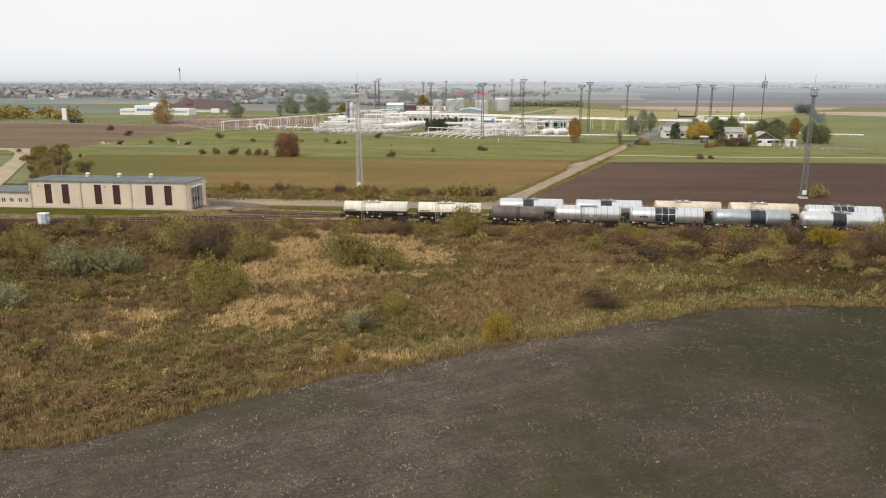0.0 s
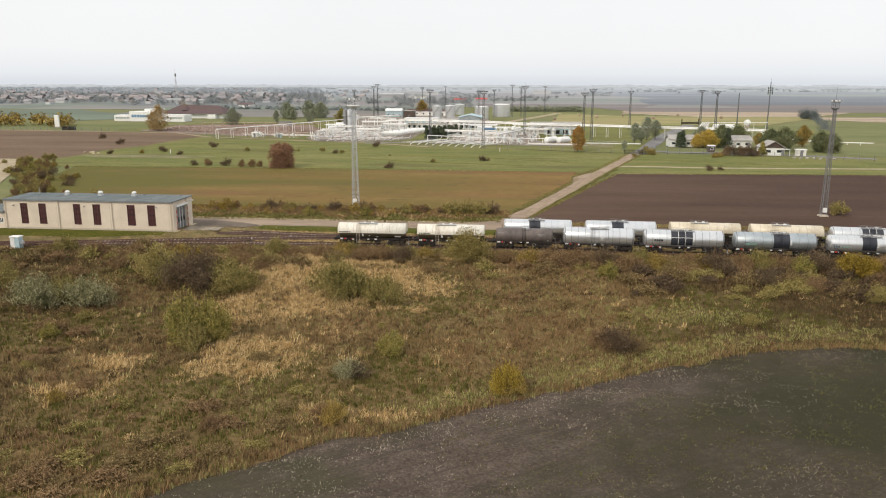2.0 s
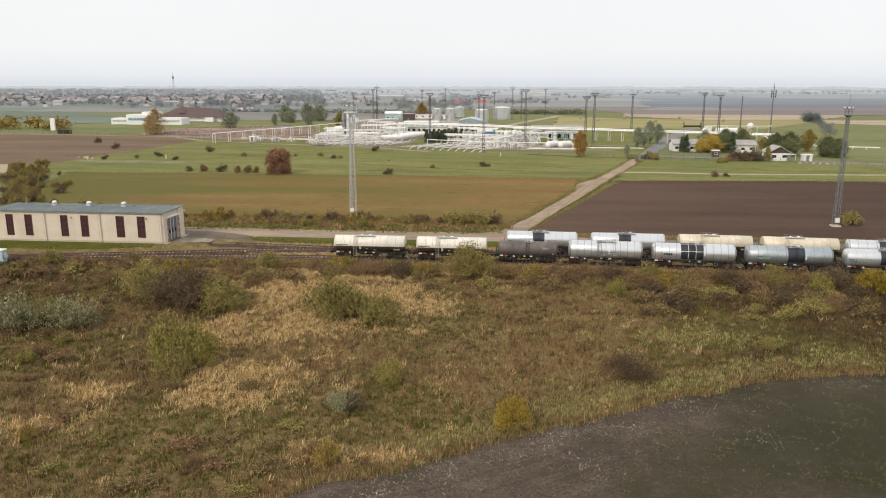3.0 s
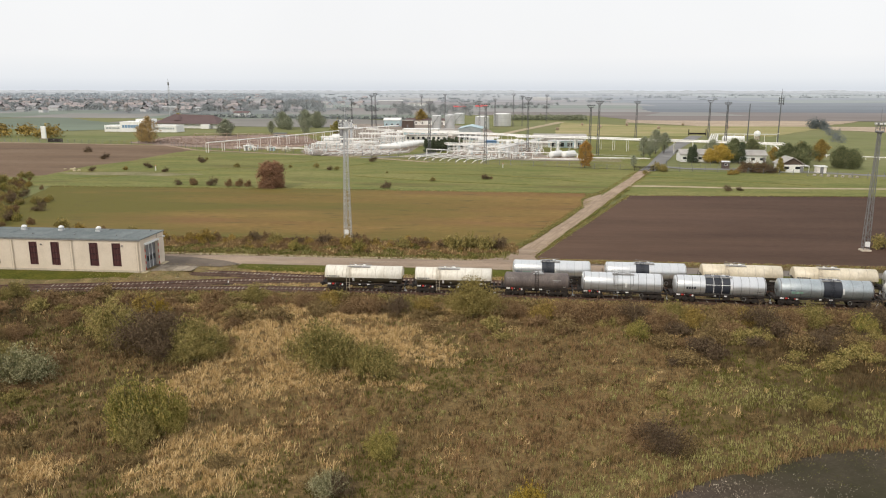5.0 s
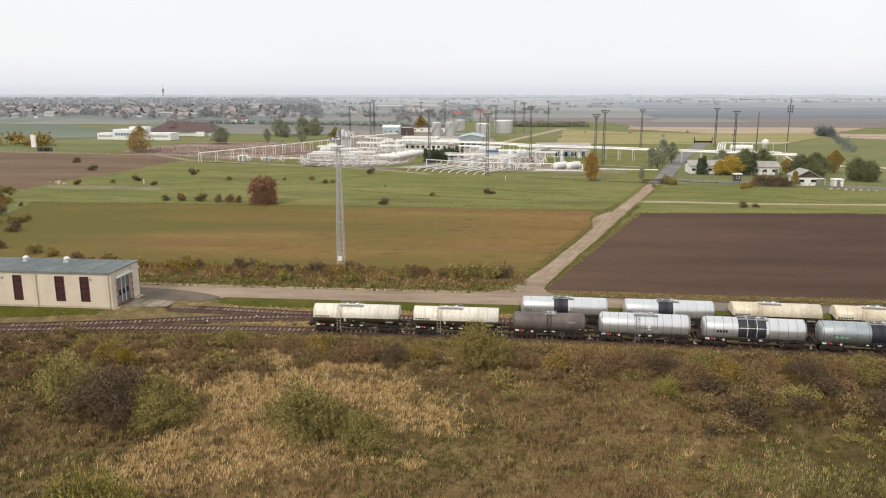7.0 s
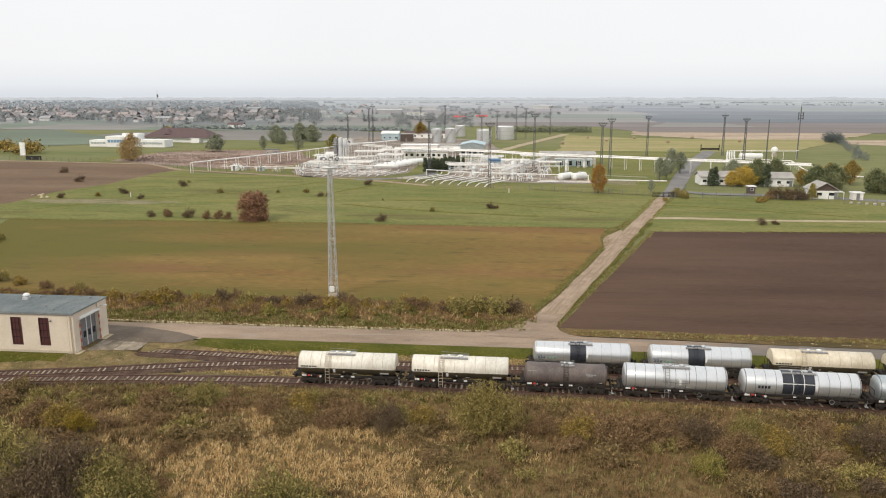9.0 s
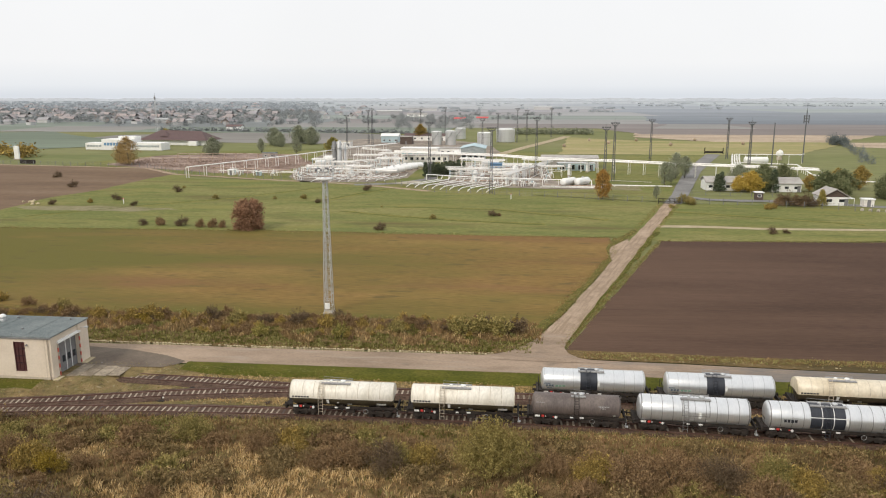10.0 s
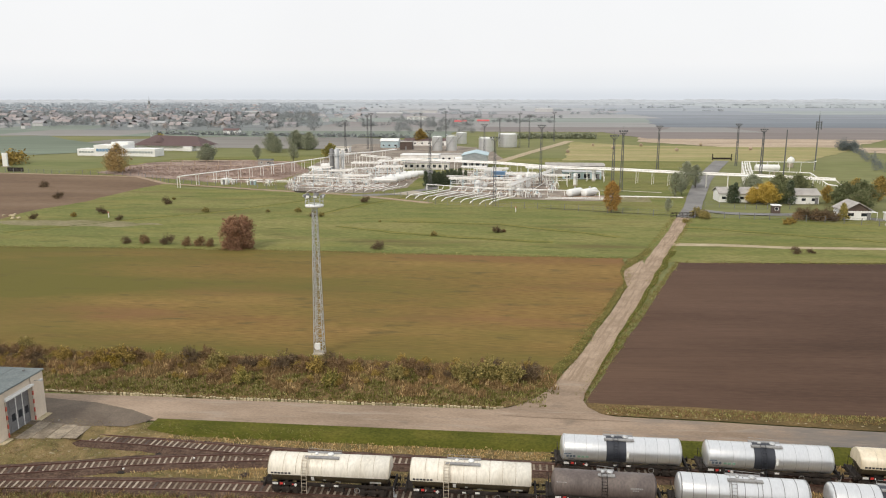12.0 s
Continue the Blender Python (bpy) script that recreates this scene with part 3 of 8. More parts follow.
def zone(name, pts, z, material, label, category, wobble=0.5, step=4.0):
    """A flat plot with a slightly irregular rim, z above the plain."""
    v = []
    for i, (x, y) in enumerate(pts):
        x2, y2 = pts[(i + 1) % len(pts)]
        k = max(1, min(60, int(math.hypot(x2 - x, y2 - y) / step)))
        for j in range(k):
            px, py = x + (x2 - x) * j / k, y + (y2 - y) * j / k
            v.append((px + wobble * noise.noise((px * 0.13, py * 0.13, 3.1)), py + wobble * noise.noise((px * 0.13, py * 0.13, 9.7)), z))
    me = bpy.data.meshes.new(name)
    me.from_pydata(v, [], [tuple(range(len(v)))])
    if me.polygons[0].normal.z < 0:
        me.flip_normals()
    me.materials.append(material)
    return tagged(new(name, me), label, category, kind="structure")


# the one sheet that everything lies on, out to the horizon
gy_lines = [-4900, -2000, -600, -150, 0, 40, 60, 68, 74, 80, 86, 92, 98, 104, 107, 110, 112, 114, 117, 119, 121, 123, 125, 127, 129, 131, 133, 150, 300, 600, 1200, 2400, 4900]
gx_lines = [-4900, -2400, -1200, -600, -300, -130, -100, -60, -54, -51, -48, -44, 0, 60, 110, 170, 300, 600, 1200, 2400, 4900]
gv = [(x, y, gz(x, y) - 0.12) for x in gx_lines for y in gy_lines]
gn = len(gy_lines)
gf = [(i * gn + j, (i + 1) * gn + j, (i + 1) * gn + j + 1, i * gn + j + 1) for i in range(len(gx_lines) - 1) for j in range(gn - 1)]
g_me = bpy.data.meshes.new("ground")
g_me.from_pydata(gv, [], gf)
g_me.materials.append(M_GROUND)
tagged(new("ground", g_me), "flat grassy plain reaching the misty horizon", "ground", kind="structure")

EDGE = [(-130, 22), (-60, 30), (-40, 36), (-30, 40.5), (-23.7, 44), (-17.5, 49.8), (-9.9, 56.3), (-2.9, 60), (3.7, 64.8), (10.4, 69.1), (16.5, 72.7), (23, 76.1), (29.7, 79), (36.3, 80.4), (46.6, 80.8), (80, 80), (170, 76)]


def field_edge(x):
    """Where the tilled field meets the rough grass."""
    return float(np.interp(x, [p[0] for p in EDGE], [p[1] for p in EDGE])) + 0.8 * noise.noise((x * 0.25, 0, 5)) + 0.3 * noise.noise((x * 0.9, 0, 5))


strip("field", -130, 170, 301, lambda x: -120.0, field_edge, 161, 0.0, M_FIELD, "dark tilled field with green seedlings and stubble flecks", "field", rough=0.10)
NEAR_LINE = [(-130, 106.0), (-110, 108.9), (-75, 114.6), (-56, 116.9), (-48.9, 118.1), (-36, 119.1), (-24, 119.6), (4, 119.55), (17, 119.0), (29, 118.4), (42, 117.9), (56, 117.2), (110, 112.0), (170, 106)]


def yard_edge(x):
    """The near rim of the track yard, a little before the first rails."""
    return float(np.interp(x, [p[0] for p in NEAR_LINE], [p[1] for p in NEAR_LINE])) - 2.5 + 0.45 * noise.noise((x * 0.3, 0, 1))


strip("rough_grass", -130, 170, 301, field_edge, yard_edge, 61, 0.0, M_WILD, "rough autumn grassland falling away before the railway", "grassland", rough=0.12)
strip("track_yard", -130, 170, 301, yard_edge, lambda x: 131.0, 34, 0.03, M_YARD, "gravel and dry weeds round the railway tracks", "yard")

strip("lawn", -41.0, 75, 60, lambda x: 128.7 + 0.8 * step01(-x, 36, 41) + 0.25 * noise.noise((x * 0.3, 1, 4)), lambda x: 132.1, 9, 0.06, M_LAWN, "mown green grass strip beside the railway", "lawn")
strip("lawn", -130, -55.2, 40, lambda x: 120.9 + 1.6 * step01(x, -68, -56) + 0.3 * noise.noise((x * 0.3, 1, 4)), lambda x: 124.8, 13, 0.06, M_LAWN, "mown green grass before the engine shed", "lawn")
zone("service_road", [(-56, 131.0), (-45, 131.5), (-20, 131.9), (2, 131.6), (75, 131.0), (120, 130.5), (120, 135.0), (60, 135.6), (36, 136.0), (9, 137.4), (5.6, 138.4), (-3, 138.0), (-22, 137.7), (-42, 137.9), (-58, 137.6)], 0.045, M_ASPHALT, "worn greyish asphalt road along the railway", "road", 0.18, 2.5)
zone("service_apron", [(-58, 129.2), (-50, 129.5), (-43.6, 129.7), (-42.0, 131.2), (-41.6, 132.2), (-45, 134.0), (-50, 135.6), (-58, 136.4)], 0.065, M_APRON, "dark asphalt apron beside the engine shed", "road", 0.25, 1.5)
zone("rough_verge", [(-140, 138.0), (-58, 138.2), (-3.6, 138.6), (-1.2, 140), (1.2, 143.5), (3.6, 151.5), (-30, 152.5), (-75, 152), (-140, 158)], 0.035, M_WILD, "weedy strip between the road and the stubble field", "verge", 0.5, 2.5)
zone("rough_verge", [(6.6, 137.9), (36, 136.2), (60, 135.8), (120, 135.2), (120, 139.0), (60, 139.6), (30, 140.2), (9, 140.9), (5.4, 141.0)], 0.035, M_WILD, "dry weedy strip beside the ploughed field", "verge", 0.3, 2.0)
zone("stubble_field", [(-107, 152), (-30, 152), (3.6, 151), (18.5, 199), (20.0, 209), (21.5, 219.5), (-20, 220.5), (-62, 221), (-130, 219)], 0.03, M_STUBBLE, "brown and greenish stubble field", "field", 0.8, 3.0)
zone("plough_land", [(5.9, 140.6), (30, 139.8), (60, 139.2), (170, 138.0), (170, 224), (97, 221), (76, 219), (32.6, 216.8), (27.6, 203), (19.0, 178), (11.2, 156)], 0.03, M_PLOW, "dark brown freshly ploughed field", "field", 0.5, 3.0)
zone("meadow", [(-200, 219), (-130, 219.2), (-62, 221.2), (22, 219.8), (33, 217), (98, 221.5), (260, 226), (260, 275), (48, 279), (10, 290), (-45, 320), (-130, 331), (-146, 352), (-156, 303), (-165, 268), (-200, 262)], 0.02, M_MEADOW, "green meadow with darker drainage streaks", "meadow", 1.0, 4.0)
zone("fallow_field", [(-420, 232), (-170, 238), (-153.6, 240), (-149, 246), (-150.5, 258), (-151, 273), (-146, 290), (-146, 328), (-142.5, 345), (-150, 354), (-166, 369), (-229, 377), (-420, 388)], 0.03, M_BROWNFIELD, "reddish brown fallow field", "field", 1.5, 4.0)


def ribbon(name, line, widths, z, material, label, category, wobble=0.3):
    """A road of varying width along a line."""
    left, right = [], []
    for i, p in enumerate(line):
        a, b = line[max(0, i - 1)], line[min(len(line) - 1, i + 1)]
        dx, dy = b[0] - a[0], b[1] - a[1]
        d = math.hypot(dx, dy)
        w = widths[i] / 2
        left.append((p[0] - dy / d * w, p[1] + dx / d * w))
        right.append((p[0] + dy / d * w, p[1] - dx / d * w))
    return zone(name, left + right[::-1], z, material, label, category, wobble, 2.0)


ribbon("dirt_road", [(4.3, 144.4), (4.9, 146.2), (8.9, 158), (14.6, 176), (20.8, 196), (23.0, 203), (24.8, 209), (31.5, 230), (39, 253), (46.2, 277)], [3.9, 3.9, 3.3, 3.3, 3.4, 3.5, 3.4, 3.3, 3.3, 3.8], 0.075, M_DIRTROAD, "pale rutted dirt road between the fields", "road", 0.35)
zone("road_mouth", [(-4.0, 136.6), (0, 136.2), (6, 136.2), (10.5, 136.2), (7.4, 138.0), (6.2, 139.6), (5.9, 141.4), (6.3, 143.6), (7.3, 147.0), (3.5, 147.6), (2.3, 145.0), (0.9, 142.4), (-0.8, 140.2), (-2.6, 138.7), (-4.4, 138.0)], 0.082, M_ASPHALT, "worn mouth of the dirt road at the asphalt", "road", 0.25, 1.2)
zone("dirt_road", [(19.6, 193.5), (18.5, 195.6), (18.7, 200.8), (20.2, 208.6), (22.5, 213.5), (25.2, 218), (24.2, 209), (22.6, 203), (20.8, 196)], 0.082, M_DIRTROAD, "pale bare passing place beside the dirt road", "road", 0.3, 1.5)
ribbon("grass_verge", [(4.9, 142), (9.9, 156.4), (16.2, 176), (23.6, 199), (28.4, 215), (33.4, 229)], [1.0, 1.2, 1.4, 2.0, 2.6, 2.2], 0.05, M_LAWN, "green grass verge along the dirt road", "verge", 0.8)
ribbon("grass_verge", [(1.2, 145.5), (6.2, 158), (12.2, 177), (18.0, 195), (21.0, 212), (28.8, 230)], [2.0, 1.2, 1.0, 1.2, 2.0, 1.6], 0.05, M_VERGE, "yellowish weedy verge along the dirt road", "verge", 0.8)
ribbon("farm_track", [(34.5, 236.5), (46, 236.6), (60, 235.0), (80, 235.4), (105, 236.8), (140, 238.5), (220, 239)], [3.4, 3.0, 2.6, 2.6, 2.6, 2.8, 2.8], 0.05, M_PALETRACK, "pale farm track through the meadow", "track", 0.3)
ribbon("concrete_road", [(-97, 124), (-106, 138.7), (-120.6, 165.5), (-131.6, 184.6), (-144.5, 208.5), (-155, 226), (-163, 234), (-174, 236.5), (-320, 237)], [4.8, 4.8, 4.8, 4.8, 5.2, 7.0, 8.0, 5.0, 4.5], 0.06, M_PALETRACK, "pale concrete road curving past the fields", "road", 0.2)
zone("plant_yard", [(-150, 344), (-60, 316), (-40, 300), (10, 292), (46, 281), (62, 330), (112, 478), (60, 480), (-110, 500), (-190, 470), (-215, 380)], 0.015, M_MEADOW, "mown grass of the gas plant grounds", "ground", 1.0)
zone("gravel_pad", [(-82, 322), (-56, 324), (-44, 340), (-44, 384), (-60, 420), (-96, 420), (-100, 380), (-92, 340)], 0.05, M_GRAVELPAD, "pale gravel under the pipework", "gravel", 0.8)
zone("gravel_pad", [(-32, 318), (18, 309), (34, 312), (32, 322), (14, 336), (12, 400), (-32, 412), (-36, 372), (-24, 352)], 0.05, M_GRAVELPAD, "pale gravel under the pipework", "gravel", 0.8)
zone("gravel_pad", [(-105, 425), (-30, 418), (-8, 470), (-20, 560), (-60, 600), (-120, 600), (-112, 500)], 0.05, M_GRAVELPAD, "pale gravel between the plant buildings", "gravel", 0.8)
zone("rubble_ground", [(-196, 384), (-172, 372), (-128, 352), (-104, 352), (-98, 400), (-120, 446), (-150, 458), (-196, 440)], 0.045, M_RUBBLE, "brown rubble and bare earth", "ground", 2.0)
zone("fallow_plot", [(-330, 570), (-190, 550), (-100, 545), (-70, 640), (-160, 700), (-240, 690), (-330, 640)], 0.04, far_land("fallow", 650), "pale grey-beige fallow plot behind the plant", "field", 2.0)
zone("hay_meadow", [(24, 470), (105, 470), (150, 470), (232, 590), (150, 592), (85, 600), (40, 640)], 0.04, M_YELFIELD, "yellowish mown hay meadow", "meadow", 2.0)
zone("reed_strip", [(92, 644), (140, 590), (218, 590), (262, 640), (300, 700), (180, 712), (108, 748)], 0.05, M_STRAWFIELD, "pale pinkish dry reed strip", "reeds", 3.0)
zone("reed_strip", [(214, 545), (228, 590), (420, 600), (420, 480), (260, 500)], 0.05, M_STRAWFIELD, "pale dry grass patch", "reeds", 3.0)
ribbon("plant_road", [(47, 277), (53, 295), (62, 328), (76, 377), (93, 428), (109, 474)], [5.2, 5.4, 6.0, 6.5, 7, 7.5], 0.075, M_PLANTROAD, "grey asphalt plant road", "road", 0.2)
ribbon("plant_road", [(55, 292), (61, 287), (70, 285.5), (84, 286), (100, 279), (125, 268)], [4, 4.5, 4.5, 4.5, 5, 5], 0.06, M_PLANTROAD, "grey asphalt drive before the low buildings", "road", 0.2)
ribbon("plant_road", [(-14, 446), (5, 520), (30, 610), (40, 650)], [6, 6, 7, 7], 0.07, M_PALETRACK, "pale concrete road behind the plant", "road", 0.3)
ribbon("plant_road", [(-60, 316), (-44, 322), (-34, 338), (-38, 372), (-44, 410)], [5, 5, 5, 5, 5], 0.06, M_PLANTROAD, "grey asphalt road inside the plant", "road", 0.3)
ribbon("plant_road", [(-300, 385), (-229, 377.5), (-167, 369), (-143, 345.5), (-100, 330), (-60, 318), (-30, 300)], [3, 3, 3, 3, 3, 3, 3], 0.05, M_DIRTROAD, "pale path along the plant fence", "path", 0.4)
zone("concrete_pad", [(-47, 322), (-37, 318), (-33, 325), (-40, 331)], 0.085, M_CONCRETE, "pale concrete pad", "pad", 0.1)
zone("concrete_pad", [(33, 309), (43, 308), (44, 321), (34, 322)], 0.085, M_FALLOWPATCH, "bare earth pad", "pad", 0.2)
ribbon("footpath", [(18, 340), (36, 339), (51, 334)], [1.3, 1.3, 1.3], 0.07, M_CONCRETE, "pale concrete footpath", "path", 0.1)

# drainage ditches and a bare patch in the meadow
for line in ([(-63, 270), (-52, 295), (-36, 319)], [(-51, 253), (-30, 244), (-11, 239), (6, 236)], [(-135, 236), (-115, 256), (-91, 277), (-70, 307)], [(42, 261), (59, 254), (87, 243)], [(-36, 263), (-7, 260), (23, 245)]):
    n_d = len(line)
    ribbon("ditch_bank", [(x + 0.9, y + 0.3) for x, y in line], [2.6] * n_d, 0.034, M_RUSHES, "yellowish rushes along a drainage ditch", "grass", 0.7)
    ribbon("drainage_ditch", line, [0.9] * n_d, 0.046, M_DITCH, "narrow dark drainage ditch in the meadow", "ditch", 1.6)
zone("bare_patch", [(-150, 252), (-136, 247), (-112, 248), (-96, 251), (-104, 255), (-128, 257)], 0.04, M_FALLOWPATCH, "pale bare patch in the meadow", "soil", 2.5, 2.0)

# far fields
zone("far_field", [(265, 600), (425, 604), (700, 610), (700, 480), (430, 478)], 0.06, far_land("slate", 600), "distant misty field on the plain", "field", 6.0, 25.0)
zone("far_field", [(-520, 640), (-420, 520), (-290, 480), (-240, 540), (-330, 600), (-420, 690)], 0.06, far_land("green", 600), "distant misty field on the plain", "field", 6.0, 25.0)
far_rng = random.Random(5)
BELTS = [(700, 815), (815, 930), (930, 1080), (1080, 1270), (1270, 1520), (1520, 1850), (1850, 2300), (2300, 2900), (2900, 3700), (3700, 4880)]
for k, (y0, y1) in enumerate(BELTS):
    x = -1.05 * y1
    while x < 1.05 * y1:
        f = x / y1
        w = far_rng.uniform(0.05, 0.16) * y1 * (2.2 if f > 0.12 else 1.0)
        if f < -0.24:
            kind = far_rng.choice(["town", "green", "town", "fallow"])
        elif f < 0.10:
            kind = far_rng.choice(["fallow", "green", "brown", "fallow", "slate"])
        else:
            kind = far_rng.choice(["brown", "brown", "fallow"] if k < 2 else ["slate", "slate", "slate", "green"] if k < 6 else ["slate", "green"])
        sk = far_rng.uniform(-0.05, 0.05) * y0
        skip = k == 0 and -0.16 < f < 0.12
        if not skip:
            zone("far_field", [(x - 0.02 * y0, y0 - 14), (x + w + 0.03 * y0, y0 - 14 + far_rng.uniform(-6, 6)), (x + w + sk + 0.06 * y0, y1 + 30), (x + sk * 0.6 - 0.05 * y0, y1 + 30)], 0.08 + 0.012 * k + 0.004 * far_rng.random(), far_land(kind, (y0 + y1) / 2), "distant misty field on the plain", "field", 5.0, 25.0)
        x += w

# ---- railway tracks ----
def smooth_line(pts, n):
    """Points at even steps along a rounded line through pts."""
    p = np.array(pts, float)
    d = np.r_[0, np.cumsum(np.hypot(*np.diff(p, axis=0).T))]
    s = np.linspace(0, d[-1], n)
    q = np.c_[np.interp(s, d, p[:, 0]), np.interp(s, d, p[:, 1])]
    k = max(3, n // 14) | 1
    pad = np.r_[np.repeat(q[:1], k // 2, 0) - (q[k // 2:0:-1] - q[:1]) * 0, q, np.repeat(q[-1:], k // 2, 0)]
    sm = np.c_[np.convolve(pad[:, 0], np.ones(k) / k, "valid"), np.convolve(pad[:, 1], np.ones(k) / k, "valid")]
    sm[0], sm[-1] = q[0], q[-1]
    return sm


TRACKS = {
    "near": [(-110, 108.9), (-75, 114.6), (-56, 116.9), (-48.9, 118.1), (-36, 119.1), (-24, 119.6), (4, 119.55), (17, 119.0), (29, 118.4), (42, 117.9), (56, 117.2), (110, 112.0)],
    "cross": [(-110, 109.7), (-75, 115.5), (-57.7, 118.7), (-50.4, 120.2), (-38.7, 123.2), (-26, 125.4), (-14, 125.8), (-6, 125.8)],
    "shed": [(-55.5, 128.1), (-50, 127.8), (-37, 127.2), (-25.8, 126.1), (-12, 125.8), (4, 125.75), (20, 125.65), (33, 125.3), (46, 124.7), (58, 123.7), (110, 118.0)],
}
TRACK_LINES = {k: smooth_line(v, 200) for k, v in TRACKS.items()}
GAUGE = 1.5
BED = -0.55
RAIL_TOP = 0.34 + BED
sleeper_mesh = Shape().box(0, 0, 0, 0.21, 2.4, 0.17, chamfer=0.03).mesh("sleeper", M_SLEEPER)
sleeper_dark = Shape().box(0, 0, 0, 0.24, 2.5, 0.16, chamfer=0.03).mesh("sleeper", M_SLEEPERDARK)
for tname, pts in TRACKS.items():
    line = smooth_line(pts, 200)
    tr = tagged(new("railway_track"), "rusty rails on weathered sleepers in dark ballast", "railway track", "tracks in the yard", "structure")
    d = np.gradient(line, axis=0)
    d /= np.hypot(d[:, 0], d[:, 1])[:, None]
    nrm = np.c_[-d[:, 1], d[:, 0]]
    for side in (-1, 1):
        s = Shape()
        prof = [(o, h + BED) for o, h in ((-0.075, 0.18), (0.075, 0.18), (0.03, 0.21), (0.03, 0.28), (0.042, 0.34), (-0.042, 0.34), (-0.03, 0.28), (-0.03, 0.21))]
        v = []
        for q, w in zip(line, nrm):
            v += [(q[0] + w[0] * (side * GAUGE / 2 + o), q[1] + w[1] * (side * GAUGE / 2 + o), h) for o, h in prof]
        m = len(prof)
        s.add(v, [(i * m + k, i * m + (k + 1) % m, (i + 1) * m + (k + 1) % m, (i + 1) * m + k) for i in range(len(line) - 1) for k in range(m)])
        part("rail", s, M_RAIL, tr)
    bed = Shape()
    v, f = [], []
    for i, (q, w) in enumerate(zip(line, nrm)):
        for o, h in ((-1.7, 0.03), (-1.3, 0.205), (-0.86, 0.235), (-0.70, 0.165), (0.70, 0.165), (0.86, 0.235), (1.3, 0.205), (1.7, 0.03)):
            wob = (0.22 if abs(o) > 1.3 else 0.05) * noise.noise((q[0] * 0.6, q[1] * 0.6, o))
            v.append((q[0] + w[0] * (o + wob), q[1] + w[1] * (o + wob), h + 0.004 * len(tname) + BED))
    f = [(i * 8 + k, (i + 1) * 8 + k, (i + 1) * 8 + k + 1, i * 8 + k + 1) for i in range(len(line) - 1) for k in range(7)]
    bed.add(v, f)
    part("ballast_bed", bed, M_BALLAST, tr)
    seg = np.r_[0, np.cumsum(np.hypot(*np.diff(line, axis=0).T))]
    for k in range(int(seg[-1] / 0.62)):
        s0 = k * 0.62 + 0.2
        x, y = np.interp(s0, seg, line[:, 0]), np.interp(s0, seg, line[:, 1])
        if not -64 < x < 66 or (x > 12 and k % 2):
            continue
        a = math.atan2(np.interp(s0, seg, d[:, 1]), np.interp(s0, seg, d[:, 0]))
        if tname == "cross" and x > -20:
            continue
        sl = new("sleeper", sleeper_mesh if random.random() < 0.95 else sleeper_dark)
        sl.parent = tr
        sl.matrix_basis = pose(x, y, 0.045 + BED, 0, 0, math.degrees(a) + random.uniform(-1, 1))


def switch_stand(x, y):
    t = thing("switch_stand", x, y, gz(x, y) + 0.02, "small white counterweight switch stand beside the rails", "switch stand", "switch stands")
    part("base_plate", Shape().box(0, 0, 0, 0.7, 0.35, 0.12, chamfer=0.02), M_UNDER, t)
    part("lever", Shape().rod((0, 0, 0.1), (0.25, 0, 0.75), 0.03, 6), M_UNDER, t)
    part("counterweight", Shape().lathe([(0.001, -0.05), (0.09, -0.05), (0.11, 0), (0.09, 0.05), (0.001, 0.05)], (0.3, 0, 0.45), "y", 14), M_WHITEPAINT, t, "white painted counterweight")


for x, y in ((-33.6, 124.0), (-39.4, 121.3), (-64.0, 114.0)):
    switch_stand(x, y)


def manhole(x, y):
    t = thing("manhole", x, y, gz(x, y) + 0.02, "round concrete manhole ring in the gravel", "manhole", "manholes")
    part("ring", Shape().lathe([(0.30, 0), (0.40, 0), (0.40, 0.1), (0.30, 0.1), (0.30, 0)], n=18), M_BALLAST, t)
    part("cover", Shape().lathe([(0.30, 0.06), (0.001, 0.07)], n=18), M_UNDER, t)


manhole(-37.5, 125.2)
manhole(-27.5, 122.0)

# rough concrete slabs that edge the road
slab_mesh = Shape().box(0, 0, 0, 0.38, 0.20, 0.34, chamfer=0.05).mesh("slab", M_OLDSLAB)
for x0, x1, yf in ((-58, -3.2, lambda x: 138.45 - 0.25 * math.sin((x + 58) / 18)), (7.5, 62, lambda x: 138.2 - (x - 7.5) * 0.032)):
    kb = tagged(new("kerb_wall"), "low weathered concrete slab edging beside the road", "kerb", "road edgings", "structure")
    x = x0
    while x < x1:
        if random.random() > (0.05 if x < 0 else 0.35):
            sb = new("slab", slab_mesh)
            sb.parent = kb
            sb.matrix_basis = pose(x, yf(x) + random.uniform(-0.09, 0.09), -random.uniform(0.10, 0.22), random.uniform(-14, 14), random.uniform(-3, 3), random.uniform(-6, 6)) @ Matrix.Diagonal((random.uniform(0.8, 1.05), 1, 1, 1) if x < 0 else (random.uniform(0.4, 0.8), 1, random.uniform(0.35, 0.7), 1))
        x += 0.41

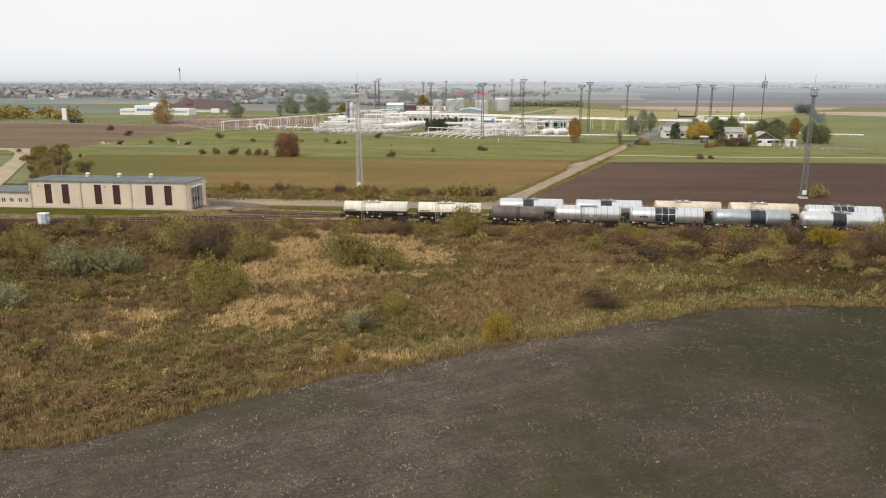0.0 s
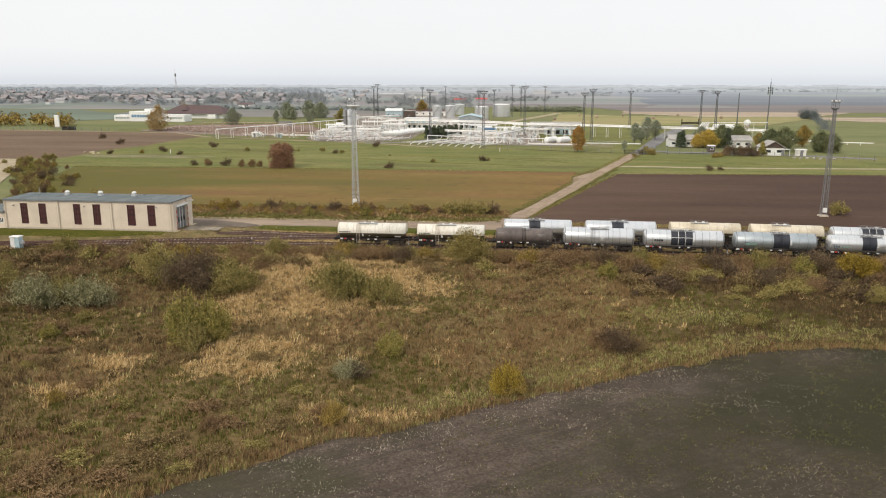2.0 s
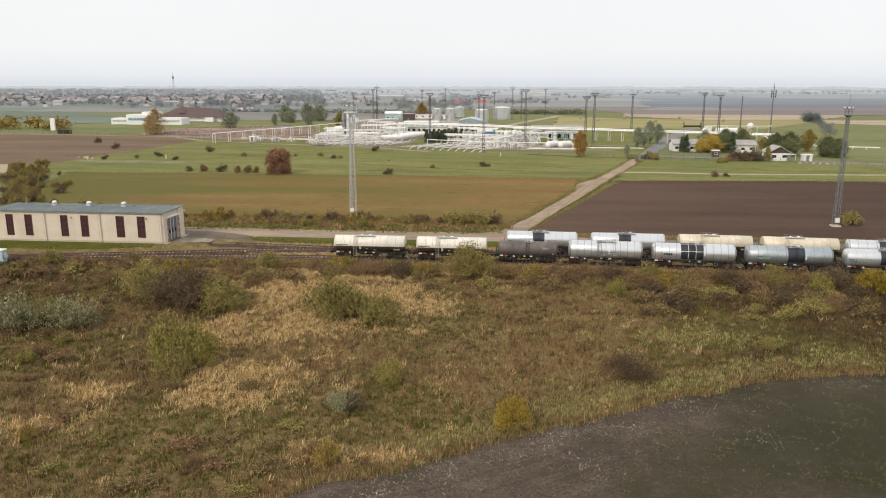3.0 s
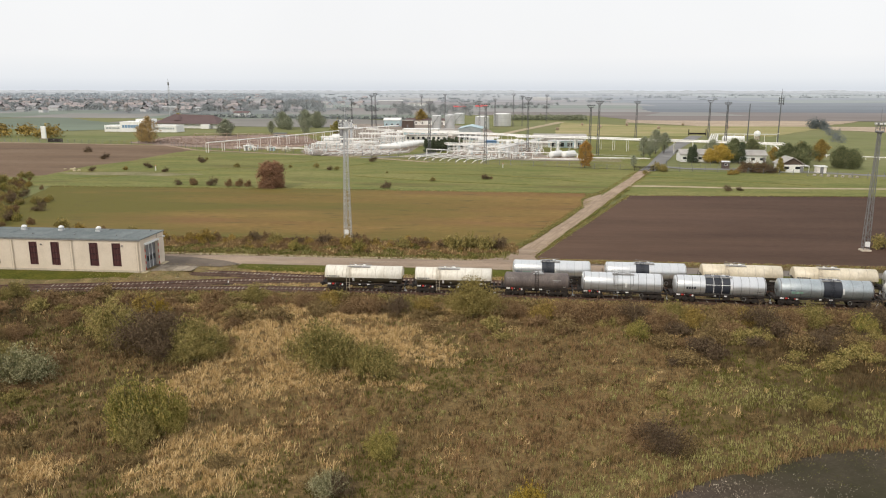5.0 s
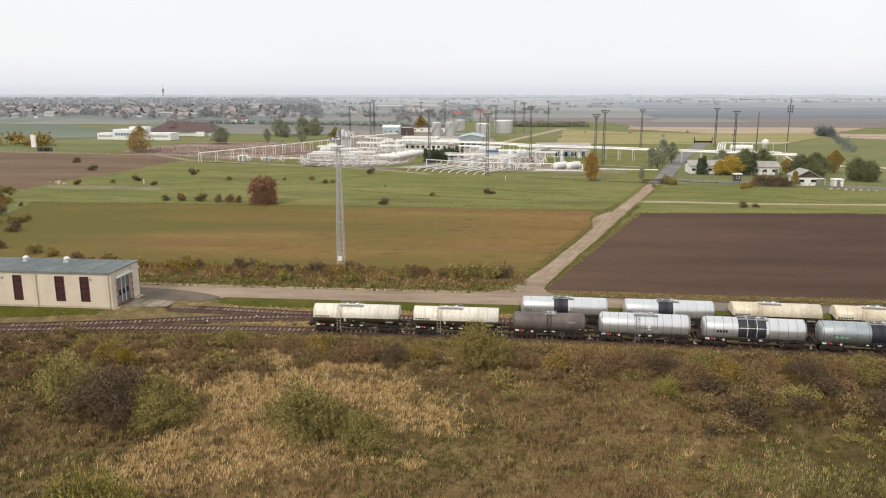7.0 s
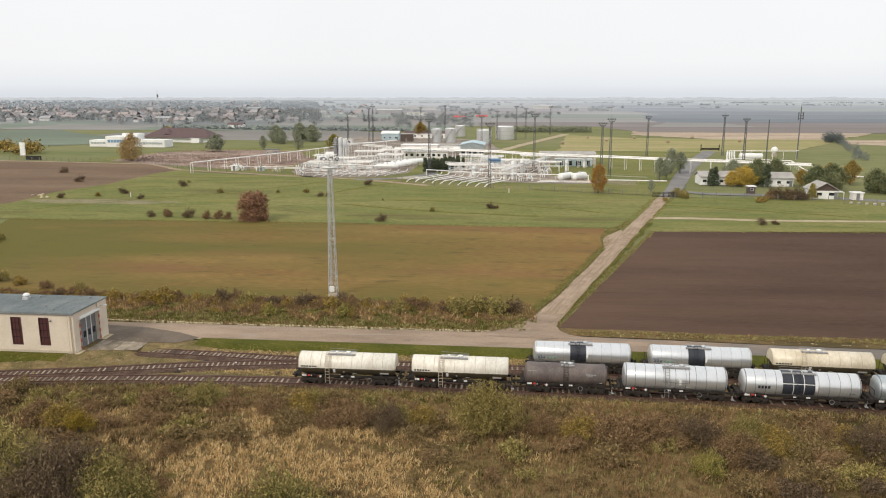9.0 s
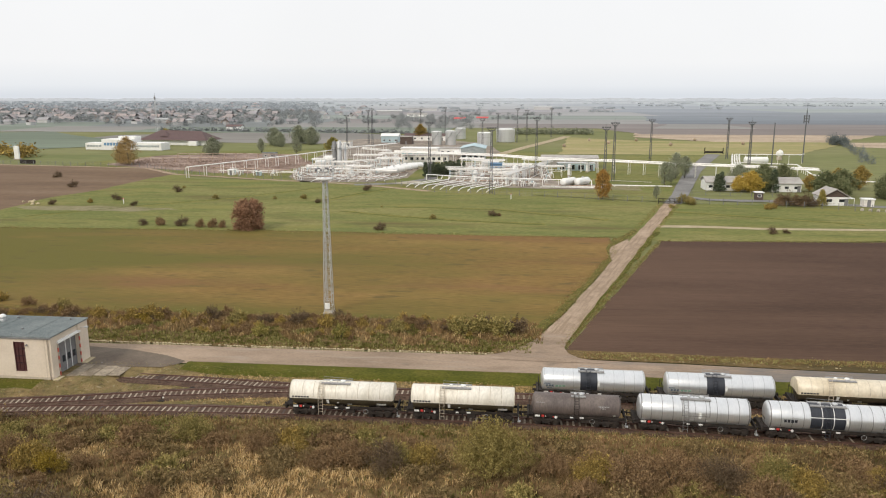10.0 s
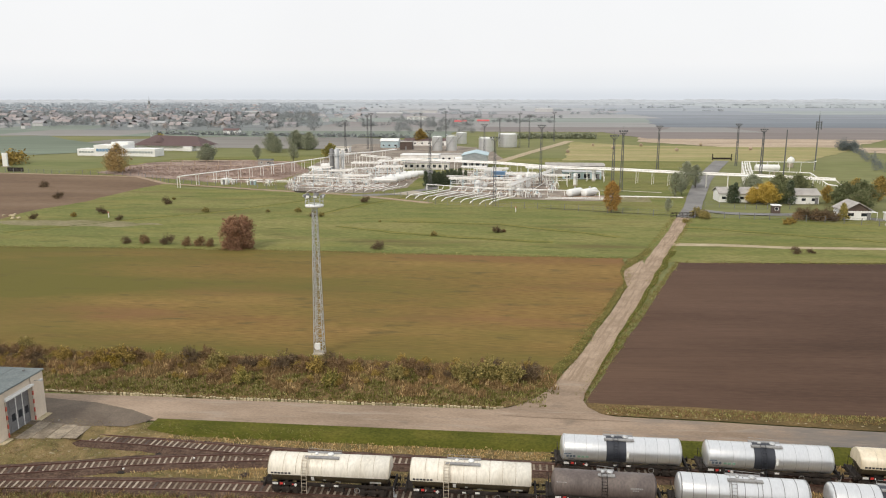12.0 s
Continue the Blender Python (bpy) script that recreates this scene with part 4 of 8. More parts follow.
# ---- engine shed ----
def wall_with_openings(s, x0, x1, y, thick, z0, z1, openings):
    """A wall along x with through openings (xa, xb, za, zb), as one connected body with reveals."""
    xs = sorted({x0, x1, *[v for o in openings for v in o[:2]]})
    zs = sorted({z0, z1, *[v for o in openings for v in o[2:]]})
    ya, yb = y - thick / 2, y + thick / 2
    ids, v, f = {}, [], []

    def at(i, k, side):
        if (i, k, side) not in ids:
            ids[i, k, side] = len(v)
            v.append((xs[i], (ya, yb)[side], zs[k]))
        return ids[i, k, side]

    def solid(i, k):
        if not (0 <= i < len(xs) - 1 and 0 <= k < len(zs) - 1):
            return False
        cx, cz = (xs[i] + xs[i + 1]) / 2, (zs[k] + zs[k + 1]) / 2
        return not any(a < cx < b and c < cz < d for a, b, c, d in openings)

    for i in range(len(xs) - 1):
        for k in range(len(zs) - 1):
            if not solid(i, k):
                continue
            f.append((at(i, k, 0), at(i + 1, k, 0), at(i + 1, k + 1, 0), at(i, k + 1, 0)))
            f.append((at(i, k + 1, 1), at(i + 1, k + 1, 1), at(i + 1, k, 1), at(i, k, 1)))
            for di, dk, a, b in ((-1, 0, (i, k), (i, k + 1)), (1, 0, (i + 1, k + 1), (i + 1, k)), (0, -1, (i + 1, k), (i, k)), (0, 1, (i, k + 1), (i + 1, k + 1))):
                if not solid(i + di, k + dk):
                    f.append((at(*a, 0), at(*b, 0), at(*b, 1), at(*a, 1)))
    return s.add(v, f)


SX0, SX1, SY0, SY1, SH = -84.7, -54.0, 124.8, 132.3, 5.12
shed = thing("engine_shed", (SX0 + SX1) / 2, (SY0 + SY1) / 2, 0, "cream rendered engine shed with flat grey roof and tall red windows", "shed")
OX, OY = (SX0 + SX1) / 2, (SY0 + SY1) / 2
win_x = [(-81.7, -80.35), (-78.35, -76.95), (-72.0, -70.65), (-68.45, -67.05), (-62.25, -60.8), (-58.6, -57.2)]
openings = [(a - OX, b - OX, 0.95, 4.55) for a, b in win_x]
part("front_wall", wall_with_openings(Shape(), SX0 - OX, SX1 - OX, SY0 - OY + 0.15, 0.3, 0, SH, openings), M_CREAM, shed)
part("back_wall", Shape().box(0, SY1 - OY - 0.15, 0, SX1 - SX0, 0.3, SH), M_CREAM, shed)
part("side_wall", Shape().box(SX0 - OX + 0.15, 0, 0, 0.3, SY1 - SY0 - 0.6, SH), M_CREAM, shed)
ew = Shape()
DY0, DY1, DH = 126.1, 130.3, 4.05
ew.box(SX1 - OX - 0.35, (SY0 + 0.3 + DY0) / 2 - OY, 0, 0.7, DY0 - SY0 - 0.3, SH - 0.002)
ew.box(SX1 - OX - 0.35, (SY1 - 0.3 + DY1) / 2 - OY, 0, 0.7, SY1 - 0.3 - DY1, SH - 0.002)
ew.box(SX1 - OX - 0.45, (DY0 + DY1) / 2 - OY, DH, 0.5, DY1 - DY0, SH - DH - 0.004)
part("gate_wall", ew, M_CREAM, shed)
part("lintel_canopy", Shape().box(SX1 - OX - 0.02, (DY0 + DY1) / 2 - OY, DH + 0.02, 0.5, DY1 - DY0 + 0.3, 0.22, chamfer=0.03), M_WHITEPAINT, shed, "white lintel over the gate")
part("roof", Shape().box(0, 0, SH, SX1 - SX0 + 0.3, SY1 - SY0 + 0.35, 0.16, chamfer=0.05), M_BITUMEN, shed, "blue-grey bitumen felt roof")
part("plinth", Shape().box(0, SY0 - OY - 0.03, 0, SX1 - SX0 + 0.06, 0.06, 0.35), M_PLINTH, shed)
part("eaves_trim", Shape().box(0, SY0 - OY - 0.14, SH - 0.14, SX1 - SX0 + 0.3, 0.1, 0.16, chamfer=0.02), M_DARKSTEEL, shed, "dark metal eaves trim")
for k in range(6):
    part("roof_seam", Shape().box(SX0 - OX + 3.0 + k * 4.9, 0, SH + 0.16, 0.10, SY1 - SY0, 0.025), M_BITUMEN, shed)
for a, b in win_x:
    w = new("window")
    w.parent = shed
    w.location = ((a + b) / 2 - OX, SY0 - OY, 0.95)
    wd, ht = b - a, 3.6
    part("pane", Shape().box(0, 0.17, 0, wd, 0.02, ht), M_GLASSDARK, w)
    fr = Shape()
    for x in (-wd / 2 + 0.05, wd / 2 - 0.05):
        fr.box(x, 0.1, 0, 0.10, 0.10, ht)
    for z in (0, ht - 0.1):
        fr.box(0, 0.1, z, wd - 0.2, 0.10, 0.10)
    part("window_frame", fr, M_OXRED, w)
    for k in range(1, 3):
        part("mullion", Shape().box(-wd / 2 + wd * k / 3, 0.11, 0.1, 0.07, 0.07, ht - 0.2), M_OXRED, w)
    for k in range(1, 4):
        part("transom", Shape().box(0, 0.12, ht * k / 4 - 0.03, wd - 0.2, 0.05, 0.07), M_OXRED, w)
    for r in range(4):
        part("panel", Shape().box(0, 0.145, ht * r / 4 + 0.12, wd - 0.22, 0.015, ht / 4 - 0.2), M_OXRED, w, "dark red painted glazing panel")
    part("window_sill", Shape().box(0, -0.01, -0.05, wd + 0.04, 0.06, 0.05), M_CREAM, w)
for x in (-74.6, -64.9, -54.35, -84.4):
    part("downpipe", Shape().rod((x - OX, SY0 - OY - 0.12, 0.1), (x - OX, SY0 - OY - 0.12, SH), 0.055, 8), M_PLINTH, shed, "stained beige downpipe")
    part("expansion_joint", Shape().box(x - OX - 0.42, SY0 - OY - 0.006, 0.3, 0.05, 0.012, SH - 0.5), M_PLINTH, shed)
for x in (-69.9, -56.9, -82.9):
    lamp = part("wall_lamp", Shape().box(x - OX, SY0 - OY - 0.12, 4.1, 0.22, 0.22, 0.18, chamfer=0.04).rod((x - OX, SY0 - OY, 4.3), (x - OX, SY0 - OY - 0.15, 4.25), 0.03, 6), M_DARKSTEEL, shed)
for x in (-76.2, -69.9, -63.6):
    v = new("roof_vent")
    v.parent = shed
    v.location = (x - OX, 130.2 - OY, SH + 0.16)
    part("curb", Shape().box(0, 0, 0, 0.75, 0.75, 0.28, chamfer=0.04), M_GALV, v)
    part("collar", Shape().lathe([(0.30, 0.28), (0.30, 0.45), (0.38, 0.50)], n=18), M_GALV, v)
    part("cap", Shape().lathe([(0.42, 0.47), (0.43, 0.55), (0.35, 0.70), (0.20, 0.80), (0.001, 0.84)], n=18), M_WHITEPAINT, v, "white domed ventilator cap")
for k in range(9):
    x = SX0 + 1.6 + k * 3.45
    part("lightning_rod_foot", Shape().box(x - OX, (127.2 if k % 2 else 131.4) - OY, SH + 0.16, 0.22, 0.22, 0.16, chamfer=0.03), M_DARKSTEEL, shed)
for k in range(14):
    x = SX0 + 1.2 + k * 2.25
    part("conductor_post", Shape().rod((x - OX, SY0 - OY + 0.15, SH + 0.16), (x - OX, SY0 - OY + 0.15, SH + 0.38), 0.03, 5), M_DARKSTEEL, shed)
part("roof_mast", Shape().rod((SX0 - OX + 2.6, 2.6, SH + 0.16), (SX0 - OX + 2.6, 2.6, SH + 1.2), 0.05, 6), M_GALV, shed)
# folding gate
gw = (DY1 - DY0) / 4
for k in range(4):
    leaf = new("gate_leaf")
    leaf.parent = shed
    leaf.location = (SX1 - OX - 0.5, DY0 + gw * (k + 0.5) - OY, 0.06)
    part("panel", Shape().box(0, 0, 0, 0.07, gw - 0.03, DH - 0.08, chamfer=0.01), M_DOORGREY, leaf, "grey sheet steel gate panel")
    part("pane", Shape().box(0.045, 0, 1.15, 0.02, gw * 0.52, 0.8), M_GLASSDARK, leaf)
    part("rail", Shape().box(0.05, 0, 2.4, 0.04, gw - 0.1, 0.10), M_DOORGREY, leaf)
    if k in (1, 2):
        part("cover_strip", Shape().box(0.05, gw / 2 - 0.03, 0, 0.06, 0.10, DH - 0.1), M_WHITEPAINT, leaf, "pale cover strip")
for y in (DY0 - 0.06, DY1 + 0.06):
    for k in range(8):
        part("warning_stripe", Shape().box(SX1 - OX + 0.03, y - OY, 0.15 + k * 0.48, 0.1, 0.16, 0.46), M_SIGNRED if k % 2 == 0 else M_PLINTH, shed, "weathered red warning stripe beside the gate")
part("flood_arm", Shape().rod((SX1 - OX, DY1 + 0.5 - OY, 4.5), (SX1 - OX + 0.8, DY1 + 0.5 - OY, 4.6), 0.05, 6).box(SX1 - OX + 0.8, DY1 + 0.5 - OY, 4.5, 0.35, 0.3, 0.2, chamfer=0.03), M_GALV, shed)
for k in range(4):
    part("threshold_slab", Shape().box(SX1 - OX + 1.3 + k * 1.6, 128.1 - OY, 0.0, 1.55, 4.0 - 0.4 * k, 0.08, chamfer=0.03), M_DIRTYSLAB, shed, "cracked concrete threshold slab")
part("foundation_ledge", Shape().box(SX1 - OX + 0.35, 131.3 - OY, 0, 0.7, 2.0, 0.14, chamfer=0.03), M_OLDSLAB, shed)
part("foundation_ledge", Shape().box(SX1 - OX + 0.3, 125.2 - OY, 0, 0.6, 1.4, 0.14, chamfer=0.03), M_OLDSLAB, shed)

annex = thing("annex", -91.0, 128.2, 0, "low cream annex with a grey flat roof and small white windows", "annex")
ann_w = [(-90.6, -89.6), (-88.9, -88.0), (-87.2, -86.3), (-85.9, -85.1), (-94.0, -93.1), (-92.3, -91.4)]
part("front_wall", wall_with_openings(Shape(), -6.3, 6.28, -3.25, 0.3, 0, 3.0, [(a + 91, b + 91, 0.95, 1.95) for a, b in ann_w]), M_CREAM, annex)
part("back_wall", Shape().box(0, 3.25, 0, 12.58, 0.3, 3.0), M_CREAM, annex)
part("side_wall", Shape().box(-6.15, 0, 0, 0.3, 6.2, 3.0), M_CREAM, annex)
part("roof", Shape().box(0, 0, 3.0, 12.6, 7.2, 0.2, chamfer=0.05), M_BITUMEN, annex, "grey bitumen roof")
part("fascia", Shape().box(0, -3.62, 2.85, 12.5, 0.1, 0.3), M_DARKSTEEL, annex)
for a, b in ann_w:
    w = new("window")
    w.parent = annex
    w.location = ((a + b) / 2 + 91, -3.4, 0.95)
    part("pane", Shape().box(0, 0.15, 0, b - a, 0.02, 1.0), M_GLASSDARK, w)
    fr = Shape()
    for x in (-(b - a) / 2 + 0.06, 0, (b - a) / 2 - 0.06):
        fr.box(x, 0.09, 0, 0.1, 0.1, 1.0)
    for z in (0, 0.9):
        fr.box(0, 0.08, z, b - a, 0.1, 0.1)
    part("window_frame", fr, M_WHITEPAINT, w)

cab = thing("utility_cabinet", -73.8, 112.0, gz(-73.8, 112.0), "small white and blue utility cabinet beside the track", "cabinet")
part("body", Shape().box(0, 0, 0.15, 1.5, 1.0, 1.75, chamfer=0.04), M_LIGHTBLUE, cab)
part("lid", Shape().box(0, 0, 1.9, 1.7, 1.2, 0.16, chamfer=0.05), M_WHITEPAINT, cab, "white overhanging lid")
part("door", Shape().box(-0.37, -0.515, 0.3, 0.68, 0.03, 1.5), M_WHITEPAINT, cab, "white sheet steel door")
part("door", Shape().box(0.37, -0.515, 0.3, 0.68, 0.03, 1.5), M_LIGHTBLUE, cab)
part("vent", Shape().box(0.95, 0, 0.8, 0.4, 0.5, 0.5, chamfer=0.04), M_GALV, cab)
part("foot", Shape().box(0, 0, 0, 1.35, 0.85, 0.15), M_CONCRETE, cab)


# ---- lattice masts ----
def lattice(t, h, b0, b1, bays, leg_r, brace_r, steel, n=4, z0=0.0):
    """Tapering legs with a zigzag on each face."""
    def corner(k, z):
        w = (b0 + (b1 - b0) * z / h) / 2
        a = 2 * math.pi * (k + 0.5) / n
        r = w * math.sqrt(2) if n == 4 else w * 1.15
        return (r * math.cos(a), r * math.sin(a), z0 + z)
    for k in range(n):
        part("leg", Shape().rod(corner(k, 0), corner(k, h), leg_r, 6), steel, t)
    for k in range(n):
        s = Shape()
        for i in range(bays):
            za, zb = h * i / bays, h * (i + 1) / bays
            p, q = (corner(k, za), corner((k + 1) % n, zb)) if i % 2 else (corner((k + 1) % n, za), corner(k, zb))
            s.rod(p, q, brace_r, 5)
            s.rod(corner(k, zb), corner((k + 1) % n, zb), brace_r, 5)
        part("bracing", s, steel, t)


def floodlight(parent, x, y, z, rz):
    fl = new("floodlight")
    fl.parent = parent
    fl.matrix_basis = pose(x, y, z, 0, 0, rz)
    part("housing", Shape().box(0, 0, 0.12, 0.55, 0.34, 0.36, chamfer=0.05), M_DARKSTEEL, fl)
    part("lens", Shape().box(0, -0.18, 0.16, 0.45, 0.03, 0.28), M_WHITEPAINT, fl)
    part("bracket", Shape().rod((0, 0, 0), (0, 0, 0.2), 0.03, 5), M_DARKSTEEL, fl)
    return fl


def flood_mast(x, y, steel=M_GALV, wide=1.25, deck=1.25, words="tall galvanised lattice floodlight mast with ladder and round platform"):
    t = thing("lattice_mast", x, y, 0, words, "mast", "lattice masts by the railway")
    part("footing", Shape().box(0, 0, 0, 1.6, 1.6, 0.3, chamfer=0.08), M_CONCRETE if deck > 1 else M_PLINTH, t)
    lattice(t, 20.0, wide, wide * 0.44, 22, 0.055, 0.03, steel, z0=0.3)
    lad = Shape()
    for sx in (-0.2, 0.2):
        lad.rod((-0.22, sx, 0.8), (-0.12, sx, 20.3), 0.025, 5)
    for k in range(64):
        z = 0.9 + k * 0.3
        xx = -0.22 + 0.10 * (z - 0.8) / 19.5
        lad.rod((xx, -0.2, z), (xx, 0.2, z), 0.014, 4)
    part("ladder", lad, steel, t)
    part("platform", Shape().lathe([(0.3, 20.2), (deck * 0.92, 20.35), (deck, 20.5), (deck, 20.62), (0.3, 20.62)], n=20), M_WHITEPAINT if deck > 1 else steel, t, "round platform")
    for z in (21.1, 21.55):
        part("guard_rail", Shape().tube([(deck * 0.96 * math.cos(a), deck * 0.96 * math.sin(a), z) for a in np.linspace(0, 2 * math.pi, 21)], 0.03, 5), steel, t)
    for k in range(10):
        a = 2 * math.pi * k / 10
        part("baluster", Shape().rod((deck * 0.96 * math.cos(a), deck * 0.96 * math.sin(a), 20.6), (deck * 0.96 * math.cos(a), deck * 0.96 * math.sin(a), 21.55), 0.025, 5), steel, t)
    for a in (200, 250, 290, 340, 20, 90, 150):
        floodlight(t, deck * math.cos(radians(a)), deck * math.sin(radians(a)), 21.55, a + 90)
    part("antenna_rod", Shape().rod((0, 0, 20.6), (0, 0, 24.6), 0.045, 6, 0.02), steel, t)
    part("switch_box", Shape().box(-0.05, -0.78, 0.9, 0.75, 0.3, 0.85, chamfer=0.03), M_WHITEPAINT, t, "white switch box")
    return t


flood_mast(-28.74, 154.3)
flood_mast(63.1, 152.2, M_DARKSTEEL, 0.95, 0.7, "tall dark grey lattice floodlight mast with ladder and small platform")

# ---- tank wagons ----
BOGIE = {}


def bogie(parent, x):
    b = new("bogie")
    b.parent = parent
    b.location = (x, 0, 0)
    if not BOGIE:
        fr = Shape()
        for y in (-1.0, 1.0):
            fr.box(0, y, 0.48, 2.6, 0.14, 0.22, chamfer=0.03)
            for dx in (-0.9, 0.9):
                fr.box(dx, y, 0.32, 0.42, 0.2, 0.5, chamfer=0.05)
            fr.box(0, y, 0.3, 0.7, 0.22, 0.45, chamfer=0.05)
        fr.box(0, 0, 0.55, 0.5, 2.0, 0.25)
        BOGIE["frame"] = fr.mesh("bogie_frame", M_UNDER)
        BOGIE["wheel"] = Shape().lathe([(0.001, -0.09), (0.12, -0.09), (0.14, -0.06), (0.36, -0.05), (0.40, -0.07), (0.46, -0.07), (0.46, 0.05), (0.49, 0.06), (0.49, 0.09), (0.14, 0.09), (0.001, 0.09)], axis="y", n=24).mesh("wheel", M_WHEEL)
        BOGIE["axle"] = Shape().rod((0, -0.85, 0), (0, 0.85, 0), 0.08, 8).mesh("axle", M_WHEEL)
    part("bogie_frame", BOGIE["frame"], None, b)
    for dx in (-0.9, 0.9):
        for y in (-0.75, 0.75):
            part("wheel", BOGIE["wheel"], None, b, at=(dx, y, 0.47))
        part("axle", BOGIE["axle"], None, b, at=(dx, 0, 0.47))


def shell(R, x0, x1, dish=0.38):
    prof = [(R * math.sin(a), x0 + dish * (1 - math.cos(a))) for a in np.linspace(0.02, math.pi / 2, 7)]
    prof += [(R * math.sin(a), x1 - dish * (1 - math.cos(a))) for a in np.linspace(math.pi / 2, 0.02, 7)]
    return Shape().lathe(prof, (0, 0, 0), "x", 40)


def patch(R, x0, x1, a0, a1):
    """A thin curved plate on the tank's flank between two angles (90 is up, 180 faces the open field)."""
    return Shape().lathe([(R, x0), (R, x1)], (0, 0, 0), "x", max(2, int((a1 - a0) / 8)), radians(a0), radians(a1 - a0))


def track_at(name, x):
    """Place and heading of a track at x."""
    q = TRACK_LINES[name]
    y = float(np.interp(x, q[:, 0], q[:, 1]))
    return y, math.degrees(math.atan2(float(np.interp(x + 4, q[:, 0], q[:, 1])) - float(np.interp(x - 4, q[:, 0], q[:, 1])), 8.0))


def tank_wagon(xa, xb, track, look_of, label, group):
    """A bogie tank wagon whose tank reaches from xa to xb. look_of picks paint, ribs, bands and fittings."""
    L = xb - xa
    R, CZ = look_of.get("R", 1.32), look_of.get("cz", 2.15)
    y, turn = track_at(track, (xa + xb) / 2)
    t = thing("tank_wagon", (xa + xb) / 2, y, RAIL_TOP, label, "tank wagon", group, turn)
    h = L / 2
    tank = new("tank")
    tank.parent = t
    tank.location = (0, 0, CZ)
    paint = look_of["paint"]
    if look_of.get("shield"):
        part("lower_shell", shell(R - 0.04, -h + 0.02, h - 0.02), M_TANKOLIVE, tank, "oily dark olive lower shell")
        top = Shape().lathe([(R * 0.9, -h + 0.02), (R, -h + 0.1), (R, h - 0.1), (R * 0.9, h - 0.02)], (0, 0, 0), "x", 28, radians(-9), radians(198))
        part("sun_shield", top, paint, tank, "pale upper shell with soot at its rim")
        part("end_cap", Shape().lathe([(R - 0.02, -h + 0.01), (0.001, -h - 0.02)], (0, 0, 0), "x", 28, radians(-9), radians(198)), paint, tank)
        part("end_cap", Shape().lathe([(R - 0.02, h - 0.01), (0.001, h + 0.02)], (0, 0, 0), "x", 28, radians(-9), radians(198)), paint, tank)
    else:
        part("shell", shell(R, -h, h), paint, tank)
    seam = look_of.get("seam", M_GALV)
    nr = look_of.get("ribs", 9)
    for k in range(1, nr):
        x = -h + 0.25 + (L - 0.5) * k / nr
        sweep = (0, 180) if look_of.get("shield") else (-179, 180)
        part("band", patch(R + 0.014, x - 0.022, x + 0.022, *sweep), seam, tank)
    if look_of.get("rims", not look_of.get("shield")):
        for x in (-h + 0.36, h - 0.36):
            part("band", patch(R + 0.018, x - 0.05, x + 0.05, -179, 180), seam, tank)
    bx = look_of.get("belt")
    if bx:
        b0, b1 = -h + L * bx[0], -h + L * bx[1]
        part("black_belt", patch(R + 0.03, b0, b1, -40, 215), M_BLACKPAINT, tank, "black painted belt round the tank")
        if look_of.get("grid"):
            for k in range(1, 3):
                x = b0 + (b1 - b0) * k / 3
                part("strap", patch(R + 0.05, x - 0.03, x + 0.03, 60, 215), M_CHALK, tank, "white strap line")
            part("strap", patch(R + 0.055, b0 - 0.1, b1 + 0.1, 161, 164), M_CHALK, tank, "white strap line")
        part("plate", patch(R + 0.06, b1 + 0.04, b1 + 0.24, 160, 190), M_CHALK, tank, "white data plate")
    for x0, x1, a0, a1, m in look_of.get("marks", ()):
        part("marking", patch(R + 0.03, -h + L * x0, -h + L * x1, a0, a1), m, tank)
    # walkway, dome covers and ladder
    wx0, wx1 = (-h + L * v for v in look_of.get("walk", (0.33, 0.55)))
    top_z = CZ + R
    if look_of.get("walkway", True):
        wk = new("walkway")
        wk.parent = t
        wk.location = (0, 0, top_z - 0.16)
        fr = Shape()
        for yy in (-0.62, 0.62):
            fr.box((wx0 + wx1) / 2, yy, 0.06, wx1 - wx0, 0.06, 0.08)
        n = 7
        for k in range(n):
            fr.box(wx0 + (wx1 - wx0) * k / (n - 1), 0, 0.06, 0.05, 1.24, 0.06)
        part("grating", fr, M_WORNSTEEL, wk)
        part("tread", Shape().box((wx0 + wx1) / 2, -0.42, 0.13, wx1 - wx0, 0.34, 0.03), M_WORNSTEEL, wk)
        part("tread", Shape().box((wx0 + wx1) / 2, 0.42, 0.13, wx1 - wx0, 0.34, 0.03), M_WORNSTEEL, wk)
        for dx, rr in ((0.3, 0.16), (0.72, 0.26)):
            xx = wx0 + (wx1 - wx0) * dx
            part("dome_cover", Shape().lathe([(rr, -0.1), (rr, 0.2), (rr * 1.1, 0.22), (rr * 0.9, 0.3), (0.001, 0.34)], (xx, 0, 0), "z", 16), M_WHITEPAINT if look_of.get("shield") else M_GALV, wk)
        rail = Shape()
        for xx in (wx0, (wx0 + wx1) / 2, wx1):
            rail.rod((xx, 0.62, 0.1), (xx, 0.62, 0.3), 0.018, 5)
        rail.rod((wx0, 0.62, 0.42), (wx1, 0.62, 0.3), 0.018, 5)
        part("handrail", rail, M_WORNSTEEL, wk)
    lx = -h + L * look_of.get("ladder", 0.32)
    ld = Shape()
    arc = [(-(R + 0.14) * math.sin(a), (R + 0.14) * math.cos(a)) for a in np.linspace(0.3, 1.7, 8)]
    arc = [(yy, CZ + zz) for yy, zz in arc] + [(-(R + 0.16), 0.35)]
    for dx in (-0.22, 0.22):
        ld.tube([(lx + dx, yy, zz) for yy, zz in arc], 0.028, 5)
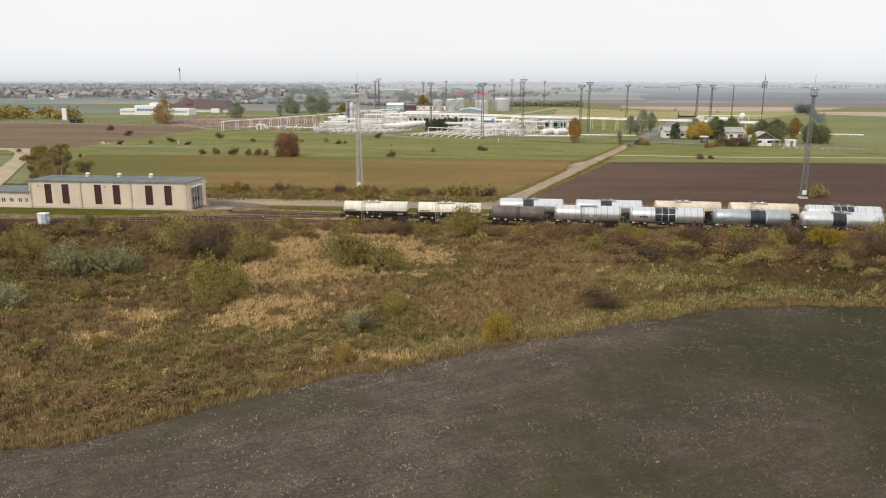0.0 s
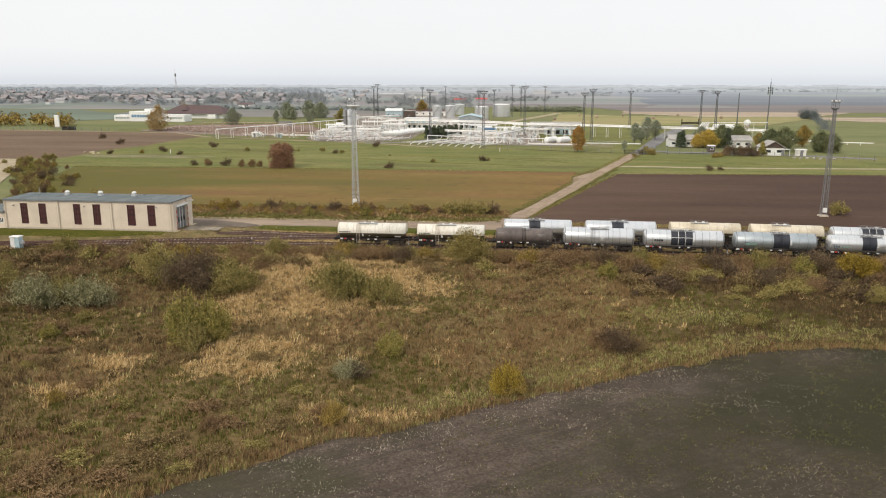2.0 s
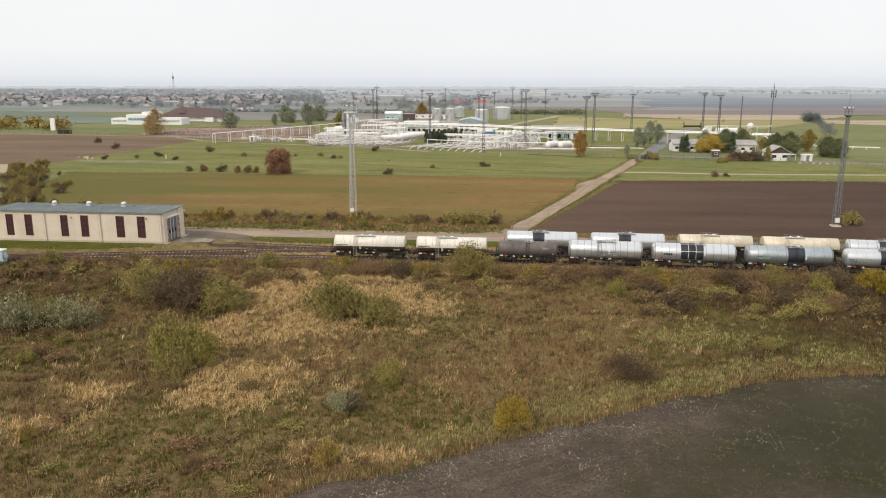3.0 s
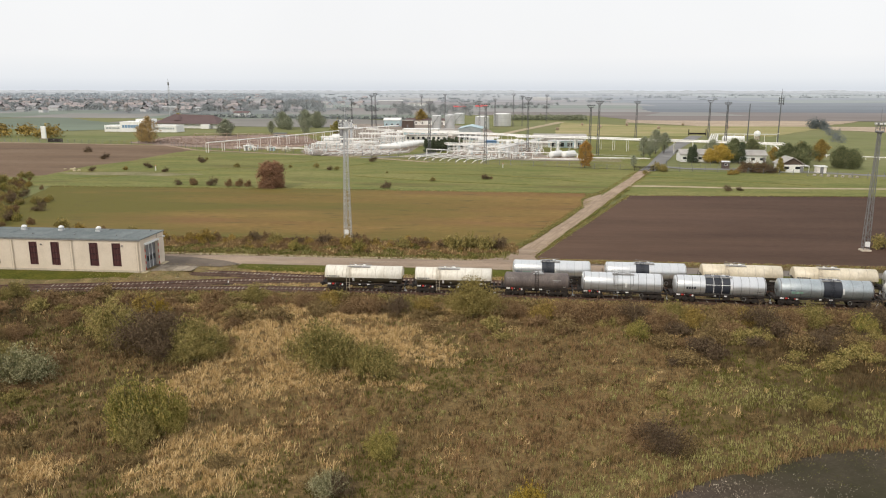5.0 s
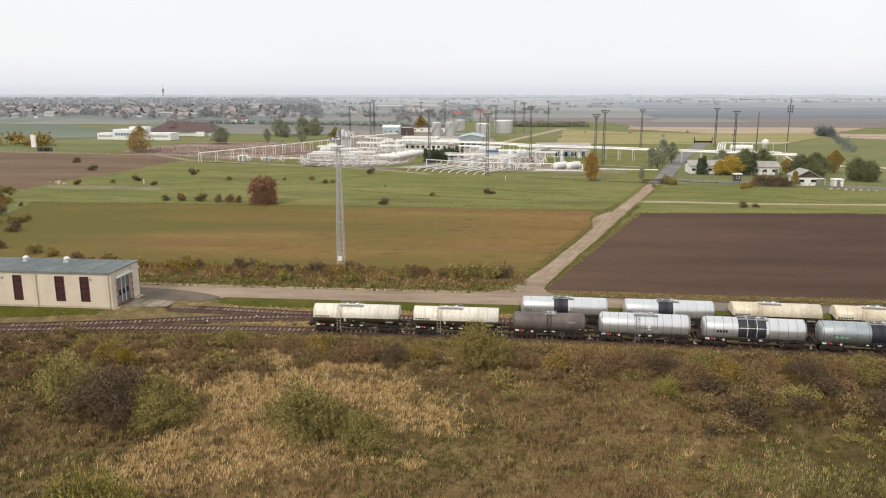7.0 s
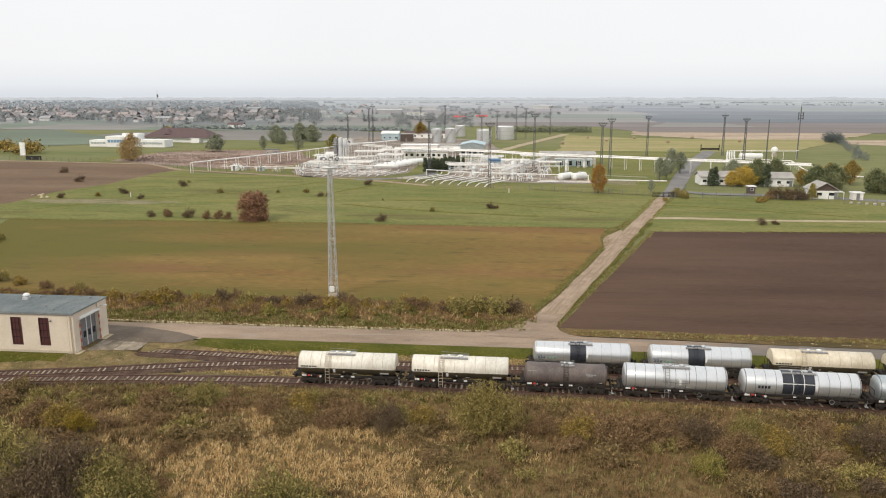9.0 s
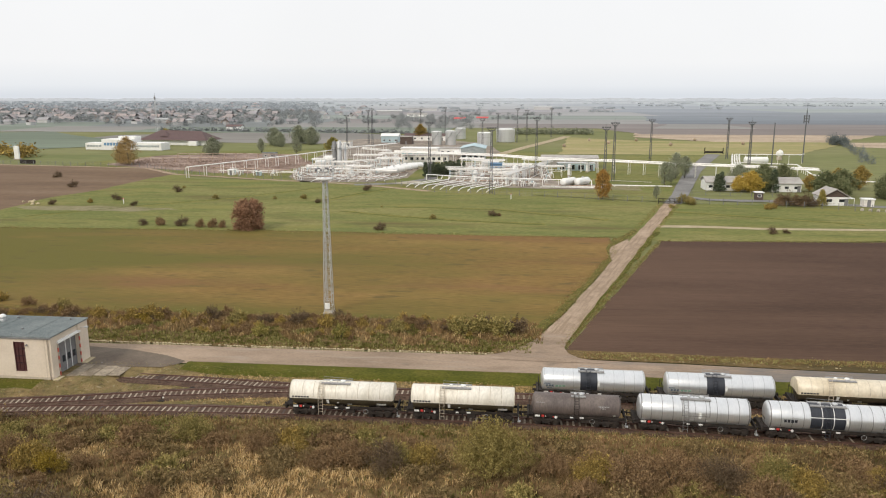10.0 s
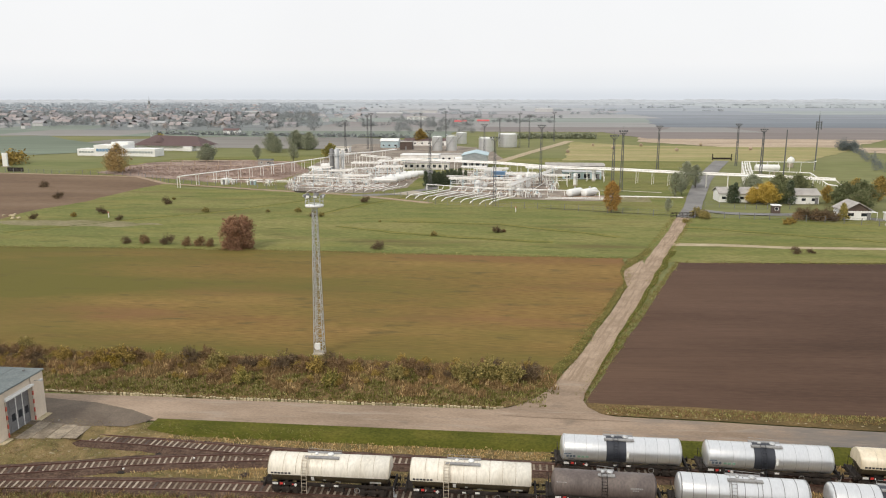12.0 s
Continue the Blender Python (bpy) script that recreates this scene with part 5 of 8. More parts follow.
    for (ya, za), (yb, zb) in zip(arc[:-1], arc[1:]):
        m = max(1, int(math.hypot(yb - ya, zb - za) / 0.3))
        for k in range(m):
            yy, zz = ya + (yb - ya) * k / m, za + (zb - za) * k / m
            ld.rod((lx - 0.22, yy, zz), (lx + 0.22, yy, zz), 0.02, 4)
    part("ladder", ld, look_of.get("ladder_paint", M_WORNSTEEL), t)
    # underframe
    end = h + 0.35
    for yy in (-0.95, 0.95):
        part("sole_bar", Shape().box(0, yy, 0.92, 2 * end, 0.12, 0.26, chamfer=0.02), M_UNDER, t)
    for x in (-end, end):
        part("headstock", Shape().box(x, 0, 0.85, 0.2, 2.5, 0.42, chamfer=0.03), M_UNDER, t)
        for yy in (-0.875, 0.875):
            sg = 1 if x > 0 else -1
            part("buffer", Shape().lathe([(0.09, 0), (0.09, 0.3), (0.24, 0.32), (0.24, 0.38), (0.001, 0.4)], (x if sg > 0 else x - 0.4, yy, 1.05), "x", 16), M_UNDER, t)
        part("coupling", Shape().box(x + (0.25 if x > 0 else -0.25), 0, 0.8, 0.5, 0.16, 0.22, chamfer=0.04), M_UNDER, t)
    for x in (-h + 1.6, 0, h - 1.6):
        part("saddle", Shape().box(x, 0, 0.92, 0.35, 2.1, 0.35, chamfer=0.04), M_UNDER, t)
    for x in (-h + 1.55, h - 1.55):
        bogie(t, x)
    gear = Shape()
    gear.rod((-1.6, -0.6, 0.72), (1.9, -0.6, 0.72), 0.07, 8)
    gear.rod((-1.0, 0.5, 0.7), (0.2, 0.5, 0.7), 0.22, 10)
    gear.box(0.9, -0.75, 0.45, 0.9, 0.35, 0.4, chamfer=0.05)
    gear.rod((0, 0, 1.0), (0, -1.0, 0.55), 0.08, 8)
    gear.rod((0, 0, 1.0), (0, 1.0, 0.55), 0.08, 8)
    part("brake_gear", gear, M_UNDER, t)
    part("hand_wheel", Shape().tube([(h - 2.9 + 0.24 * math.cos(a), -1.08, 0.72 + 0.24 * math.sin(a)) for a in np.linspace(0, 2 * math.pi, 15)], 0.025, 5), M_WORNSTEEL, t, "grey brake hand wheel")
    pf = Shape().box(-end + 0.35, 0, 1.2, 0.5, 2.2, 0.05)
    for yy in (-1.05, 0, 1.05):
        pf.rod((-end + 0.15, yy, 1.2), (-end + 0.15, yy, 2.2), 0.025, 5)
    pf.rod((-end + 0.15, -1.05, 2.2), (-end + 0.15, 1.05, 2.2), 0.025, 5)
    part("end_platform", pf, M_UNDER, t, "brakeman's platform with railing")
    part("end_ladder", Shape().box(end + 0.05, -1.05, 0.35, 0.06, 0.4, 0.9).box(end + 0.12, -1.05, 0.35, 0.3, 0.4, 0.05), M_GALV, t)
    # plates on the sole bar
    for dx, m, w, hh in ((0.6, M_CHALK, 0.5, 0.2), (1.15, M_MARKRED, 0.26, 0.22), (1.5, M_CHALK, 0.22, 0.16), (2.2, M_MARKRED, 0.14, 0.12), (L * 0.45, M_CHALK, 0.3, 0.14), (L * 0.56, M_CHALK, 0.4, 0.16)):
        part("plate", Shape().box(-h + dx, -1.03, 0.96, w, 0.03, hh), m, t)
    dm = Shape()
    cx, cz = -h + 2.45, 0.98
    dm.add([(cx - 0.17, -1.06, cz), (cx, -1.06, cz - 0.17), (cx + 0.17, -1.06, cz), (cx, -1.06, cz + 0.17), (cx - 0.17, -1.03, cz), (cx, -1.03, cz - 0.17), (cx + 0.17, -1.03, cz), (cx, -1.03, cz + 0.17)],
           [(0, 1, 2, 3), (7, 6, 5, 4), (0, 4, 5, 1), (1, 5, 6, 2), (2, 6, 7, 3), (3, 7, 4, 0)])
    part("diamond_plate", dm, M_CHALK, t, "white diamond plate")
    return t


def letters(x, w, a0, a1, m, n=4):
    """Unreadable lettering as a row of short bars."""
    return [(x + w * k / n, x + w * (k + 0.72) / n, a0, a1, m) for k in range(n)]


CREAM = dict(R=1.25, cz=2.22, paint=M_TANKCREAM, shield=True, ribs=9, seam=M_PLINTH, walk=(0.30, 0.58), ladder=0.305,
             marks=letters(0.03, 0.17, 177, 184, M_BLACKPAINT, 6) + [(0.36, 0.385, 192, 214, M_CHALK), (0.46, 0.48, 205, 212, M_CHALK), (0.56, 0.60, 214, 221, M_CHALK), (0.84, 0.93, 206, 219, M_CHALK)], ladder_paint=M_PLINTH)
BEIGE = dict(CREAM, paint=M_TANKBEIGE, walk=(0.30, 0.55))
DARK = dict(R=1.16, cz=1.95, paint=M_TANKRUST, ribs=4, seam=M_TANKRUST, walkway=True, walk=(0.44, 0.60), ladder=0.5, ladder_paint=M_UNDER,
            marks=letters(0.74, 0.12, 158, 164, M_WORNSTEEL, 7) + letters(0.76, 0.06, 167, 172, M_WORNSTEEL, 4) + letters(0.05, 0.10, 150, 153, M_WORNSTEEL, 5) + [(0.90, 0.93, 203, 209, M_CHALK)])
SILVER = dict(paint=M_ALUCLAD, ribs=10, seam=M_DARKSTEEL, walk=(0.38, 0.64), ladder=0.42, marks=[(0.385, 0.390, 110, 186, M_DARKSTEEL), (0.625, 0.630, 110, 186, M_DARKSTEEL), (0.385, 0.63, 184, 186, M_DARKSTEEL), (0.53, 0.555, 168, 196, M_CHALK), (0.60, 0.64, 203, 209, M_CHALK), (0.47, 0.5, 203, 209, M_CHALK)])
BELT = dict(paint=M_ALUCLAD, ribs=11, seam=M_DARKSTEEL, walk=(0.34, 0.62), ladder=0.47, belt=(0.335, 0.60), grid=True, ladder_paint=M_BLACKPAINT,
            marks=letters(0.13, 0.11, 176, 189, M_BLACKPAINT, 4) + [(0.88, 0.93, 193, 197, M_DARKSTEEL)])
DULL = dict(paint=M_ALUBLUE, ribs=9, seam=M_DARKSTEEL, walk=(0.46, 0.66), ladder=0.56, belt=(0.47, 0.66), ladder_paint=M_BLACKPAINT, marks=letters(0.14, 0.13, 184, 196, M_MARKGREEN, 3) + [(0.12, 0.18, 176, 181, M_MARKBLUE)])
GREENMARK = dict(R=1.25, cz=2.15, paint=M_ALUCLAD, ribs=10, seam=M_GALV, walk=(0.36, 0.60), ladder=0.45, belt=(0.375, 0.535), ladder_paint=M_BLACKPAINT,
                 marks=[(0.03, 0.09, 178, 182, M_MARKBLUE)] + letters(0.05, 0.08, 186, 197, M_MARKBLUE, 3) + letters(0.14, 0.10, 188, 197, M_MARKGREEN, 3) + [(0.06, 0.11, 203, 207, M_MARKBLUE)])
CAGE = dict(R=1.27, cz=2.15, paint=M_ALUCLAD, ribs=9, seam=M_DARKSTEEL, walk=(0.36, 0.64), ladder=0.5, belt=(0.37, 0.62), grid=True, ladder_paint=M_BLACKPAINT)
for xa, xb, style, label in (
    (-23.9, -13.0, CREAM, "tank wagon with sooty cream top and dark olive belly"),
    (-11.2, -0.6, CREAM, "tank wagon with yellowed cream top and dark olive belly"),
    (1.10, 10.05, DARK, "short dark grey rusty tank wagon with chalk scribbles"),
    (11.55, 22.4, SILVER, "silver ribbed tank wagon with a long top walkway"),
    (23.65, 35.5, BELT, "silver ribbed tank wagon with a wide black belt"),
    (36.75, 48.60, DULL, "dull bluish tank wagon with a black belt"),
    (50.05, 62.2, GREENMARK, "bright silver tank wagon with a black belt"),
):
    tank_wagon(xa, xb, "near", style, label, "wagons on the near track")
for xa, xb, style, label in (
    (2.2, 13.5, GREENMARK, "bright silver tank wagon with black belt and green lettering"),
    (15.4, 26.9, GREENMARK, "bright silver tank wagon with black belt and green lettering"),
    (28.9, 39.7, BEIGE, "tank wagon with grimy beige top and dark belly"),
    (41.2, 52.0, BEIGE, "tank wagon with grimy beige top and dark belly"),
    (53.0, 64.9, CAGE, "cream-silver ribbed tank wagon with a dark belt"),
):
    tank_wagon(xa, xb, "shed", style, label, "wagons on the far track")

# ---- vegetation ----
def leaf_quads(centres, n_each, spread, size, flat=0.6, slim=0.55):
    """Small leaf cards scattered round clump centres, randomly turned."""
    c = np.repeat(np.asarray(centres, float), n_each, 0)
    k = len(c)
    p = c + rng.normal(0, 1, (k, 3)) * spread
    u = rng.normal(0, 1, (k, 3))
    u[:, 2] *= flat
    u /= np.linalg.norm(u, axis=1)[:, None]
    w = np.cross(u, rng.normal(0, 1, (k, 3)))
    w /= np.linalg.norm(w, axis=1)[:, None]
    s = size * rng.uniform(0.6, 1.4, (k, 1))
    a, b = u * s, w * s * slim
    return np.stack([p - a, p - b, p + a, p + b], 1)


def stems(h, r, n, lean, thick):
    s = Shape()
    for k in range(n):
        a = rng.uniform(0, 2 * math.pi)
        q = (lean * r * math.cos(a) * rng.uniform(0.4, 1), lean * r * math.sin(a) * rng.uniform(0.4, 1), h * rng.uniform(0.6, 0.95))
        m = (q[0] * 0.35 + rng.normal(0, 0.05), q[1] * 0.35 + rng.normal(0, 0.05), q[2] * 0.5)
        s.rod((rng.normal(0, 0.08), rng.normal(0, 0.08), -0.1), m, thick, 5, thick * 0.6)
        s.rod(m, q, thick * 0.6, 4, thick * 0.2)
    return s


def bush_model(kind, leaf_mat, h=2.5, r=1.5, clumps=60, each=16, leaf=0.16, flat=0.9, slim=0.45, shoots=0):
    """An uneven multi-stemmed shrub: stems, and leaves in clumps through a ragged dome."""
    t = new(kind)
    c = []
    lobes = []
    for k in range(9):
        a, d = rng.uniform(0, 2 * math.pi), r * 0.66 * math.sqrt(rng.uniform())
        lobes.append((d * math.cos(a), d * math.sin(a), h * rng.uniform(0.22, 0.70) * (1 - 0.55 * (d / r) ** 2), r * rng.uniform(0.26, 0.46)))
    for _ in range(clumps):
        lx, ly, lz, lr = lobes[rng.integers(9)]
        u = rng.normal(0, 1, 3)
        u *= lr * rng.uniform(0.35, 1.08) / np.linalg.norm(u)
        c.append((lx + u[0], ly + u[1], abs(lz + u[2] * h / (1.55 * r))))
    q = leaf_quads(c, each, 0.085 * r + 0.05, leaf, flat, slim)
    if shoots:
        base = []
        for _ in range(shoots):
            a, rr = rng.uniform(0, 2 * math.pi), r * rng.uniform(0.1, 1.0)
            top = h * (1.02 - 0.55 * (rr / r) ** 2) * rng.uniform(0.7, 1.12)
            for k in range(5):
                base.append((rr * math.cos(a) * (0.65 + 0.1 * k), rr * math.sin(a) * (0.65 + 0.1 * k), top * (0.52 + 0.12 * k)))
        q = np.concatenate([q, leaf_quads(base, 5, 0.06, leaf * 1.1, 2.2, 0.3)])
    q[:, :, 2] = np.maximum(q[:, :, 2], 0.02)
    part("woody_base", stems(h, r, 9, 0.8, 0.035), M_BARK, t)
    part("crown", quads("crown", q, leaf_mat), None, t)
    return t


def cover(name, spots, label, category="bushes", group=""):
    """Low growth too dense to count: crowns of the models joined, one mesh for each kind of leaf."""
    by = collections.defaultdict(list)
    for model, x, y, sc, high in spots:
        me = next(o for o in MODELS[model].children if o.name.startswith("crown")).data
        co = np.empty(len(me.vertices) * 3, np.float32)
        me.vertices.foreach_get("co", co)
        a = rng.uniform(0, 2 * math.pi)
        co = co.reshape(-1, 3) * np.array([sc, sc, sc * high])
        by[me.materials[0].name].append(np.c_[co[:, 0] * math.cos(a) - co[:, 1] * math.sin(a) + x, co[:, 0] * math.sin(a) + co[:, 1] * math.cos(a) + y, co[:, 2] + gz(x, y)].reshape(-1, 4, 3))
    for key, arr in by.items():
        tagged(part(name, quads(name, np.concatenate(arr), bpy.data.materials[key]), None), label, category, group, kind="stuff")


def thick_bush(leaf_mat, h, r, shoots=40):
    """A dense fine-leaved shrub for the nearest strip."""
    return bush_model("bush", leaf_mat, h, r, 250, 26, 0.088, 1.5, 0.26, shoots * 2)


def tree_model(kind, leaf_mat, h, r, trunk_h, clumps=110, each=16, leaf=0.28, shape="round"):
    """A tapered trunk with limbs and a crown of leaf clumps with gaps."""
    t = new(kind)
    s = Shape().rod((0, 0, -0.2), (0.1, 0.05, trunk_h), 0.05 * h * 0.5, 8, 0.03 * h * 0.5).rod((0.1, 0.05, trunk_h), (0.0, 0.1, h * 0.85), 0.03 * h * 0.5, 6, 0.01)
    c = []
    for k in range(9):
        a = k * 2.4
        z0 = trunk_h + (h - trunk_h) * k / 12
        q = (r * 0.75 * math.cos(a), r * 0.75 * math.sin(a), min(h * 0.95, z0 + (h - trunk_h) * 0.3))
        s.rod((0.05, 0.05, z0), q, 0.012 * h, 5, 0.004 * h)
    for _ in range(clumps):
        a, zz = rng.uniform(0, 2 * math.pi), rng.uniform(0, 1)
        if shape == "cone":
            rr = r * (1 - zz) ** 0.8
        elif shape == "block":
            rr = r * (1.0 + 0.14 * math.sin(3 * a + 1 + 4 * zz) + 0.10 * math.sin(7 * a)) * (1.12 if zz < 0.86 else 1.12 - (zz - 0.86) * 2.4)
        elif shape == "column":
            rr = r * (0.75 + 0.3 * math.sin(zz * math.pi)) * (1 if zz < 0.8 else (1.05 - zz) * 4)
        else:
            rr = r * math.sqrt(max(0.02, 1 - (2 * zz - 0.9) ** 2)) * (0.75 + 0.35 * math.sin(3 * a + zz * 5))
        rr *= rng.uniform(0.45, 1.0)
        c.append((rr * math.cos(a), rr * math.sin(a), trunk_h * 0.8 + (h - trunk_h * 0.8) * zz))
    part("trunk", s, M_BARK, t)
    part("crown", quads("crown", leaf_quads(c, each, 0.09 * r + 0.1, leaf), leaf_mat), None, t)
    return t


MODELS = {
    "olive": bush_model("bush", M_LEAF_OLIVE, 3.0, 2.0, 90, 18, 0.15, shoots=26),
    "grey": bush_model("bush", M_LEAF_GREY, 2.8, 2.2, 90, 18, 0.15, shoots=34),
    "dark": bush_model("bush", M_LEAF_DARK, 3.0, 2.4, 110, 18, 0.13, shoots=10),
    "yellow": bush_model("bush", M_LEAF_YELLOW, 2.6, 1.7, 70, 16, 0.15),
    "rust": bush_model("bush", M_LEAF_RUST, 2.2, 1.7, 70, 18, 0.14, shoots=14),
    "orange": bush_model("bush", M_LEAF_ORANGE, 2.2, 1.5, 70, 18, 0.14, shoots=10),
    "lime": bush_model("bush", M_LEAF_LIME, 2.6, 1.6, 70, 18, 0.15, shoots=24),
    "willow": bush_model("bush", M_LEAF_OLIVE, 4.2, 2.9, 170, 22, 0.17, shoots=80),
}
MODELS.update({
    "n_olive": thick_bush(M_LEAF_OLIVE, 3.0, 2.3, 60),
    "n_olive2": thick_bush(M_LEAF_OLIVE, 2.6, 2.1, 50),
    "n_grey": thick_bush(M_LEAF_GREY, 2.8, 2.4, 70),
    "n_dark": thick_bush(M_LEAF_DARK, 3.0, 2.6, 30),
    "n_yellow": thick_bush(M_LEAF_YELLOW, 2.6, 1.8, 20),
    "n_rust": thick_bush(M_LEAF_RUST, 2.3, 2.0, 40),
    "n_rust2": thick_bush(M_LEAF_RUST, 1.9, 2.2, 30),
    "n_orange": thick_bush(M_LEAF_ORANGE, 2.2, 1.8, 30),
    "n_lime": thick_bush(M_LEAF_LIME, 2.7, 1.8, 50),
    "n_bramble": thick_bush(M_BRAMBLE, 1.5, 2.3, 40),
    "n_bramble2": thick_bush(M_BRAMBLE, 1.2, 2.0, 30),
    "low": bush_model("bush", M_BRAMBLE, 1.4, 2.2, 80, 14, 0.12, shoots=26),
    "lowdark": bush_model("bush", M_LEAF_DARK, 1.5, 2.1, 80, 16, 0.12, shoots=30),
    "low2": bush_model("bush", M_LEAF_RUST, 1.3, 2.0, 80, 14, 0.12, shoots=26),
    "low3": bush_model("bush", M_LEAF_OLIVE, 1.3, 2.0, 80, 14, 0.12, shoots=26),
    "n_willow": bush_model("bush", M_LEAF_GOLD, 4.2, 3.1, 420, 34, 0.09, 1.6, 0.24, shoots=420),
})
BUSH_WORDS = {
    "olive": "olive green autumn shrub in rough grass", "grey": "silvery grey leaved shrub in rough grass", "dark": "dark nearly bare thorn shrub in rough grass",
    "yellow": "bright yellow leaved autumn shrub", "rust": "rusty red autumn shrub", "orange": "orange brown autumn shrub", "lime": "yellow-green leafy autumn shrub", "willow": "large bushy olive willow shrub beside the track",
}
for k in list(BUSH_WORDS):
    BUSH_WORDS["n_" + k] = BUSH_WORDS[k]
BUSH_WORDS.update({"n_olive2": BUSH_WORDS["olive"], "n_rust2": BUSH_WORDS["rust"], "n_bramble": "low brownish bramble thicket in rough grass", "n_bramble2": "low brownish bramble thicket in rough grass"})
used = set()


def plant(model, x, y, scale=1.0, group="", label="", high=1.0, category="bush"):
    z = gz(x, y)
    m = pose(x, y, z - 0.03, 0, 0, float(rng.uniform(0, 360))) @ Matrix.Diagonal((scale, scale, scale * high, 1))
    src = MODELS[model]
    if model not in used:
        used.add(model)
        ob = src
        ob.matrix_basis = m
    else:
        keep = src.matrix_basis.copy()
        src.matrix_basis = Matrix()
        ob = copy_thing(src, m)
        src.matrix_basis = keep
    return tagged(ob, label or BUSH_WORDS.get(model, ""), category, group)


# shrubs in the rough grass before the railway
for model, x, y, sc, *high in (
    ("grey", -46.0, 85.0, 1.35), ("grey", -52.2, 84.6, 1.45), ("olive", -49.5, 86.5, 1.1), ("dark", -37.6, 94.0, 1.75), ("dark", -34.6, 92.0, 1.4), ("olive", -42.8, 96.5, 1.5), ("olive2", -40.5, 95.0, 1.3), ("olive2", -31.0, 91.2, 1.3), ("olive", -32.4, 93.8, 1.3), ("olive2", -29.6, 92.6, 1.15),
    ("lime", -29.6, 75.8, 1.25, 1.6), ("lime", -27.2, 76.6, 1.15, 1.55), ("olive2", -28.6, 74.8, 1.0, 1.2), ("olive", -17.4, 91.0, 1.6), ("olive2", -15.2, 91.6, 1.35), ("olive", -11.3, 89.0, 1.2), ("olive2", -12.6, 90.2, 1.0), ("grey", -11.0, 68.9, 0.65), ("dark", -10.0, 69.2, 0.55), ("bramble", -12.2, 69.6, 0.6),
    ("yellow", 3.7, 66.6, 0.9, 1.3), ("orange", 3.9, 66.5, 0.8, 1.3), ("dark", 14.9, 77.8, 0.95), ("rust", 13.4, 78.4, 0.85), ("bramble", 16.6, 78.2, 0.8), ("yellow", 48.5, 105.0, 1.35), ("yellow", 50.8, 105.5, 1.1), ("yellow", -66.5, 91.0, 1.2), ("olive", -63.5, 92.0, 1.4), ("olive2", -61.0, 90.5, 1.2),
    ("willow", -2.6, 108.0, 1.15), ("orange", -10.3, 59.8, 0.75), ("rust2", -11.2, 60.4, 0.6), ("lime", -8.1, 74.8, 0.85), ("rust", 9.4, 107.0, 1.3), ("orange", 6.4, 108.0, 1.1), ("lime", 16.6, 102.0, 0.8), ("grey", -52.0, 71.0, 1.1), ("olive2", -65.6, 112.0, 0.9),
    ("yellow", -41.2, 104.4, 0.85), ("orange", -43.6, 105.0, 1.1), ("rust", -46.0, 106.0, 1.1), ("orange", -21.6, 111.8, 1.0), ("rust", -24.8, 111.0, 0.9), ("olive", -32.0, 112.6, 0.9), ("olive2", -20.4, 112.8, 0.85), ("rust", -58.0, 107.0, 1.0),
    ("rust", -15.2, 109.0, 1.05), ("dark", -12.4, 108.0, 0.95), ("orange", -8.6, 109.2, 1.0), ("lime", -11.0, 109.4, 0.8), ("rust2", -18.0, 108.0, 0.9), ("rust", 2.6, 109.0, 0.9), ("rust", 12.8, 107.8, 1.2), ("rust", 14.8, 108.6, 1.0), ("dark", 17.0, 108.4, 1.0), ("rust2", 19.8, 105.0, 1.15), ("olive", 21.6, 108.4, 0.95),
    ("orange", 23.4, 107.2, 1.05), ("bramble", 26.4, 107.0, 1.2), ("rust", 28.4, 108.6, 1.0), ("orange", 30.0, 108.0, 1.0), ("dark", 31.8, 107.2, 1.05), ("rust", 34.8, 107.2, 1.15), ("olive", 37.4, 107.4, 1.05), ("rust", 40.4, 107.6, 1.15), ("lime", 42.4, 105.6, 0.95), ("dark", 44.6, 106.8, 1.15), ("rust2", 46.6, 108.0, 1.0),
    ("rust", 54.2, 107.0, 1.3), ("olive", 58.5, 108.2, 1.3), ("rust", 62.4, 106.8, 1.4), ("dark", 66.0, 105.4, 1.4), ("dark", 55.0, 101.4, 1.3), ("rust", 50.5, 99.4, 1.1), ("dark", 36.0, 100.0, 0.8), ("rust", 42.0, 98.4, 0.85), ("olive", 46.8, 94.0, 0.8), ("orange", -34.8, 61.0, 0.5), ("rust", -19.5, 57.5, 0.5),
    ("rust", -30.5, 101.0, 0.6), ("dark", -71.5, 99.0, 1.3), ("rust", -77.0, 102.0, 1.0), ("olive", -76.0, 96.0, 1.5), ("grey", -80.0, 90.0, 1.5), ("rust", -50.5, 100.4, 0.8), ("rust", -54.0, 96.0, 0.8), ("lime", -45.0, 76.0, 0.6), ("olive", 30.0, 85.5, 0.5),
):
    plant("n_" + model, x, y, sc, "shrubs before the railway", high=high[0] if high else 1.0)
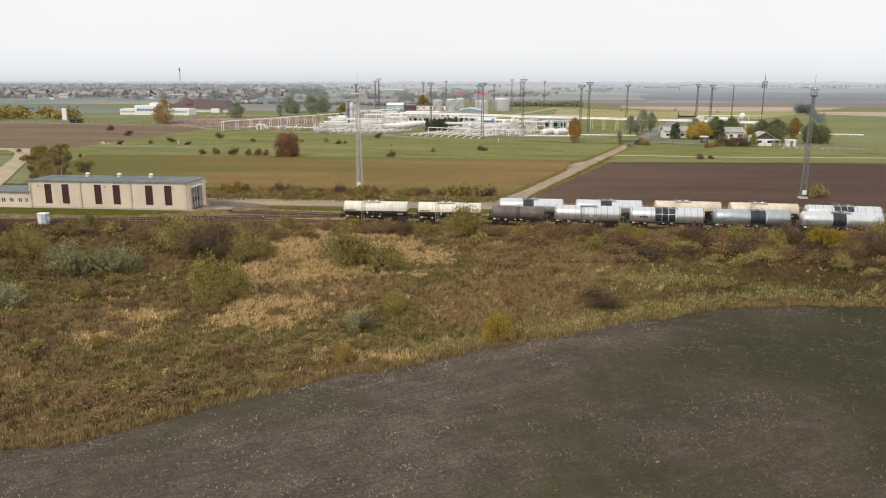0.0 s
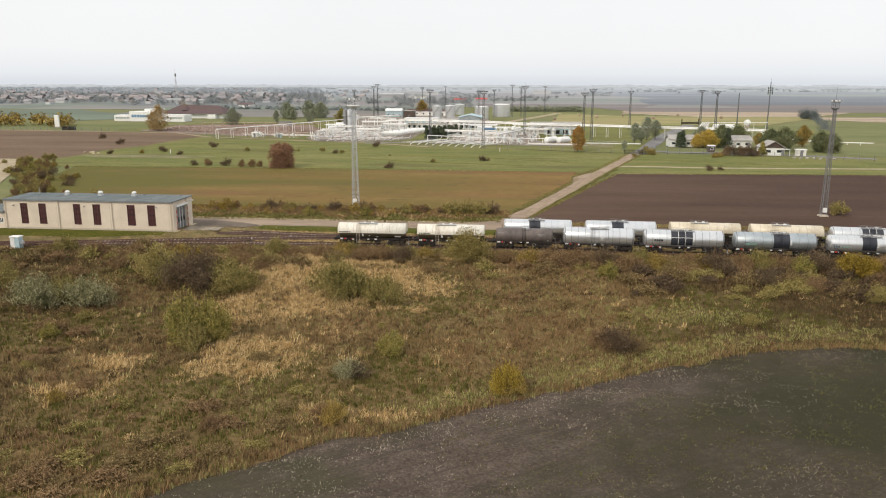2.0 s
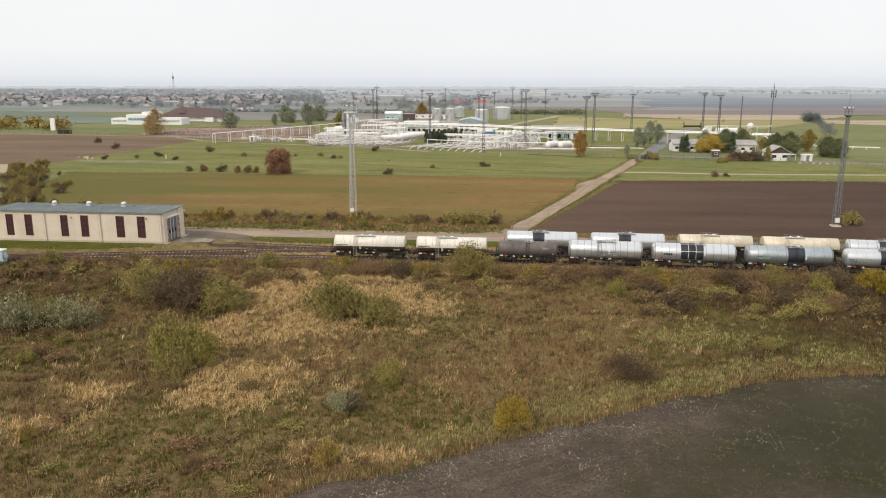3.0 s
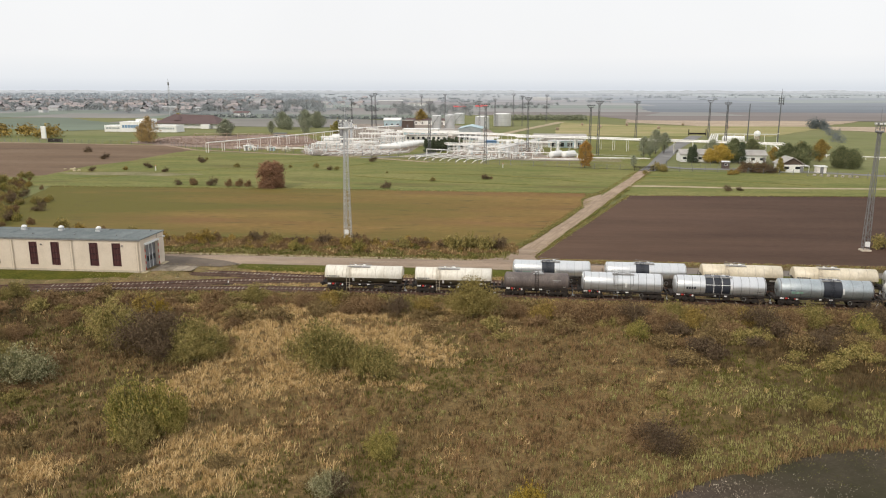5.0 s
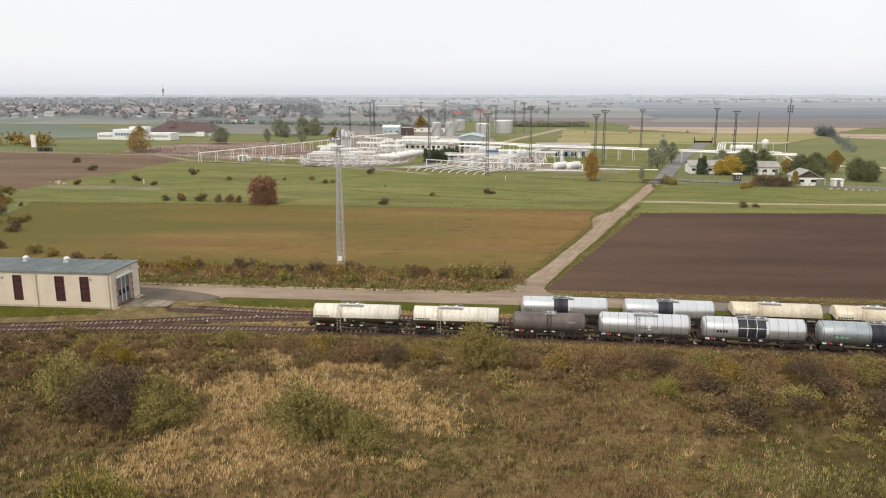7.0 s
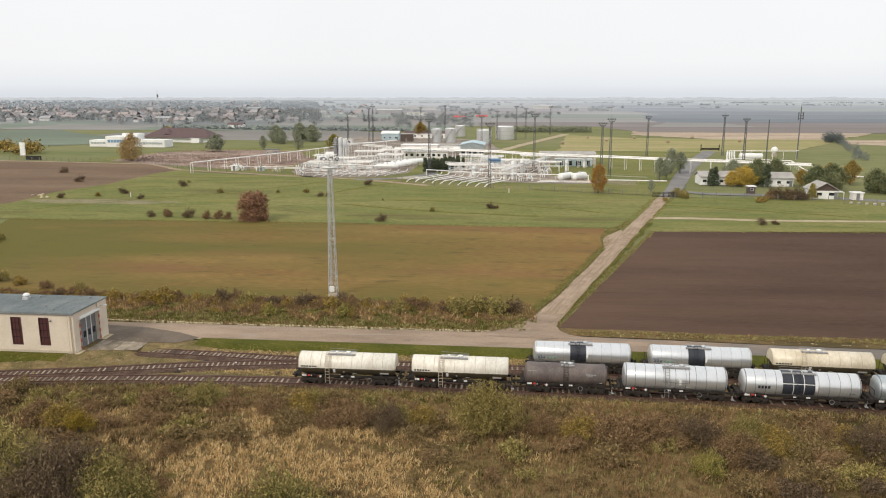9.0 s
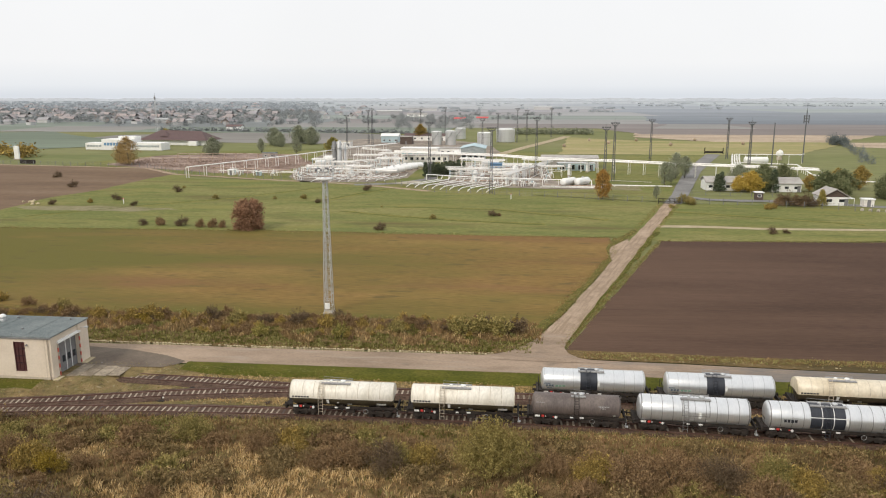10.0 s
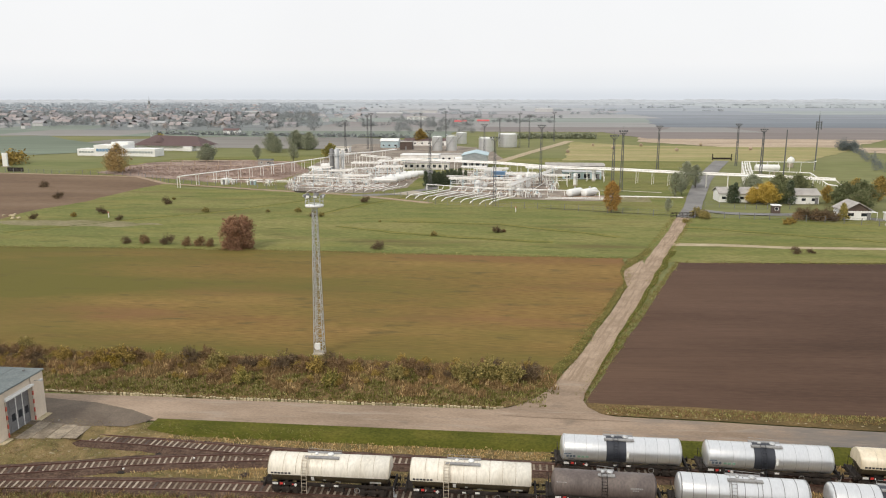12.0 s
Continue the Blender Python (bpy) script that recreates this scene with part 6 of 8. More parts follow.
# low bramble cover: thick to the west and along the embankment foot, thin in the open grass
spots = []
for k in range(300):
    if k < 70:
        x, y = float(rng.uniform(-82, -38)), float(rng.uniform(58, 112))
    elif k < 240:
        x, y = float(rng.uniform(-70, 76)), float(rng.triangular(100, 112, 115.5))
    else:
        x, y = float(rng.uniform(-36, 60)), float(rng.uniform(60, 101))
    if y < field_edge(x) + 2.5 or y > yard_edge(x) - 1.0 or abs(x) > 20 + 0.6 * y:
        continue
    spots.append((("low", "low2", "low", "low2", "low3")[k % 5], x, y, float(rng.uniform(0.45, 1.05)) * (0.6 if k >= 240 else 1.0), float(rng.uniform(0.8, 1.25))))
# dark thorny growth towards the east
for k in range(90):
    x, y = float(rng.uniform(16, 74)), float(rng.triangular(90, 105, 112))
    if y < yard_edge(x) - 1.0:
        spots.append((("lowdark", "lowdark", "low", "low3")[k % 4], x, y, float(rng.uniform(0.45, 1.1)), float(rng.uniform(0.7, 1.2))))
# darker growth where the grassland narrows to the west
for k in range(90):
    x = float(rng.uniform(-62, -14))
    y = field_edge(x) + 2.0 + float(rng.gamma(1.6, 5.0))
    if y < 72:
        spots.append((("low", "low3", "low", "low2")[k % 4], x, y, float(rng.uniform(0.35, 0.8)), float(rng.uniform(0.5, 0.9))))
cover("bramble_cover", spots, "low brownish brambles and weeds in rough grass", "brambles")
# thicket along the weedy strip behind the road: grassy in front, bushy behind
spots = []
for k in range(260):
    x = float(rng.uniform(-84, 0.5))
    y = float(rng.triangular(142.0, 149.5, 152.2))
    spots.append((("rust", "orange", "low2", "orange", "orange", "rust", "low3", "orange", "dark", "rust")[int(rng.integers(10))], x, y, float(rng.uniform(0.25, 0.5)) * (1.0 + 0.07 * max(0.0, y - 145)), float(rng.uniform(0.75, 1.15))))
cover("thicket", spots, "brown and rusty autumn thicket behind the road", "thicket")
for x, y, m, sc in ((-55, 147.5, "yellow", 0.75), (-53.5, 148.4, "orange", 1.15), (-56.5, 148.0, "orange", 0.9), (-62.5, 149.0, "orange", 0.8), (-67.0, 148.5, "rust", 0.85), (-27.5, 147.5, "orange", 1.0), (-24.8, 149.0, "rust", 0.85), (-22.4, 147.8, "orange", 0.7), (-35.5, 143.0, "lime", 0.75), (-24.3, 143.2, "lime", 0.85), (-46.0, 147.0, "rust", 0.7), (-41.0, 148.2, "olive", 0.75), (-32.0, 148.6, "dark", 0.8), (-17.0, 145.8, "olive", 0.75), (-13.8, 147.6, "rust", 0.8),
                    (-8.0, 146.0, "olive", 1.0), (-5.4, 147.0, "olive", 1.05), (-2.6, 146.2, "olive", 1.0), (-0.6, 147.8, "dark", 0.85), (66.8, 154.0, "olive", 1.0), (-70, 152, "olive", 0.7), (-77, 154, "rust", 0.7), (-83, 156, "orange", 0.8), (-88, 158, "olive", 0.8), (-92, 150, "rust", 0.7), (-86, 146, "olive", 0.7)):
    plant(m, x, y, sc, "thicket behind the road")
# scrub belt beside the concrete road
spots = []
for k in range(120):
    f = rng.uniform(0, 1)
    x, y = -99 - 52 * f + rng.normal(0, 3.4), 156 + 74 * f + rng.normal(0, 4.0)
    spots.append((("olive", "olive", "dark", "rust", "lime", "orange", "rust")[int(rng.integers(7))], float(x), float(y), float(rng.uniform(0.4, 0.85)), float(rng.uniform(0.9, 1.2))))
cover("scrub_belt", spots, "brown and olive scrub beside the concrete road", "scrub")
# lone shrubs on the meadow
for x, y, m, sc in ((-95.3, 226, "dark", 0.85), (-90.8, 226.2, "rust", 1.35), (-85.2, 226.2, "dark", 1.2), (-79.6, 224.8, "rust", 1.3), (-76.4, 225.0, "rust", 1.4), (-73.8, 224.6, "rust", 1.2), (-33.9, 224.9, "dark", 1.25), (-22.5, 242.2, "olive", 0.9),
                    (-6.6, 248.3, "dark", 1.2), (-5.0, 249.2, "rust", 0.7), (-115.8, 290, "dark", 1.5), (-126, 269, "dark", 1.4), (-140.5, 258, "dark", 1.2), (-131, 262.4, "orange", 1.2), (-114.8, 258.2, "dark", 1.0), (-96, 274.3, "olive", 1.1),
                    (-68, 277, "olive", 1.1), (-61, 269, "dark", 1.0), (-58.8, 269.5, "olive", 0.9), (-52, 300.3, "dark", 1.5), (-77, 276, "olive", 0.7), (60.5, 228.5, "dark", 1.1), (64, 229, "dark", 0.8), (-118, 300, "olive", 0.7), (-40, 262, "olive", 0.4), (45, 268, "olive", 0.9), (52, 275.5, "olive", 1.6),
                    (-160, 300, "dark", 1.6), (-185, 330, "dark", 1.6), (228, 330, "olive", 2.2), (215, 340, "dark", 1.6)):
    plant(m, x, y, sc * (0.72 if y < 228 and x < -70 else 0.56), "lone shrubs on the meadow")


# grass tufts and weeds
def tufts(name, xy, height, width, blades, material, label, category, lean=0.45):
    """Many small clumps of narrow blades standing on the ground, as one mesh."""
    k = len(xy)
    base = np.repeat(np.c_[xy, ground_z(xy[:, 0], xy[:, 1]) - 0.03], blades, 0)
    n = len(base)
    hh = np.repeat(height * rng.uniform(0.55, 1.35, k), blades) * rng.uniform(0.6, 1.1, n)
    a = rng.uniform(0, 2 * math.pi, n)
    base[:, :2] += rng.normal(0, 0.16, (n, 2)) * np.repeat(rng.uniform(0.6, 1.6, (k, 1)), blades, 0)
    tip = base + np.c_[np.cos(a) * hh * lean * rng.uniform(0.2, 1, n), np.sin(a) * hh * lean * rng.uniform(0.2, 1, n), hh]
    b = a + rng.uniform(0.8, 2.2, n)
    w = np.c_[np.cos(b), np.sin(b), np.zeros(n)] * width * rng.uniform(0.6, 1.4, (n, 1))
    mid = base * 0.45 + tip * 0.55
    mid[:, 2] += hh * 0.08
    q = np.stack([base - w * 0.5, base + w * 0.5, mid + w * 0.5, tip], 1)
    return tagged(part(name, quads(name, q, material), None), label, category, kind="stuff")


def scatter(n, x0, x1, y0, y1):
    return np.c_[rng.uniform(x0, x1, n), rng.uniform(y0, y1, n)]


def nz(xy, f, seed):
    return np.array([noise.noise((x * f, y * f, seed)) for x, y in xy])


fe_x = np.linspace(-130, 170, 400)
fe_y = np.array([field_edge(x) for x in fe_x])
wild = scatter(92000, -88, 92, 30, 118.0)
wild = wild[wild[:, 1] > np.interp(wild[:, 0], fe_x, fe_y) + 0.2]
wild = wild[wild[:, 1] < np.interp(wild[:, 0], fe_x, np.array([yard_edge(x) for x in fe_x])) + 1.8]
# only as wide as the open strip is seen
wild = wild[np.abs(wild[:, 0]) < 22 + 0.62 * wild[:, 1]]
STRAW_SPOTS = [(-26, 98, 8, 9), (-27, 86, 5, 7), (-21, 88, 8, 6), (-21, 74.5, 7, 4), (-20, 107, 10, 4), (-22.7, 70, 6, 3), (-33.7, 70, 3.5, 2.5), (-35, 63, 4, 2), (-10.5, 87.2, 1.6, 0.9), (-6.8, 87.0, 1.2, 0.7), (-14, 100, 9, 4), (-8, 96, 6, 4), (-44, 108, 6, 2), (-8, 61, 5, 1.5), (-4, 111, 40, 1.2)]
wx, wy = wild[:, 0], wild[:, 1]
straw = np.zeros(len(wild))
for sx, sy, rx, ry in STRAW_SPOTS:
    straw = np.maximum(straw, np.exp(-(((wx - sx) / rx) ** 2 + ((wy - sy) / ry) ** 2)))
grain = nz(wild, 0.22, 2.0) * 0.55 + nz(wild, 0.9, 4.0) * 0.35
green = 0.30 * np.exp(-(((wx - 24) / 12) ** 2 + ((wy - 88) / 3.5) ** 2)) + 0.42 * np.exp(-(((wx + 24) / 18) ** 2 + ((wy - 60) / 10) ** 2)) + 0.04 * (wx > -14) * (wy < 104) + 0.30 * np.exp(-(((wx + 12) / 16) ** 2 + ((wy - 70) / 9) ** 2)) + nz(wild, 0.07, 8.0) + 0.4 * nz(wild, 0.4, 6.0)
pick = rng.uniform(0, 1, len(wild))
rim_off = wy - np.interp(wx, fe_x, fe_y)
is_straw = pick < np.clip((straw + grain - 0.23) / 0.62, 0.006, 0.93)
pale = np.exp(-(((rim_off - 3.0) / 2.2) ** 2)) * (wx > -6) * 0.8 + 0.8 * np.exp(-(((wx - 24) / 11) ** 2 + ((wy - 88) / 2.6) ** 2)) + 0.10
is_pale = ~is_straw & (rng.uniform(0, 1, len(wild)) < pale - 0.006 * np.clip(wx - 10, 0, 40) + 0.35 * nz(wild, 0.3, 21.0))
is_green = ~is_straw & ~is_pale & (rng.uniform(0, 1, len(wild)) < np.clip((green - 0.02) / 0.5, 0.05, 0.85))
tufts("pale_grass", wild[is_pale], 0.40, 0.05, 11, M_PALEGRASS, "pale yellowish green grass tufts", "grass")
tufts("dry_grass", wild[is_straw], 0.5, 0.04, 15, M_STRAW, "pale straw-coloured tall dry grass", "grass", lean=0.9)
tufts("green_grass", wild[is_green], 0.34, 0.055, 11, M_GREENGRASS, "dull green grass tufts", "grass")
rest = ~is_straw & ~is_green & ~is_pale
# Dark weeds thicken to both sides, partly standing in for lens vignetting.
side_dark = nz(wild, 0.12, 31.0) + 0.5 * nz(wild, 0.5, 33.0) + 0.05 * np.clip(wx - 13, 0, 40) + 0.022 * np.clip(-26 - wx, 0, 40) - 0.006 * np.clip(wy - 92, 0, 30)
is_dark = rest & (rng.uniform(0, 1, len(wild)) < np.clip(side_dark + 0.12, 0.06, 0.92))
rest &= ~is_dark
tufts("weeds", wild[is_dark], 0.5, 0.05, 11, M_WEEDDARK, "dark mauve-brown dead weeds", "weeds", lean=0.7)
tufts("weeds", wild[rest], 0.46, 0.05, 11, M_WEED, "brownish autumn weeds and grass", "weeds", lean=0.7)
hedge = scatter(9000, -80, 3, 139.0, 151.5)
hedge = hedge[(hedge[:, 0] < 1.5) | (hedge[:, 1] > 143)]
hs = nz(hedge, 0.3, 1.0) + 0.09 * (145.5 - hedge[:, 1])
tufts("pale_grass", hedge[hs > 0.12][1::4], 0.42, 0.08, 8, M_PALEGRASS, "pale olive grass before the thicket", "grass")
tufts("green_grass", hedge[hs > 0.12][::2], 0.36, 0.09, 8, M_GREENGRASS, "green grass under the thicket", "grass")
tufts("weeds", hedge[hs <= 0.12][::2], 0.6, 0.08, 9, M_WEED, "grey-brown tall weeds behind the road", "weeds")
tufts("dry_grass", hedge[hs <= 0.12][1::7], 0.6, 0.06, 9, M_STRAW, "pale dry grass behind the road", "grass")
edge2 = np.r_[scatter(2200, 8, 90, 137.9, 139.9), scatter(500, -60, -3, 138.6, 139.2)]
tufts("pale_grass", edge2[::2], 0.25, 0.07, 7, M_PALEGRASS, "pale grass along the road edging", "grass")
tufts("dry_grass", edge2[1::2], 0.25, 0.07, 7, M_WEED, "dry grass along the road edging", "grass")
# ragged grass along the rims of roads and fields
rim = []
for line, n, w in (([(1.2, 143), (6.4, 158), (12.2, 177), (18.4, 197), (22.0, 212), (29, 231), (43.5, 276)], 1500, 0.5), ([(5.2, 142), (10.8, 157), (16.6, 175), (23.0, 196), (26.6, 208), (33.6, 230), (48.4, 276)], 1700, 0.45),
                   ([(5.7, 141), (11.0, 157), (18.6, 178), (27.2, 203), (32.4, 217)], 1000, 0.3), ([(-130, 219.4), (-62, 221.2), (21.5, 219.8)], 1800, 0.8), ([(33, 217), (76, 219.4), (120, 222)], 900, 0.8), ([(4.2, 152), (19.0, 199), (22, 219)], 900, 0.7), ([(-108, 152.6), (-30, 152.4), (3.6, 151.4)], 1600, 0.8)):
    p = np.array(line, float)
    d = np.r_[0, np.cumsum(np.hypot(*np.diff(p, axis=0).T))]
    s0 = rng.uniform(0, d[-1], n)
    rim.append(np.c_[np.interp(s0, d, p[:, 0]), np.interp(s0, d, p[:, 1])] + rng.normal(0, w, (n, 2)))
rim = np.concatenate(rim)
tufts("pale_grass", rim[2::3], 0.2, 0.07, 6, M_PALEGRASS, "pale grass along the roads and fields", "grass")
tufts("green_grass", rim[::3], 0.16, 0.09, 6, M_GREENGRASS, "ragged grass along the roads and fields", "grass")
tufts("dry_grass", rim[1::6], 0.2, 0.08, 6, M_WEED, "dry weeds along the roads and fields", "grass")
yard = np.r_[scatter(2600, -40, 60, 121.4, 123.6), scatter(1600, -38, 50, 127.4, 128.8), scatter(1600, -40, 30, 116.4, 117.6)]
foot_x = rng.uniform(-70, 76, 3600)
foot = np.c_[foot_x, np.interp(foot_x, [p[0] for p in NEAR_LINE], [p[1] for p in NEAR_LINE]) - rng.uniform(1.35, 3.2, 3600)]
tufts("weeds", foot[::2], 0.4, 0.05, 9, M_WEED, "brown weeds along the foot of the ballast", "weeds")
tufts("pale_grass", foot[1::2], 0.36, 0.05, 9, M_PALEGRASS, "pale grass along the foot of the ballast", "grass")
yard2 = np.r_[scatter(5200, -62, -22, 119.5, 131.0), scatter(2600, -40, 60, 125.6, 128.6)]
lines_y = np.array([[np.interp(x, [p[0] for p in ln], [p[1] for p in ln]) for ln in TRACK_LINES.values()] for x in yard2[:, 0]])
yard2 = yard2[np.min(np.abs(lines_y - yard2[:, 1:2]), 1) > 1.7]
tufts("green_grass", yard2[::2], 0.14, 0.06, 6, M_PALEGRASS, "low olive grass between the tracks", "grass")
tufts("dry_grass", yard2[1::2], 0.14, 0.06, 5, M_WEED, "low brown weeds between the tracks", "weeds")
tufts("dry_grass", yard, 0.22, 0.07, 6, M_STRAW, "sparse dry weeds between the tracks", "grass")
# taller fringe along the rim of the tilled field
fx = rng.uniform(-60, 80, 2600)
fringe = np.c_[fx, np.interp(fx, fe_x, fe_y) + rng.gamma(2.0, 0.45, 2600) - 0.35]
tufts("weeds", fringe[::2], 0.55, 0.05, 10, M_WEED, "ragged weeds along the rim of the tilled field", "weeds")
tufts("dry_grass", fringe[1::4], 0.45, 0.045, 10, M_PALEGRASS, "pale dry grass along the rim of the tilled field", "grass")
# stubble flecks and seedlings on the near field
fld = scatter(30000, -60, 75, 26, 82)
fld = fld[fld[:, 1] < np.interp(fld[:, 0], fe_x, fe_y) - 0.3]
fld = fld[np.abs(fld[:, 0]) < 14 + 0.62 * fld[:, 1]]
fn = nz(fld, 0.08, 12.0) + 0.012 * (fld[:, 0] - 10)
rim_x = rng.uniform(-14, 20, 600)
rim_pts = np.c_[rim_x, np.interp(rim_x, fe_x, fe_y) - rng.uniform(0.4, 3.6, 600)]
tufts("stubble", np.r_[fld[fn < 0.16][:10500], fld[fn >= 0.16][:1500], rim_pts], 0.09, 0.04, 3, M_FLECK, "pale stubble straw on the dark soil", "stubble", lean=1.6)
tufts("seedlings", fld[(fn >= 0.05)], 0.11, 0.045, 5, M_GREENGRASS, "green seedlings in the dark soil", "crop")
clods = Shape()
for x, y in fld[:2600]:
    s = float(rng.uniform(0.05, 0.16))
    z = gz(x, y) - s * 0.2
    a = rng.uniform(0, 6.28)
    pts = [(x + s * math.cos(a + k * 1.57) * rng.uniform(0.7, 1.2), y + s * math.sin(a + k * 1.57) * rng.uniform(0.7, 1.2), z) for k in range(4)] + [(x + rng.normal(0, 0.02), y + rng.normal(0, 0.02), z + s * rng.uniform(0.5, 0.9))]
    clods.add(pts, [(0, 1, 4), (1, 2, 4), (2, 3, 4), (3, 0, 4)])
tagged(part("soil_clods", clods, M_FIELD), "dark earth clods on the tilled field", "soil", kind="stuff")

# ---- gas plant ----
def far_mast(x, y, h, dish=False, n=4):
    t = thing("light_mast", x, y, 0, "slender dark lattice floodlight mast with a forked head", "mast", "light masts of the gas plant")
    lattice(t, h - 1.0, 0.95, 0.5, 9, 0.09, 0.05, M_MASTDARK, n=n)
    hd = Shape().box(0, 0, h - 1.05, 2.4, 0.5, 0.2)
    for s in (-1, 1):
        hd.rod((s * 0.2, 0, h - 1.6), (s * 1.3, 0, h - 0.2), 0.08, 5)
    part("head_frame", hd, M_MASTDARK, t)
    for dx in (-1.3, -0.45, 0.45, 1.3):
        part("floodlight", Shape().box(dx, -0.2, h - 0.45, 0.6, 0.4, 0.55, chamfer=0.05), M_MASTDARK, t)
    part("antenna_rod", Shape().rod((0, 0, h - 1), (0, 0, h + 1.8), 0.05, 5, 0.02), M_MASTDARK, t)
    return t


for x, y, h in ((-102.8, 494, 20.5), (-100, 547, 22.5), (-92.6, 522, 24), (-78.6, 660, 21), (-34.5, 338.4, 22), (-18.5, 448.7, 20.2), (-8.8, 295, 22), (-13.1, 571, 20), (0.4, 566, 23.5), (7.0, 573, 22), (7.6, 351.3, 23.6), (27.1, 638, 22.3),
                (32.4, 328, 21), (36.6, 336, 22.3), (65.1, 420, 20.8), (108.1, 444, 21), (101.2, 384, 21), (-62, 700, 22)):
    far_mast(x, y, h)


def pole(x, y, h, arms=0):
    t = thing("steel_pole", x, y, 0, "plain dark tubular steel pole", "pole", "poles of the gas plant")
    part("shaft", Shape().rod((0, 0, 0), (0, 0, h), 0.32, 10, 0.2), M_MASTDARK, t)
    for k in range(arms):
        part("crossarm", Shape().box(0, 0, h - 3.2 - 1.3 * k, 2.6, 0.25, 0.3), M_MASTDARK, t)
        for dx in (-1.1, 1.1):
            part("antenna_panel", Shape().box(dx, -0.2, h - 3.9 - 1.3 * k, 0.4, 0.25, 1.3), M_MASTDARK, t)
    if arms:
        part("tip", Shape().rod((0, 0, h), (0, 0, h + 2), 0.08, 6, 0.03), M_MASTDARK, t)


pole(115.1, 397, 20.2)
pole(139.4, 426.5, 25.5, 3)


def storage_tank(x, y, r, h, stair=True):
    t = thing("storage_tank", x, y, 0, "pale grey cylindrical storage tank with a low domed roof", "storage tank", "storage tanks")
    part("shell", Shape().lathe([(r, 0), (r, h)], n=36), M_ALUCLAD, t)
    part("roof", Shape().lathe([(r + 0.1, h), (r * 0.7, h + r * 0.08), (0.001, h + r * 0.13)], n=36), M_WHITEPAINT, t)
    for z in (h * 0.33, h * 0.66, h - 0.1):
        part("hoop", Shape().lathe([(r + 0.05, z), (r + 0.05, z + 0.12)], n=36), M_GALV, t)
    if stair:
        st = Shape()
        for k in range(18):
            a = radians(200 + k * 5.5)
            st.box((r + 0.45) * math.cos(a), (r + 0.45) * math.sin(a), h * k / 18, 0.8, 0.8, 0.12)
        part("stair", st, M_DARKSTEEL, t)
    rl = Shape().tube([((r - 0.1) * math.cos(a), (r - 0.1) * math.sin(a), h + 1.0) for a in np.linspace(0, 2 * math.pi, 25)], 0.05, 4)
    part("guard_rail", rl, M_GALV, t)


for x, y, r, h, st in ((-7.7, 578, 6.6, 8.8, False), (-20.7, 534, 4.9, 8.4, False), (-42, 610, 3.9, 8.0, True), (-52.7, 539, 3.4, 8.8, True), (-43.5, 540, 3.5, 9.2, True)):
    storage_tank(x, y, r, h, st)


def pipe(path, r, label="cream white steel pipeline on low supports", group="plant pipelines", support=True, z_drop=0.0):
    r *= 0.68
    t = thing("pipeline", path[0][0], path[0][1], 0, label, "pipeline", group)
    o = path[0]
    rel = [(p[0] - o[0], p[1] - o[1], p[2]) for p in path]
    part("pipe", Shape().tube(rel, r, 8), M_PIPERUST if label.startswith("low") and int(abs(o[0] + o[1]) * 10) % 3 == 0 else M_CREAMPIPE, t)
    if support:
        for a, b in zip(rel[:-1], rel[1:]):
            d = math.hypot(b[0] - a[0], b[1] - a[1])
            for k in range(1, int(d / 6) + 1):
                f = k / (int(d / 6) + 1)
                px, py, pz = (a[i] + (b[i] - a[i]) * f for i in range(3))
                if pz - r > 0.15:
                    part("support", Shape().box(px, py, 0, 0.16, 0.16, pz - r * 0.6), M_CREAMPIPE, t)
    return t


def rack(line, z, pipes, step=8.0, width=1.6, label="elevated pipe rack with white pipes on steel trestles", paint=None):
    """Trestles along a line with several parallel pipes on top."""
    t = thing("pipe_rack", line[0][0], line[0][1], 0, label, "pipe rack", "pipe racks")
    o = line[0]
    rel = [(p[0] - o[0], p[1] - o[1]) for p in line]
    def offset(off):
        out = []
        for i, p in enumerate(rel):
            a, b = rel[max(0, i - 1)], rel[min(len(rel) - 1, i + 1)]
            d = math.hypot(b[0] - a[0], b[1] - a[1])
            out.append((p[0] - (b[1] - a[1]) / d * off, p[1] + (b[0] - a[0]) / d * off))
        return out
    for off, dz, r in pipes:
        part("pipe", Shape().tube([(px, py, z + dz) for px, py in offset(off)], r * 0.8 if r > 0.18 else r, 8), paint or M_CREAMPIPE, t)
    for a, b in zip(rel[:-1], rel[1:]):
        d = math.hypot(b[0] - a[0], b[1] - a[1])
        nx, ny = -(b[1] - a[1]) / d, (b[0] - a[0]) / d
        m = max(1, int(d / step))
        for k in range(m):
            px, py = a[0] + (b[0] - a[0]) * k / m, a[1] + (b[1] - a[1]) * k / m
            tr = Shape()
            for s in (-1, 1):
                tr.box(px + nx * s * width / 2, py + ny * s * width / 2, 0, 0.18, 0.18, z - 0.2)
            tr.rod((px - nx * width / 2 * 1.2, py - ny * width / 2 * 1.2, z - 0.28), (px + nx * width / 2 * 1.2, py + ny * width / 2 * 1.2, z - 0.28), 0.13, 4)
            part("trestle", tr, paint or M_CREAMPIPE, t)
    return t


